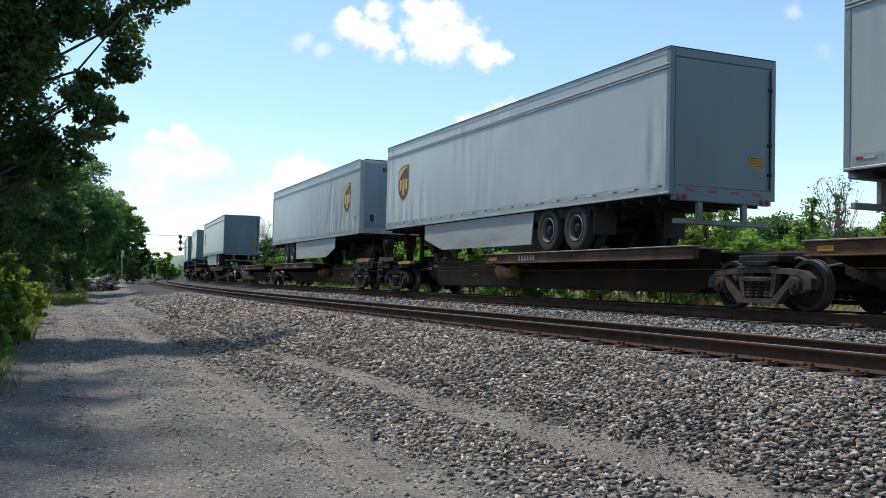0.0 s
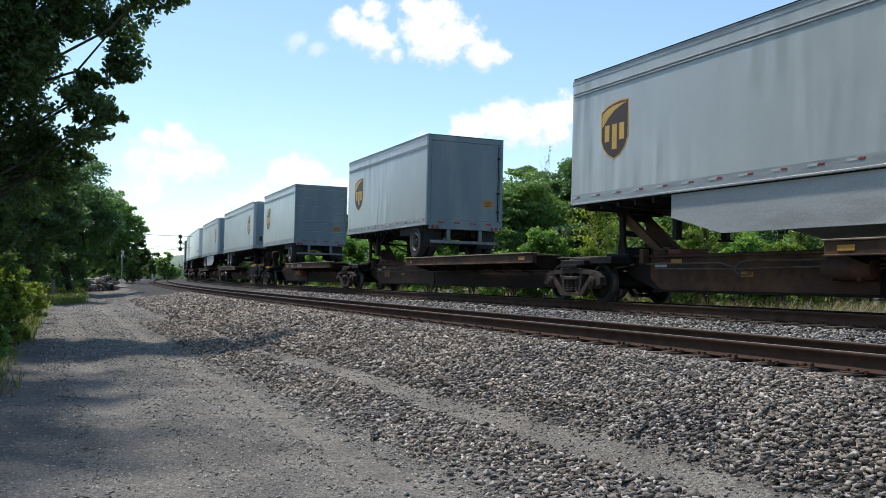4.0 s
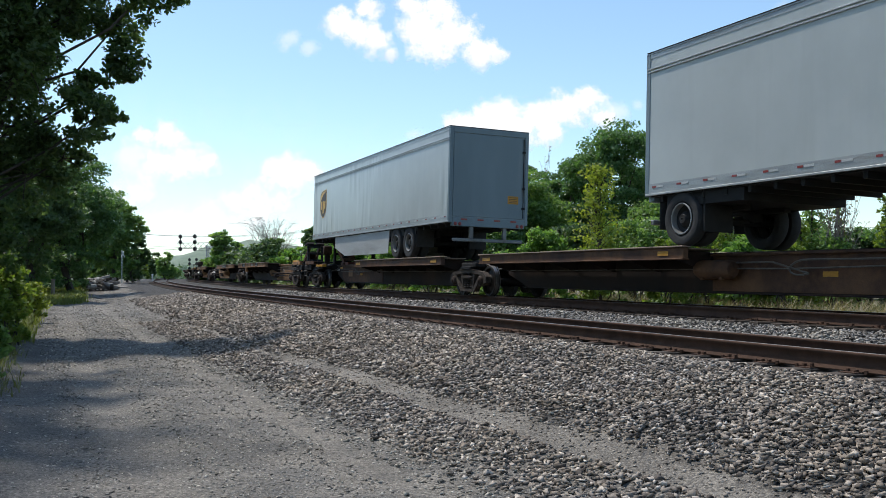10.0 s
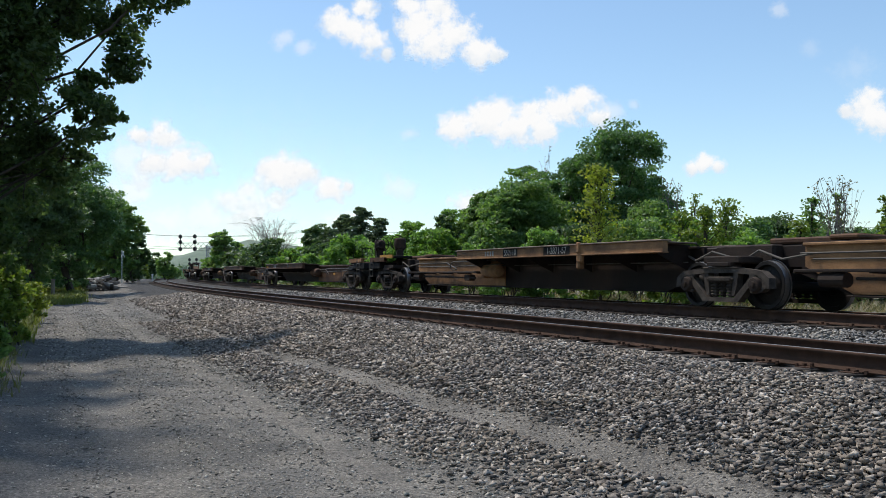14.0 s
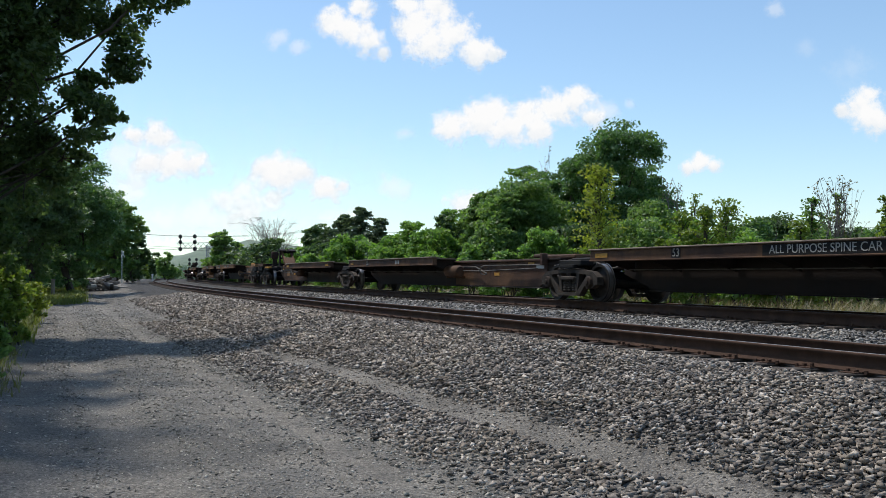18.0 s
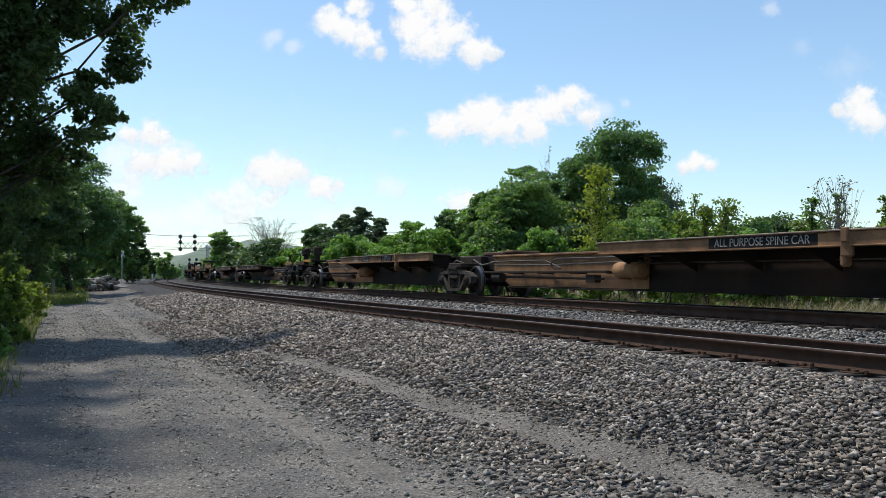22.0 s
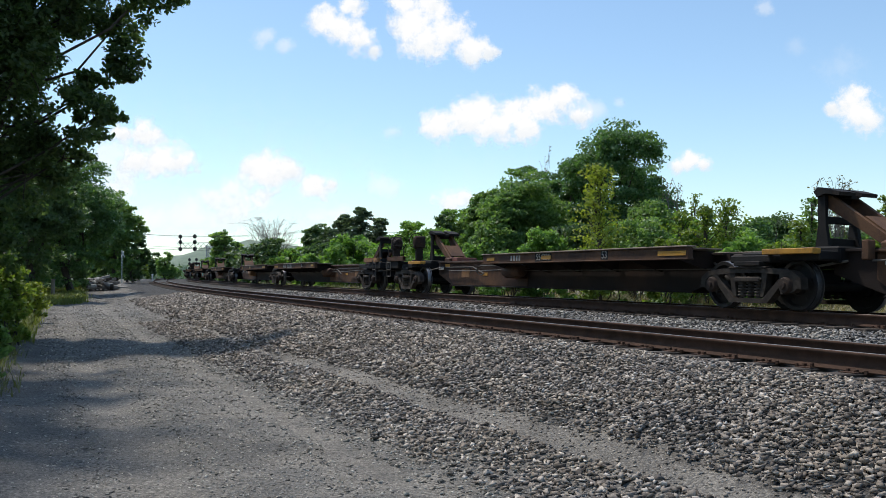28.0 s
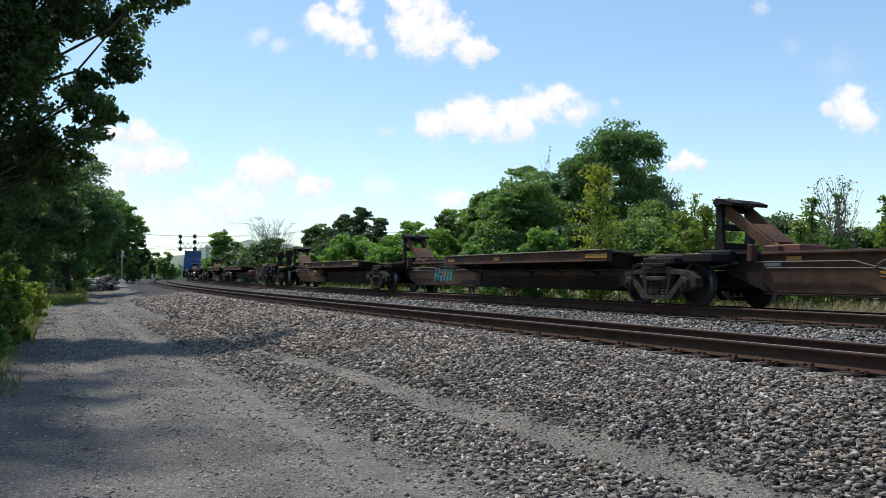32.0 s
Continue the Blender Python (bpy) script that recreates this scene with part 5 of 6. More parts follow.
def well_car(u0, u1):
    """A low well between two trucks."""
    half = (u1 - u0) / 2
    th = thing("well_car", Matrix.Identity(4), "black steel well car carrying stacked containers", "railcar", "platforms of the train")
    for y in (-1, 1):
        part("well_side", Kit().box(-half + 2.2, half - 2.2, y * 1.36 - .06, y * 1.36 + .06, .22, 1.05, .02), M_BLACK, th)
    part("well_floor", Kit().box(-half + 2.2, half - 2.2, -1.30, 1.30, .10, .19, .01), M_BLACK, th)
    for e in (-1, 1):
        k = Kit().box(e * (half - .6) - 1.5, e * (half - .6) + 1.5, -1.1, 1.1, .80, 1.02, .03)
        k.box(e * (half - 2.05) - .06, e * (half - 2.05) + .06, -1.4, 1.4, .15, 1.05, .01)
        part("end_platform", k, M_BLACK, th)
    return on_train(th, (u0 + u1) / 2, half)


for u0, u1 in ((670.5, 687.5), (691.6, 708.6)):
    truck(u0, "railcar truck with dusty cast side frames and steel wheels")
    truck(u1, "railcar truck with dusty cast side frames and steel wheels")
    well_car(u0, u1)
container(672.9, 685.1, .20, 2.6)
container(694.0, 706.2, .20, 2.1)
container(694.0, 706.2, 2.30, 2.1)

# ---- trees and scrub ----
def leaf_cloud(centres, radii, per, size, rg, flat=0.6):
    """Leaves as folded quads in clumps round the centres."""
    n = len(centres) * per
    c = np.repeat(centres, per, 0)
    r = np.repeat(radii, per)[:, None]
    off = rg.normal(size=(n, 3))
    off /= np.linalg.norm(off, axis=1, keepdims=True)
    off *= rg.uniform(0, 1, (n, 1)) ** 0.45 * r
    off[:, 2] *= flat
    p = c + off
    up = rg.normal(size=(n, 3)) * 0.75 + np.array([0, 0, 0.75]) + off / np.maximum(r, .01) * 0.6
    up /= np.linalg.norm(up, axis=1, keepdims=True)
    a = np.cross(up, rg.normal(size=(n, 3)))
    a /= np.maximum(np.linalg.norm(a, axis=1, keepdims=True), 1e-6)
    b = np.cross(up, a)
    k = size * rg.uniform(0.6, 1.25, (n, 1))
    droop = -up * k * 0.22
    v = np.stack([p - a * k * .55, p - b * k * .36 + droop * .3, p + a * k * .6 + droop, p + b * k * .36 + droop * .3], 1).reshape(-1, 3)
    f = np.arange(n * 4).reshape(-1, 4)
    return v, f


def limb(k, a, b, r0, r1, rg, bends=3):
    """A tapered, slightly crooked limb; returns its points."""
    a, b = np.array(a, float), np.array(b, float)
    pts = [a + (b - a) * i / bends + (rg.normal(size=3) * np.linalg.norm(b - a) * .05 if 0 < i < bends else 0) for i in range(bends + 1)]
    for i in range(bends):
        q0, q1 = r0 + (r1 - r0) * i / bends, r0 + (r1 - r0) * (i + 1) / bends
        k.rod(pts[i], pts[i + 1], q0, q1, 7)
    return pts


def plant(kind, x, y, top, wide, mat, seed, dens, base=None):
    rg = np.random.RandomState(seed)
    s, w = along(x, y)
    z0 = float(ground_z(s, w)) - .05 if base is None else base
    H = max(top - z0, 1.0)
    far = math.hypot(x, y)
    size = 0.11 if far < 26 else 0.13 if far < 42 else 0.165 if far < 65 else 0.30 if far < 100 else 0.5
    names = {"broadleaf": ("tree", "leafy green broadleaf tree with an uneven crown"), "sapling": ("young_tree", "slender yellow-green young tree among the scrub"),
             "bush": ("bush", "dense green wild shrub beside the railway"), "conifer": ("conifer", "dark green conifer with ragged branches"), "dead": ("dead_tree", "bare grey dead tree without leaves")}
    nm, label = names[kind]
    if mat is M_LEAF_DARK and kind == "bush":
        label = "dense dark green shrub beside the railway"
    if mat is M_LEAF_LIGHT and kind == "bush":
        label = "bright yellow-green shrub in the sun"
    th = thing(nm, Matrix.Translation((x, y, z0)), label, "tree" if kind != "bush" else "bush", "trees along the line")
    k = Kit()
    if kind == "dead":
        t0, tips = .0045 * far ** .5 + .003 * wide, []
        limb(k, (0, 0, 0), (rg.normal() * .1 * wide, 0, H * .6), t0 * 1.9, t0 * .8, rg)
        for i in range(int(26 * dens) + 4):
            a, q = rg.uniform(0, 6.28), rg.uniform(.12, .6)
            st = np.array([0, 0, H * q])
            en = st + np.array([math.cos(a) * wide * rg.uniform(.3, 1), math.sin(a) * wide * .6, H * (1 - q) * rg.uniform(.35, 1)])
            pts = limb(k, st, en, t0 * .55, t0 * .2, rg)
            for j in range(6):
                p0 = pts[1 + j % 3]
                e2 = p0 + (en - st) * rg.uniform(.15, .4) + rg.normal(size=3) * wide * .22
                e2[2] = min(e2[2], H * rg.uniform(.9, 1))
                limb(k, p0, e2, t0 * .28, t0 * .14, rg, 2)
                tips.append(e2)
        part("bare_crown", k, mat, th)
        v, f = leaf_cloud(np.array(tips), np.full(len(tips), .07 * wide + .05), 3 if far < 60 else 1, size * (.55 if far < 60 else .3), rg)
        part("dry_leaves", big_mesh("dry_leaves", v, f, M_STRAW), None, th, "few withered leaves on the twigs")
        return th
    centres, radii = [], []
    if kind == "conifer":
        limb(k, (0, 0, 0), (0, 0, H), .10 + .02 * H, .02, rg)
        for i in range(150):
            q = rg.uniform(.10, 1) ** .8
            a = rg.uniform(0, 6.28)
            rr = wide * (1.02 - q) ** .6 * rg.uniform(.3, 1.1)
            e = np.array([math.cos(a) * rr, math.sin(a) * rr, H * q - rr * .15])
            limb(k, (0, 0, H * q), e, .03, .012, rg, 2)
            for f in (.35, .7, 1.0):
                centres.append(np.array([0, 0, H * q]) * (1 - f) + e * f)
                radii.append((.07 * wide + .08) * (1.1 - .6 * q))
    elif kind == "bush":
        for i in range(7):
            a = rg.uniform(0, 6.28)
            e = np.array([math.cos(a) * wide * rg.uniform(.2, .8), math.sin(a) * wide * .6, H * rg.uniform(.5, .9)])
            limb(k, (rg.normal() * .1, rg.normal() * .1, 0), e, .02 + .01 * wide, .008, rg)
        for i in range(int(75 * dens) + 22):
            a, q = rg.uniform(0, 6.28), rg.uniform(0, 1) ** .7
            rr = wide * math.sqrt(max(1 - (q * .98) ** 2.2, 0)) * rg.uniform(.72, 1.0)
            centres.append((math.cos(a) * rr, math.sin(a) * rr * .8, H * (.06 + q * .86) * rg.uniform(.86, 1.02)))
            radii.append(rg.uniform(.16, .30) * (wide * .5 + H * .25))
    else:
        thin = kind == "sapling"
        tr = (.035 if thin else .05) * wide + .05
        lean = rg.normal(size=2) * .05 * H
        limb(k, (0, 0, 0), (lean[0], lean[1], H * .62), tr, tr * .45, rg, 4)
        n = int((300 if thin else 150) * dens) + 30
        rz = H * (.40 if thin else .475)
        core = (lean[0], lean[1], H - rz)
        lobes = [(*core, wide * .86, rz)]
        if thin:
            limb(k, (lean[0], lean[1], H * .6), (lean[0] * 1.2, lean[1] * 1.2, H * .97), tr * .45, .008, rg)
        for j in range(4 if thin else 9):
            a, e = rg.uniform(0, 6.28), rg.uniform(-.6, .9)
            q = math.sqrt(1 - e * e * .8)
            lr = rg.uniform(.30, .46) * wide
            lobes.append((core[0] + math.cos(a) * q * (wide - lr), core[1] + math.sin(a) * q * (wide - lr) * .8, min(core[2] + e * (rz - lr * .5), H - lr * .8), lr, lr * .9))
        for lx, ly, lz, lr, lh in lobes[1 if not thin else 9:]:
            limb(k, (lean[0] * .5, lean[1] * .5, H * rg.uniform(.15, .45)), (lx, ly, lz), tr * .4, .02, rg)
        for i in range(n):
            lx, ly, lz, lr, lh = lobes[rg.randint(len(lobes))] if i % 5 < 3 else lobes[0]
            v = rg.normal(size=3)
            v /= np.linalg.norm(v)
            if v[1] > .5:
                v[1] *= -1
            c = np.array([lx, ly, lz]) + v * np.array([lr, lr * .85, lh]) * rg.uniform(.72 if i % 3 else .3, 1.0)
            if thin:
                q, a = rg.uniform(.2, 1), rg.uniform(0, 6.28)
                rr = wide * math.sin(math.pi * (q * .9 + .05)) ** .6 * rg.uniform(0, 1) ** .6 * (.75 + .45 * math.sin(q * 17 + a * 2 + seed))
                c = np.array([lean[0] * q + math.cos(a) * rr, lean[1] * q + math.sin(a) * rr, H * q])
                lx, ly, lz = lean[0] * q, lean[1] * q, H * q * .85
            c[2] = np.clip(c[2], H * .06, H * .985)
            centres.append(c)
            radii.append(rg.uniform(.13, .26) * min(wide, H * .5) * (1.25 if thin else 1))
            if i % 4 == 0:
                limb(k, (lx, ly, lz), c, .02, .008, rg, 2)
    part("trunk", k, M_BARK, th, "brown trunk with limbs")
    centres, radii = np.array(centres, float), np.array(radii)
    per = int(np.clip(70 * (np.mean(radii) / size) ** 1.5 * .36, 14, 140))
    if kind == "sapling":
        per, size = 9, size * .85
    v, f = leaf_cloud(centres, radii, min(per, 115), size, rg, .42 if kind == "broadleaf" else .35 if kind == "conifer" else .55)
    part("crown", big_mesh("crown", v, f, mat), None, th, "green foliage")
    return th


TREES = [
    ("broadleaf", 8.9, 52.0, 10.6, 3.6, M_DEEP, 1, 1.7),
    ("broadleaf", 4.5, 50.0, 7.9, 2.8, M_LEAF, 2, 1.4),
    ("dead", 6.5, 57.5, 10.3, .4, M_DEADWOOD, 203, 0.1),
    ("broadleaf", 5.6, 57.0, 9.0, 2.3, M_DEEP, 201, 1.3),
    ("broadleaf", 3.0, 51.0, 7.2, 1.9, M_LEAF, 202, 1.1),
    ("broadleaf", 7.8, 56.0, 8.6, 2.1, M_DEEP, 21, 1.0),
    ("broadleaf", 2.4, 48.0, 6.4, 1.7, M_LEAF, 3, 1.0),
    ("sapling", 6.1, 36.0, 6.3, 1.1, M_LEAF_YELLOW, 4, 1.4),
    ("bush", 8.0, 38.0, 4.6, 2.1, M_LEAF, 5, 1.1),
    ("bush", 4.0, 36.0, 4.1, 1.1, M_FRESH, 6, 0.8),
    ("broadleaf", 0.5, 60.0, 6.8, 1.5, M_FRESH, 7, 0.8),
    ("broadleaf", -2.0, 60.0, 6.0, 1.5, M_FRESH, 8, 0.7),
    ("conifer", -7.8, 88.0, 9.3, 4.4, M_PINE, 9, 0.8),
    ("conifer", -9.8, 90.0, 8.7, 4.4, M_PINE, 99, 0.8),
    ("conifer", -5.9, 86.0, 8.0, 3.8, M_PINE, 100, 0.8),
    ("broadleaf", 0.8, 57.0, 6.3, 1.4, M_LEAF_DARK, 103, 0.9),
    ("bush", -0.5, 56.0, 5.5, 2.1, M_FRESH, 101, 0.8),
    ("bush", -3.1, 64.0, 5.5, 2.4, M_FRESH, 102, 0.8),
    ("broadleaf", -12.1, 92.0, 8.0, 2.8, M_LEAF_DARK, 10, 0.9),
    ("bush", -7.2, 72.0, 6.0, 2.7, M_FRESH, 11, 0.9),
    ("bush", -11.2, 76.0, 4.9, 1.4, M_FRESH, 12, 0.5),
    ("dead", -17.6, 95.0, 9.0, 2.6, M_DEADWOOD, 13, 2.0),
    ("bush", -17.2, 92.0, 6.7, 3.5, M_LEAF_DARK, 14, 0.9),
    ("broadleaf", -25.3, 108.0, 8.3, 2.4, M_LEAF, 15, 0.7),
    ("bush", -21.1, 100.0, 6.4, 1.8, M_LEAF_DARK, 16, 0.5),
    ("bush", -3.6, 60.0, 4.4, 1.1, M_FRESH, 17, 0.5),
    ("bush", 8.9, 33.0, 4.2, 0.8, M_FRESH, 30, 0.8),
    ("sapling", 9.9, 32.0, 4.5, 1.0, M_LEAF_LIGHT, 31, 0.6),
    ("bush", 13.6, 38.0, 4.7, 1.4, M_LEAF_DARK, 32, 1.2),
    ("sapling", 12.4, 31.0, 4.4, 0.7, M_LEAF, 33, 0.5),
    ("dead", 12.8, 30.0, 5.0, 0.7, M_DEADWOOD, 34, 0.9),
    ("sapling", 13.2, 30.5, 4.5, 0.4, M_LEAF, 95, 0.2),
    ("dead", 12.6, 50.0, 7.4, 0.8, M_DEADWOOD, 35, 0.4),
    ("sapling", 9.8, 36.0, 5.2, 0.8, M_LEAF_LIGHT, 36, 0.2),
    ("sapling", 13.6, 28.0, 4.2, 0.6, M_LEAF_LIGHT, 37, 0.5),
    ("bush", 14.6, 32.0, 3.5, 0.8, M_LEAF_DARK, 38, 0.6),
    ("bush", 16.8, 32.0, 3.9, 1.0, M_LEAF, 39, 0.6),
    ("bush", 12.6, 30.0, 3.3, 1.1, M_LEAF, 40, 0.7),
    ("bush", 10.8, 29.0, 3.2, 1.1, M_LEAF_LIGHT, 41, 0.6),
    ("bush", 9.7, 30.0, 3.3, 1.1, M_FRESH, 42, 0.7),
    ("bush", 7.3, 30.0, 3.3, 0.9, M_LEAF_LIGHT, 43, 0.6),
    ("bush", 5.4, 32.0, 3.1, 1.0, M_LEAF_LIGHT, 44, 0.5),
    ("bush", 2.6, 36.0, 3.2, 1.1, M_FRESH, 45, 0.5),
    ("bush", 1.2, 42.0, 3.7, 1.0, M_FRESH, 46, 0.5),
    ("bush", -0.7, 48.0, 3.6, 1.2, M_FRESH, 47, 0.4),
    ("broadleaf", 11.1, 54.0, 8.8, 2.1, M_DEEP, 70, 0.9),
    ("broadleaf", 8.0, 53.0, 9.5, 1.9, M_DEEP, 71, 0.9),
    ("broadleaf", 3.6, 49.0, 7.1, 2.1, M_LEAF, 72, 0.9),
    ("bush", 10.6, 47.0, 6.3, 1.7, M_LEAF, 73, 0.9),
    ("bush", 6.2, 45.0, 5.0, 1.9, M_LEAF_DARK, 74, 0.9),
    ("bush", 2.5, 47.0, 5.1, 1.7, M_LEAF, 75, 0.9),
    ("bush", 0.6, 58.0, 5.4, 2.1, M_FRESH, 76, 0.8),
    ("bush", -1.5, 62.0, 5.2, 2.3, M_FRESH, 77, 0.8),
    ("bush", -3.8, 66.0, 5.0, 2.2, M_LEAF_DARK, 78, 0.7),
    ("bush", -6.5, 74.0, 5.4, 2.5, M_FRESH, 79, 0.7),
    ("bush", -11.0, 84.0, 5.9, 2.6, M_LEAF_DARK, 80, 0.7),
    ("bush", -14.6, 90.0, 5.9, 2.8, M_FRESH, 81, 0.6),
    ("bush", -22.6, 104.0, 6.3, 3.2, M_LEAF_DARK, 82, 0.6),
    ("bush", -27.1, 112.0, 6.5, 2.5, M_LEAF, 83, 0.5),
    ("bush", 11.9, 44.0, 4.6, 1.6, M_LEAF_DARK, 84, 0.8),
    ("bush", 13.3, 42.0, 4.6, 1.5, M_LEAF, 85, 0.8),
    ("bush", 15.2, 42.0, 4.6, 1.5, M_LEAF_DARK, 86, 0.8),
    ("bush", 16.2, 40.0, 4.4, 1.4, M_LEAF, 87, 0.8),
    ("bush", 18.8, 42.0, 4.3, 1.5, M_LEAF_DARK, 88, 0.8),
    ("bush", 19.8, 40.0, 4.2, 1.5, M_LEAF, 89, 0.8),
    ("sapling", 8.9, 31.0, 4.2, 0.8, M_LEAF_LIGHT, 90, 0.5),
    ("sapling", 11.5, 30.0, 3.6, 0.8, M_LEAF_LIGHT, 93, 0.4),
    ("sapling", 8.2, 32.0, 4.1, 0.8, M_LEAF_LIGHT, 94, 0.4),
    ("broadleaf", -22.6, 56.0, 9.9, 3.7, M_DEEP, 50, 2.6),
    ("broadleaf", -21.6, 48.0, 9.8, 2.9, M_LEAF_DARK, 51, 2.2),
    ("broadleaf", -33.3, 93.0, 11.6, 3.2, M_LEAF, 52, 1.6),
    ("broadleaf", -33.0, 98.0, 7.9, 1.6, M_LEAF_DARK, 53, 0.6),
    ("bush", -24.9, 60.0, 4.9, 1.8, M_LEAF_DARK, 54, 0.9),
    ("bush", -35.5, 100.0, 6.1, 2.8, M_LEAF_DARK, 55, 0.6),
    ("bush", -42.4, 104.0, 9.4, 5.1, M_LEAF_DARK, 96, 1.0),
    ("bush", -43.4, 118.0, 8.7, 4.3, M_LEAF_DARK, 97, 0.9),
    ("bush", -36.0, 80.0, 8.2, 3.9, M_LEAF_DARK, 98, 1.0),
    ("broadleaf", -50.7, 160.0, 8.0, 2.2, M_LEAF_DARK, 56, 0.4),
    ("broadleaf", -45.3, 150.0, 7.7, 1.7, M_LEAF, 57, 0.4),
    ("bush", -39.7, 120.0, 5.4, 1.5, M_LEAF_LIGHT, 58, 0.3),
    ("bush", -50.0, 170.0, 6.0, 1.7, M_LEAF, 59, 0.3),
    ("sapling", -12.6, 27.0, 2.3, 0.7, M_LEAF_LIGHT, 60, 0.8),
    ("sapling", -12.9, 29.0, 1.8, 0.5, M_LEAF_YELLOW, 61, 0.6),
    ("bush", 10.6, 33.5, 3.9, 1.9, M_FRESH, 201, 0.4),
    ("bush", 13.2, 33.0, 3.7, 1.8, M_LEAF, 202, 0.4),
    ("bush", 15.6, 31.5, 3.9, 1.8, M_DEEP, 203, 0.4),
    ("bush", 12.0, 36.5, 4.4, 2.0, M_DEEP, 204, 0.4),
    ("bush", 17.6, 33.0, 4.2, 1.9, M_LEAF, 205, 0.4),
    ("bush", -10.2, 21.0, 1.8, 0.4, M_LEAF_LIGHT, 62, 0.7),
    ("bush", -9.4, 20.0, 1.0, 0.4, M_LEAF_LIGHT, 63, 0.4),
    ("bush", -6.4, 13.0, 0.7, 0.3, M_LEAF, 64, 0.4),
]
for row in TREES:
    plant(*row)


def roadside_tree(x, y, z, boughs, grow, seed, trunk, leaf, label, spread=1.0):
    """A big tree whose boughs hang over the road; the boughs end at (across, along, up, radius of the leafy end)."""
    rg = np.random.RandomState(seed)
    th = thing("tree", Matrix.Translation((x, y, z)), label, "tree", "trees along the line")
    k = Kit()
    limb(k, (0, 0, -.3), (.2 * grow, 0, 6.5 * grow), trunk, trunk * .5, rg, 4)
    centres, radii = [], []
    for bx, by, bz, br in boughs:
        limb(k, (.1, 0, max(bz * .55 - .3, .5)), (bx, by, bz), .055 * grow, .02 * grow, rg, 4)
        q = br / grow
        for i in range(int(14 + 16 * q * q)):
            v = rg.normal(size=3)
            v /= np.linalg.norm(v)
            c = np.array([bx, by, bz]) + v * br * spread * rg.uniform(.35, 1.0)
            centres.append(c)
            radii.append(rg.uniform(.20, .46) * (.6 + .3 * q) * grow)
            if i % 3 == 0:
                limb(k, (bx, by, bz), c, .018 * grow, .007 * grow, rg, 2)
    part("trunk", k, M_BARK, th, "brown trunk with limbs")
    v, f = leaf_cloud(np.array(centres), np.array(radii), 70, leaf, rg, .75)
    part("crown", big_mesh("crown", v, f, M_SHADE_LEAF), None, th, "dark green foliage")


roadside_tree(-12.6, 22.0, .75, [(5.7, -.5, 7.9, .9), (4.9, .3, 6.3, .5), (4.3, -.2, 4.9, .7), (4.0, .1, 5.6, .6), (4.6, .4, 7.3, .8), (3.4, .2, 4.0, .7), (3.0, -.8, 6.0, 1.2), (2.6, 0, 3.6, 1.1), (3.2, .6, 8.8, 1.3), (1.6, -1.5, 8.0, 1.7), (0, -1.5, 9.5, 1.9),
              (1.0, -1.2, 5.2, 1.7), (-1.5, -1.5, 6.5, 2.0), (.6, -1.0, 2.6, 1.5), (-1.5, -1.2, 3.6, 1.8), (1.8, .5, 4.6, 1.3), (2.0, .5, 6.6, 1.4), (-3.2, -1, 5, 2.2), (1.7, .2, 2.0, .9), (-3.5, 0, 8.5, 2.2), (1.5, 1.5, 11, 2.0), (-1, 1.5, 11.5, 2.2), (2.9, 0, 4.3, .6), (2.2, -.9, 7.3, 1.4), (3.4, -.6, 8.3, 1.1), (2.2, -.6, 9.3, 1.4), (1.2, -1.1, 10.4, 1.6), (3.9, -.3, 9.6, 1.2), (1.4, -1.2, 6.2, 1.3), (3.2, -.6, 6.9, .9), (2.6, -.8, 6.5, 1.0), (3.8, -.5, 7.3, .7), (4.2, -.3, 8.2, .7), (-.5, -1.4, 1.2, 1.2), (-2.5, -1.2, 1.6, 1.4)],
              1.0, 77, .34, .125, "large dark leafy tree with boughs hanging over the road")
roadside_tree(-10.2, 13.0, .3, [(-1.7, 10.2, 9.9, 1.0), (-0.4, 8.2, 10.3, 0.8), (0.6, 4.0, 10.1, 0.9), (1.6, 2.2, 9.7, 0.9), (1.2, 0.4, 9.5, 1.0), (2.6, -0.6, 9.9, 0.9), (2.6, -2.4, 9.7, 1.0), (1.9, -3.6, 10.1, 1.0), (0.4, -1.4, 10.3, 1.2), (-0.4, 2.6, 11.1, 1.2), (2.8, -3.8, 10.5, 0.8)],
              1.0, 79, .32, .15, "tall leafy tree whose high boughs shade the road", 1.55)
# neighbours beside the camera whose shade falls on the near road
plant("broadleaf", -12.0, 15.5, 10.0, 3.6, M_SHADE_LEAF, 87, 1.1)
plant("broadleaf", -7.2, 8.4, 8.0, 2.2, M_SHADE_LEAF, 86, 1.0)
plant("broadleaf", -17.5, 26.0, 12.0, 5.0, M_SHADE_LEAF, 89, 1.0)
plant("bush", -15.6, 21.5, 4.2, 2.6, M_SHADE_LEAF, 90, 1.0)
plant("bush", -20.5, 33.0, 5.6, 3.6, M_SHADE_LEAF, 91, 1.0)
plant("bush", -30.0, 52.0, 6.5, 4.5, M_SHADE_LEAF, 92, 1.0)


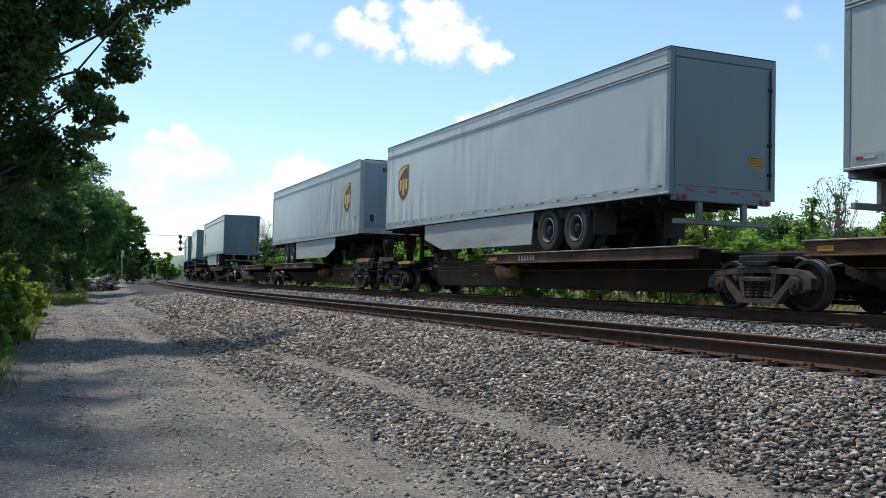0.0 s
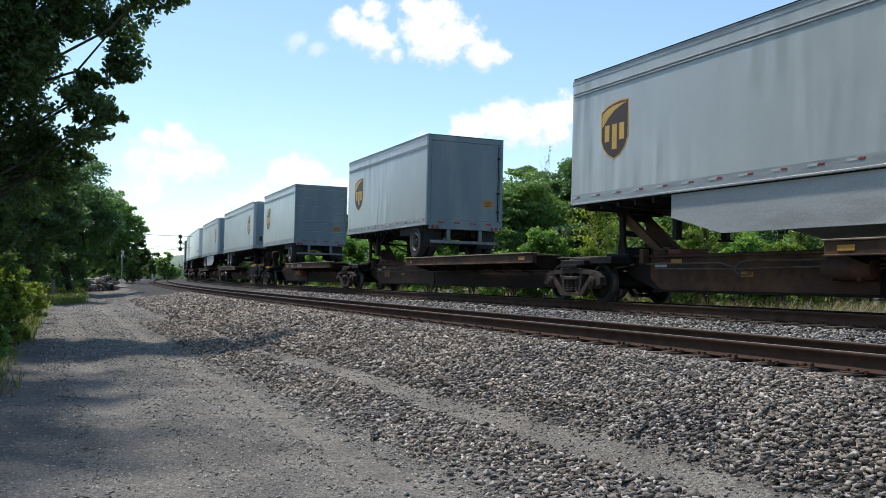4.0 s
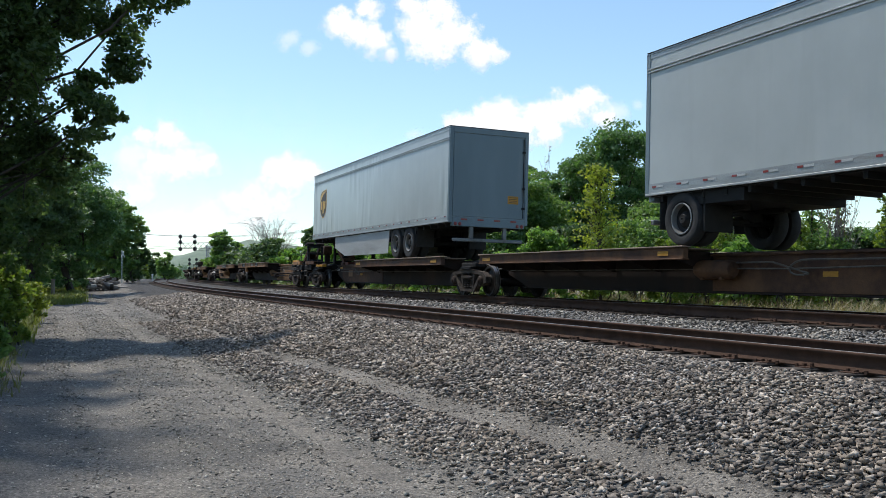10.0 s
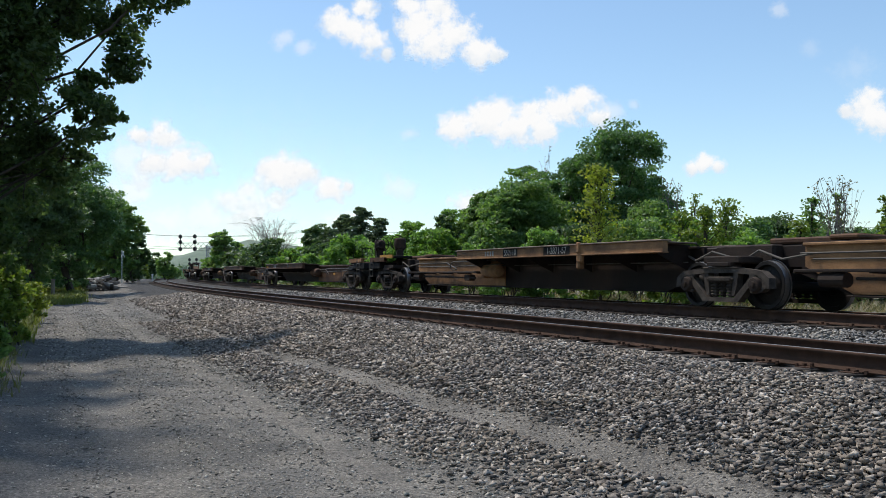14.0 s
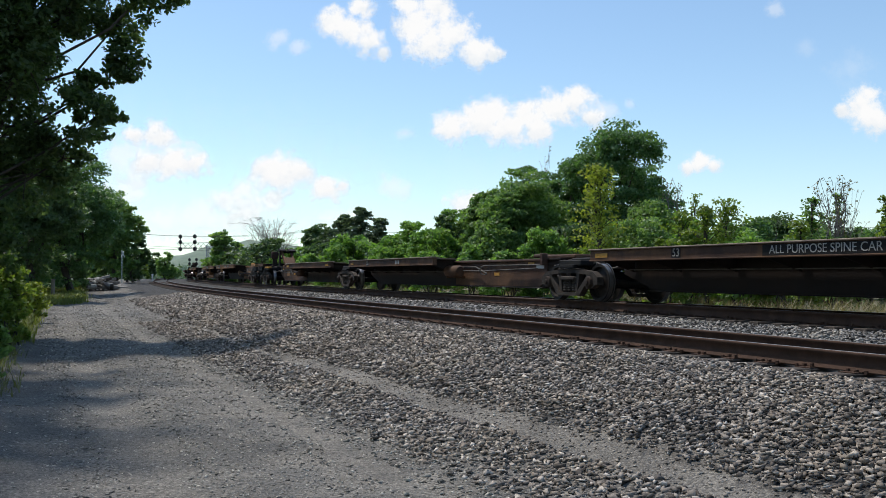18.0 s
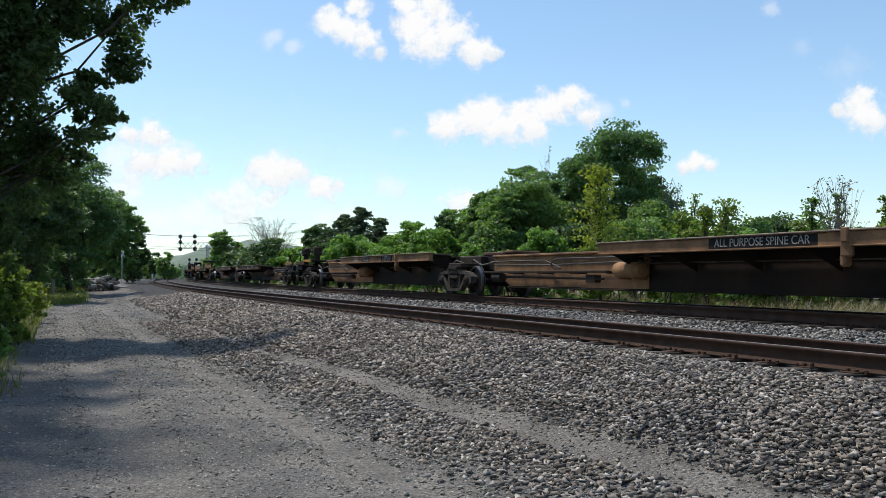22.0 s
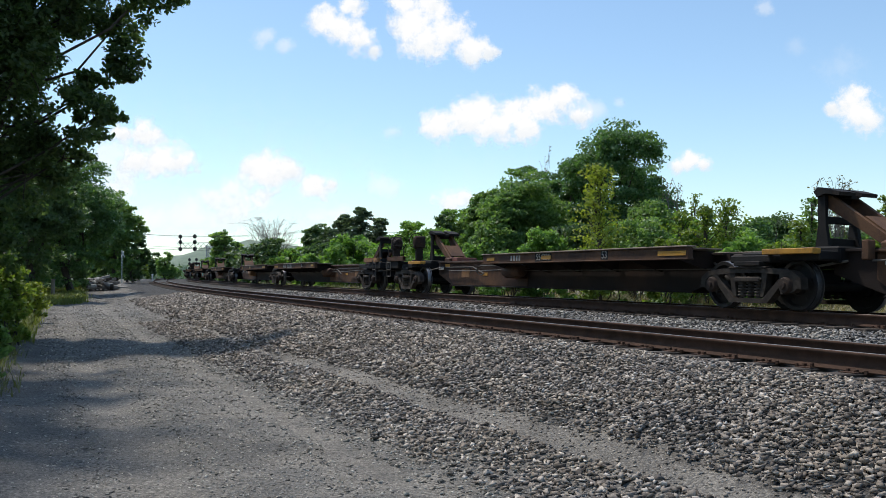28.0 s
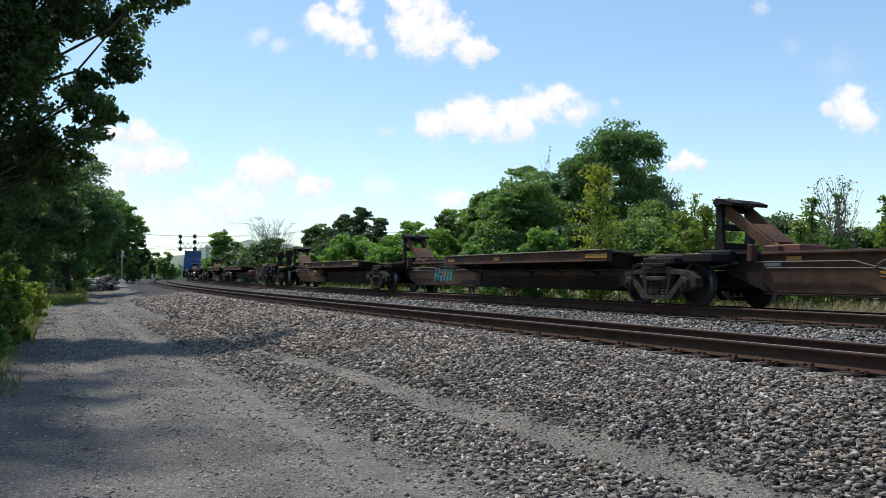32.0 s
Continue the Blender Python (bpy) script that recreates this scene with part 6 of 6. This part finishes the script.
def blades(name, zones, mat, label, seed):
    """Grass and weeds: bent narrow blades. zones: s0, s1, w0, w1, number, least and greatest height, width."""
    rg = np.random.RandomState(seed)
    VV, n_all = [], 0
    for s0, s1, w0, w1, n, h0, h1, wd in zones:
        clump = rg.uniform(0, 1, (max(n // 14, 1), 2))
        pick = rg.randint(0, len(clump), n)
        s = s0 + (s1 - s0) * clump[pick, 0] + rg.normal(size=n) * .16
        w = w0 + (w1 - w0) * clump[pick, 1] + rg.normal(size=n) * .14
        x, y = plan(s, w)
        z = lie(s, w) - .02
        h = rg.uniform(h0, h1, n)
        a = rg.uniform(0, 6.28, n)
        ln = rg.uniform(.1, 1.5, n) * h
        dx, dy = np.cos(a), np.sin(a)
        wx, wy = -dy * wd, dx * wd
        P = [np.stack([x + wx, y + wy, z], -1), np.stack([x - wx, y - wy, z], -1), np.stack([x - wx * .7 + dx * ln * .4, y - wy * .7 + dy * ln * .4, z + h * .62], -1),
             np.stack([x + wx * .7 + dx * ln * .4, y + wy * .7 + dy * ln * .4, z + h * .62], -1), np.stack([x + dx * ln + wx * .1, y + dy * ln + wy * .1, z + h * .95], -1), np.stack([x + dx * ln - wx * .1, y + dy * ln - wy * .1, z + h * .95], -1)]
        VV.append(np.stack(P, 1).reshape(-1, 3))
        n_all += n
    q = np.array([(0, 1, 2, 3), (3, 2, 5, 4)])
    F = (np.arange(n_all)[:, None, None] * 6 + q[None]).reshape(-1, 4)
    return tagged(new(name, big_mesh(name, np.concatenate(VV), F, mat)), label, "grass", kind="stuff")


blades("verge_grass", [(12, 60, -15.5, -12.7, 15000, .08, .34, .009), (52, 80, -22, -11.5, 6000, .1, .4, .02)], M_GRASS, "green grass on the road verge", 21)
blades("verge_grass", [(21, 50, -15.8, -12.5, 12000, .16, .50, .010), (48, 64, -15, -10.7, 7000, .15, .45, .014), (13, 19, -14.5, -12.8, 1600, .08, .3, .006)], M_VERGE, "tall sunlit yellow-green grass on the road verge", 24)
blades("trackside_weeds", [(6, 45, 4.2, 7.5, 2500, .08, .30, .012), (45, 100, 4, 10, 5000, .2, .8, .025), (6, 50, 7, 14, 7000, .15, .55, .02)], M_GRASS, "green weeds beside the far track", 22)
blades("dry_stalks", [(4, 45, 3.0, 7.0, 36000, .10, .50, .009), (4, 45, 6.5, 10.5, 13000, .2, .75, .011), (45, 90, 3.5, 8, 2500, .2, .7, .02)], M_STRAW, "dry straw-coloured stalks beside the far track", 23)


def low_weeds():
    rg = np.random.RandomState(44)
    n = 150
    s, w = 6 + 60 * rg.uniform(0, 1, n) ** 1.4, rg.uniform(3.7, 7.8, n)
    x, y = plan(s, w)
    r = rg.uniform(.10, .34, n)
    v, f = leaf_cloud(np.stack([x, y, lie(s, w) + r * .4], -1), r, 34, .075, rg, .8)
    tagged(new("low_weeds", big_mesh("low_weeds", v, f, M_LEAF)), "low leafy weeds beside the far track", "weeds", kind="stuff")
    n = 90
    s, w = 12 + 46 * rg.uniform(0, 1, n), -13.0 - 2.6 * rg.uniform(0, 1, n) ** 1.2
    x, y = plan(s, w)
    r = rg.uniform(.12, .34, n)
    v, f = leaf_cloud(np.stack([x, y, lie(s, w) + r * .5], -1), r, 40, .07, rg, .9)
    tagged(new("low_weeds", big_mesh("low_weeds", v, f, M_LEAF_LIGHT)), "bright leafy weeds on the road verge", "weeds", kind="stuff")


low_weeds()


# ---- far ridge ----
def ridge(name, x0, x1, dist, h0, amp, mat, seed, label, size, n=800):
    rg = np.random.RandomState(seed)
    x = rg.uniform(x0, x1, n)
    y = dist + rg.uniform(0, 60, n)
    t = (x - x0) / (x1 - x0)
    top = h0 + amp * np.sin(t * 3.1) + 2.0 * np.sin(t * 17 + seed) + 1.2 * np.sin(t * 41)
    z = top * rg.uniform(0.15, 1, n) ** .6
    v, f = leaf_cloud(np.stack([x, y, z], -1), np.full(n, size * 2.6), 22, size, rg, .8)
    tagged(new(name, big_mesh(name, v, f, mat)), label, "woods", kind="stuff")


def hill():
    gx, gy = np.meshgrid(np.linspace(-260, -40, 45), np.linspace(520, 760, 25), indexing="ij")
    t = np.clip(1 - ((gx + 128) / 95) ** 2, 0, 1) * np.clip(1 - ((gy - 640) / 120) ** 2, 0, 1) ** .5
    z = -6 + 40 * t + 1.6 * bumps(gx, gy, .12, 9) * (t > 0.02) + 1.0 * bumps(gx, gy, .35, 10) * (t > 0.02)
    i = (np.arange(44)[:, None] * 25 + np.arange(24)[None]).ravel()
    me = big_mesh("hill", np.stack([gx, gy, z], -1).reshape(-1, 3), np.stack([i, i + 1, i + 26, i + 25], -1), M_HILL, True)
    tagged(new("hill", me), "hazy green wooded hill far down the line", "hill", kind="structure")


hill()
# the first ridge looks hazy through its leaf colour alone
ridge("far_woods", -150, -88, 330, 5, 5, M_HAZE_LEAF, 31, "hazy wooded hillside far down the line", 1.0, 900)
ridge("far_woods", -60, 330, 300, 6, 3, M_LEAF_DARK, 32, "distant green woods behind the scrub", 1.6)
ridge("far_woods", -330, -150, 380, 10, 6, M_LEAF_DARK, 33, "distant green woods behind the trees", 1.8)


# ---- signals, signs, posts and wires ----
def signal_bridge(x, y, z, k_size, arm, heads, drop):
    th = thing("railway_signal", Matrix.Translation((x, y, 0)), "steel cantilever with black railway signal heads over the track", "railway signal", "signals down the line")
    g = Kit()
    zb = float(ground_z(*along(x, y)))
    for dx in (-.5, .5):
        for dy in (-.5, .5):
            g.rod((dx, dy, zb - .2), (dx, dy, z + .4), .09)
    for i in range(8):
        a, b = zb + (z - zb) * i / 8, zb + (z - zb) * (i + 1) / 8
        g.rod((-.5, -.5, a), (.5, -.5, b), .05)
        g.rod((.5, .5, a), (-.5, .5, b), .05)
    part("mast", g, M_GALV, th, "grey lattice mast")
    g = Kit()
    for dy in (-.45, .45):
        for dz in (-.1, .75):
            g.rod((.5, dy, z + dz), (-arm, dy, z + dz), .035)
    n = 7
    for i in range(n):
        xa, xb = .5 - (arm + .5) * i / n, .5 - (arm + .5) * (i + 1) / n
        g.rod((xa, -.45, z - .1), (xb, -.45, z + .75), .035)
        g.rod((xa, .45, z + .75), (xb, .45, z - .1), .035)
    g.box(-arm, .5, -.45, .45, z - .12, z - .08)
    part("truss", g, M_GALV, th, "grey truss arm with a walkway")
    for hx in heads:
        h = Kit()
        h.rod((hx, -.55, z - drop), (hx, -.55, z + 2.0), .05)
        part("signal_post", h, M_SIGNAL, th)
        for hz in (z + 1.75, z + .85, z - .25):
            h = Kit()
            h.slab([(hx + .31 * math.cos(a * math.pi / 8), hz + .34 * math.sin(a * math.pi / 8)) for a in range(16)], -.72, -.66)
            h.lathe([(.16, 0), (.17, -.25), (.15, -.25)], 12, Matrix.Translation((hx, -.72, hz)))
            h.box(hx - .2, hx + .2, -.66, -.40, hz - .25, hz + .25, .03)
            part("signal_head", h, M_SIGNAL, th, "round black signal head")
    return th


signal_bridge(-37.2, 147, 8.25, 1, 5.2, (-4.6, -2.3), .6)
signal_bridge(-52.5, 210, 6.6, 1, 5.6, (-5.2, -3.6), .4)


def crossbuck(x, y):
    s, w = along(x, y)
    th = thing("crossing_sign", Matrix.Translation((x, y, float(ground_z(s, w)))), "white crossbuck sign on a grey post at the crossing", "road sign")
    part("post", Kit().rod((0, 0, -.1), (0, 0, 3.1), .05), M_GALV, th)
    for a in (45, -45):
        part("blade", Kit().box(-.40, .40, -.02, .02, -.07, .07, .01, Matrix.Rotation(radians(84), 4, "Z") @ Matrix.Translation((0, -.07 - (a > 0) * .05, 2.75)) @ Matrix.Rotation(radians(a), 4, "Y")), M_TAPE, th, "white sign blade")


crossbuck(-30.2, 86.5)


def marker_post(x, y, h, mat, label, r=.07):
    s, w = along(x, y)
    th = thing("post", Matrix.Translation((x, y, float(ground_z(s, w)))), label, "post")
    k = Kit().rod((0, 0, -.2), (0, 0, h), r, r * .92, 10)
    part("shaft", k, mat, th)
    part("cap", Kit().rod((0, 0, h), (0, 0, h + .06), r * 1.3, r * 1.1, 10), mat, th)


marker_post(-21.4, 50.5, 1.05, M_DEADWOOD, "short weathered grey post in the grass", .10)
marker_post(-39.5, 125.0, .9, M_REFL, "small white marker post by the track", .12)
marker_post(-41.0, 122.0, .6, M_REFL, "small white marker post by the track", .16)


M_CONCRETE = surface("broken_concrete", (0.26, 0.25, 0.235), (0.38, 0.37, 0.35), 3, 0.9, 0, 0.3, 30)


def rubble():
    s, w = along(-23.0, 61.5)
    z = float(ground_z(s, w))
    th = thing("rubble_heap", Matrix.Translation((-23.0, 61.5, z)), "heap of old ties, boards and broken stone beside the road", "rubble heap")
    rg = random.Random(5)
    for i in range(46):
        a, q = rg.uniform(0, 6.28), rg.uniform(0, 1) ** .6
        zz = (1 - q) * .95
        m = Matrix.Translation((math.cos(a) * q * 1.15, math.sin(a) * q * 1.6, zz * .75 + .05)) @ Euler((rg.uniform(-.4, .4), rg.uniform(-.4, .4), rg.uniform(0, 3))).to_matrix().to_4x4()
        if i % 2:
            part("board", Kit().box(-rg.uniform(.4, 1.1), rg.uniform(.4, 1.1), -.11, .11, -.08, .08, .01, m), M_DEADWOOD if i % 8 != 1 else M_TIE, th)
        else:
            part("boulder", Kit().box(-rg.uniform(.15, .35), rg.uniform(.15, .35), -.2, .2, -.13, .13, .06, m), M_CONCRETE, th)


rubble()


def power_line():
    poles = [(58.0, 95.0), (19.5, 96.0), (-12.4, 97.0), (-34.0, 99.0), (-75.0, 103.0)]
    tops = []
    for x, y in poles:
        z = float(ground_z(*along(x, y)))
        th = thing("utility_pole", Matrix.Translation((x, y, z)), "wooden utility pole behind the trees", "utility pole", "poles of the power line")
        part("pole", Kit().rod((0, 0, -.3), (0, 0, 8.0 - z), .15, .11, 10), M_BARK, th)
        part("crossarm", Kit().box(-.06, .06, -1.1, 1.1, 7.5 - z, 7.62 - z, .01), M_BARK, th)
        tops.append(Vector((x, y, 7.7)))
    for dy, dz in ((-1.0, 0), (1.0, .05), (0, -1.2), (.1, -1.45)):
        k = Kit()
        for a, b in zip(tops, tops[1:]):
            n = 12
            pts = []
            for i in range(n + 1):
                t = i / n
                pts.append(a.lerp(b, t) + Vector((0, dy, dz - 4 * t * (1 - t) * .55)))
            k.pipe(pts, .013, 5)
        tagged(new("overhead_wire", k.mesh("overhead_wire", M_CABLE)), "thin black overhead wire strung between poles", "wire", "wires of the power line")


power_line()


# ---- clouds: flat sheets of sky far behind everything, drifting ----
CLOUDS = [  # place, puffs (across, up, radius), density, drift
    (-47, 746, [(0, 0, 75), (43, -59, 77), (108, -34, 70), (169, -83, 61), (220, -94, 35), (-21, 56, 49), (60, 48, 54)], 1.00, 1.3),
    (-260, 758, [(0, 0, 54), (48, -27, 65), (100, -66, 54), (141, -93, 29), (81, 32, 42)], 1.00, 2.6),
    (-397, 711, [(0, 0, 42), (55, -27, 32)], 0.42, 3.9),
    (97, 445, [(0, 0, 65), (81, 22, 70), (126, 50, 58), (210, 37, 70), (298, 55, 68), (345, 68, 68), (393, 25, 39), (161, -2, 68), (241, -3, 58)], 1.00, 3.6),
    (532, 489, [(0, 0, 42)], 0.44, 3.6),
    (-754, 438, [(0, 0, 58), (-55, -3, 39)], 1.00, 3.6),
    (-706, 360, [(0, 0, 77), (51, -7, 62), (-61, 1, 58)], 1.00, 3.6),
    (-858, 375, [(0, 0, 77), (48, -39, 70)], 0.61, 3.6),
    (-410, 325, [(0, 0, 81), (55, 3, 51), (-45, 13, 39)], 1.00, 3.3),
    (-272, 281, [(0, 0, 55), (42, 3, 27)], 0.99, 3.3),
    (-503, 245, [(0, 0, 85), (-64, 4, 58), (64, 6, 46)], 0.83, 3.3),
    (-848, 278, [(0, 0, 70), (-56, -14, 58)], 0.66, 3.3),
    (-639, 202, [(0, 0, 77), (-104, -15, 70), (88, -11, 58)], 0.61, 3.3),
    (109, 235, [(0, 0, 49), (48, 9, 32)], 0.88, 3.3),
    (-86, 283, [(0, 0, 49), (35, -13, 35)], 0.44, 3.3),
    (801, 347, [(0, 0, 42), (41, -13, 29), (-36, -16, 29)], 1.00, 3.0),
    (-40, 440, [(0, 0, 29)], 0.44, 3.6),
    (1286, 513, [(0, 0, 70), (32, -46, 65), (-60, -16, 32)], 1.00, 3.0),
    (1036, 796, [(0, 0, 34)], 0.34, 3.0),
    (605, 521, [(0, 0, 19)], 0.30, 3.0),
    (-206, 203, [(0, 0, 49), (-72, -12, 42)], 0.55, 3.3),
    (1130, 684, [(0, 0, 42), (135, -60, 81)], 0.16, 3.0),
    # wide faint sheets that paint haze above the horizon
    (-797, 287, [(0, 0, 369), (321, -36, 369)], 0.10, 3.0),
    (-172, 248, [(0, 0, 242), (353, 28, 210)], 0.07, 3.0),
]
CLOUD_OBS = []


def cloud(i, x, z, puffs, dense, pace):
    m, n, l, p = mat_nodes("cloud")
    n.remove(p)
    co = n.new("ShaderNodeTexCoord").outputs["Object"]
    far = n.new("ShaderNodeVectorMath")
    far.inputs[1].default_value = (i * 311.0, i * 57.0, 0)
    l.new(co, far.inputs[0])

    def math_node(op, a, b):
        q = n.new("ShaderNodeMath")
        q.operation = op
        for k, v in enumerate((a, b)):
            if isinstance(v, (int, float)):
                q.inputs[k].default_value = v
            else:
                l.new(v, q.inputs[k])
        return q.outputs[0]

    def body(shift):
        """How deep a point lies in the puffs, frayed at two scales."""
        flat = n.new("ShaderNodeVectorMath")
        flat.operation = "MULTIPLY_ADD"
        flat.inputs[1].default_value, flat.inputs[2].default_value = (1, 1, 1.25), (0, 0, shift * 1.25)
        l.new(co, flat.inputs[0])
        best = None
        for px, pz, r in puffs:
            d = n.new("ShaderNodeVectorMath")
            d.operation = "DISTANCE"
            d.inputs[1].default_value = (px, 0, pz * 1.25)
            l.new(flat.outputs[0], d.inputs[0])
            f = math_node("SUBTRACT", 1.0, math_node("DIVIDE", d.outputs["Value"], float(r)))
            if best is not None:
                q = n.new("ShaderNodeMath")
                q.operation = "SMOOTH_MAX"
                q.inputs[2].default_value = .30
                l.new(best, q.inputs[0])
                l.new(f, q.inputs[1])
                f = q.outputs[0]
            best = f
        return best
    fray = math_node("MULTIPLY_ADD", noise_tex(n, l, far.outputs[0], .020, 9, .64), 2.2)
    fray.node.inputs[2].default_value = -1.02
    deep = math_node("ADD", body(0), fray)
    al = n.new("ShaderNodeMapRange")
    al.interpolation_type = "SMOOTHSTEP"
    al.inputs[1].default_value, al.inputs[2].default_value = -.12, .68 if dense > .85 else .85 if dense > .3 else 1.3
    l.new(deep, al.inputs[0])
    under = n.new("ShaderNodeMapRange")
    under.inputs[1].default_value, under.inputs[2].default_value = -.5, .5
    l.new(math_node("ADD", body(-.45 * max(r for _, _, r in puffs)), fray), under.inputs[0])
    # self-lit sheet; the shaded underside is painted bluish grey into its glow
    em = n.new("ShaderNodeEmission")
    l.new(ramp(n, l, under.outputs[0], [(0.0, (0.80, 0.86, 0.92)), (1.0, (1.0, 1.0, 1.0))]), em.inputs[0])
    em.inputs[1].default_value = CLOUD_GLOW
    tr = n.new("ShaderNodeBsdfTransparent")
    sh = n.new("ShaderNodeMixShader")
    l.new(math_node("MULTIPLY", al.outputs[0], dense), sh.inputs[0])
    l.new(tr.outputs[0], sh.inputs[1])
    l.new(em.outputs[0], sh.inputs[2])
    l.new(sh.outputs[0], n["Material Output"].inputs[0])
    xs = [px + q * r for px, pz, r in puffs for q in (-2.2, 2.2)]
    zs = [pz + q * r for px, pz, r in puffs for q in (-1.8, 1.8)]
    v = np.array([(min(xs), 0, min(zs)), (max(xs), 0, min(zs)), (max(xs), 0, max(zs)), (min(xs), 0, max(zs))])
    ob = new("cloud", big_mesh("cloud", v, np.array([(0, 1, 2, 3)]), m))
    ob.location = (x, 2600 + i * 4, z)
    tagged(ob, "soft white fair-weather cloud drifting in the sky", "cloud", "clouds", "structure")
    CLOUD_OBS.append((ob, x, 2600 + i * 4, z, pace))


CLOUD_GLOW = 0.93
for i, row in enumerate(CLOUDS):
    cloud(i, *row)

# ---- what moves ----
def motions():
    times = [float(t) for t in range(33)]
    for ob, u, half, lift in MOVING:
        walk(ob, [(t, ride(u, half, t, lift)) for t in times])
    for ob, u, half, lift, spin in MOVING_TURNED:
        walk(ob, [(t, ride(u, half, t, lift) @ pose(0, 0, 0, 0, 0, spin)) for t in times])
    # wheels roll while they pass before the camera
    r = 0.4225
    for w, x, u in WHEELSETS:
        ts = [k / FPS for k in range(0, 32 * FPS + 1) if -1 < u - run(k / FPS) < 42]
        if not ts:
            rows = [(0.0, pose(x, 0, r)), (32.0, pose(x, 0, r))]
        else:
            rows = [(t, pose(x, 0, r, 0, math.degrees((run(t) - run(ts[0])) / r), 0)) for t in ts]
            if ts[0] > 0:
                rows.insert(0, (0.0, rows[0][1]))
            if ts[-1] < 32:
                rows.append((32.0, rows[-1][1]))
        walk(w, rows)
    for ob, x, y, z, pace in CLOUD_OBS:
        walk(ob, [(t, Matrix.Translation((x - pace * t, y, z + .45 * t))) for t in (0.0, 16.0, 32.0)])


motions()
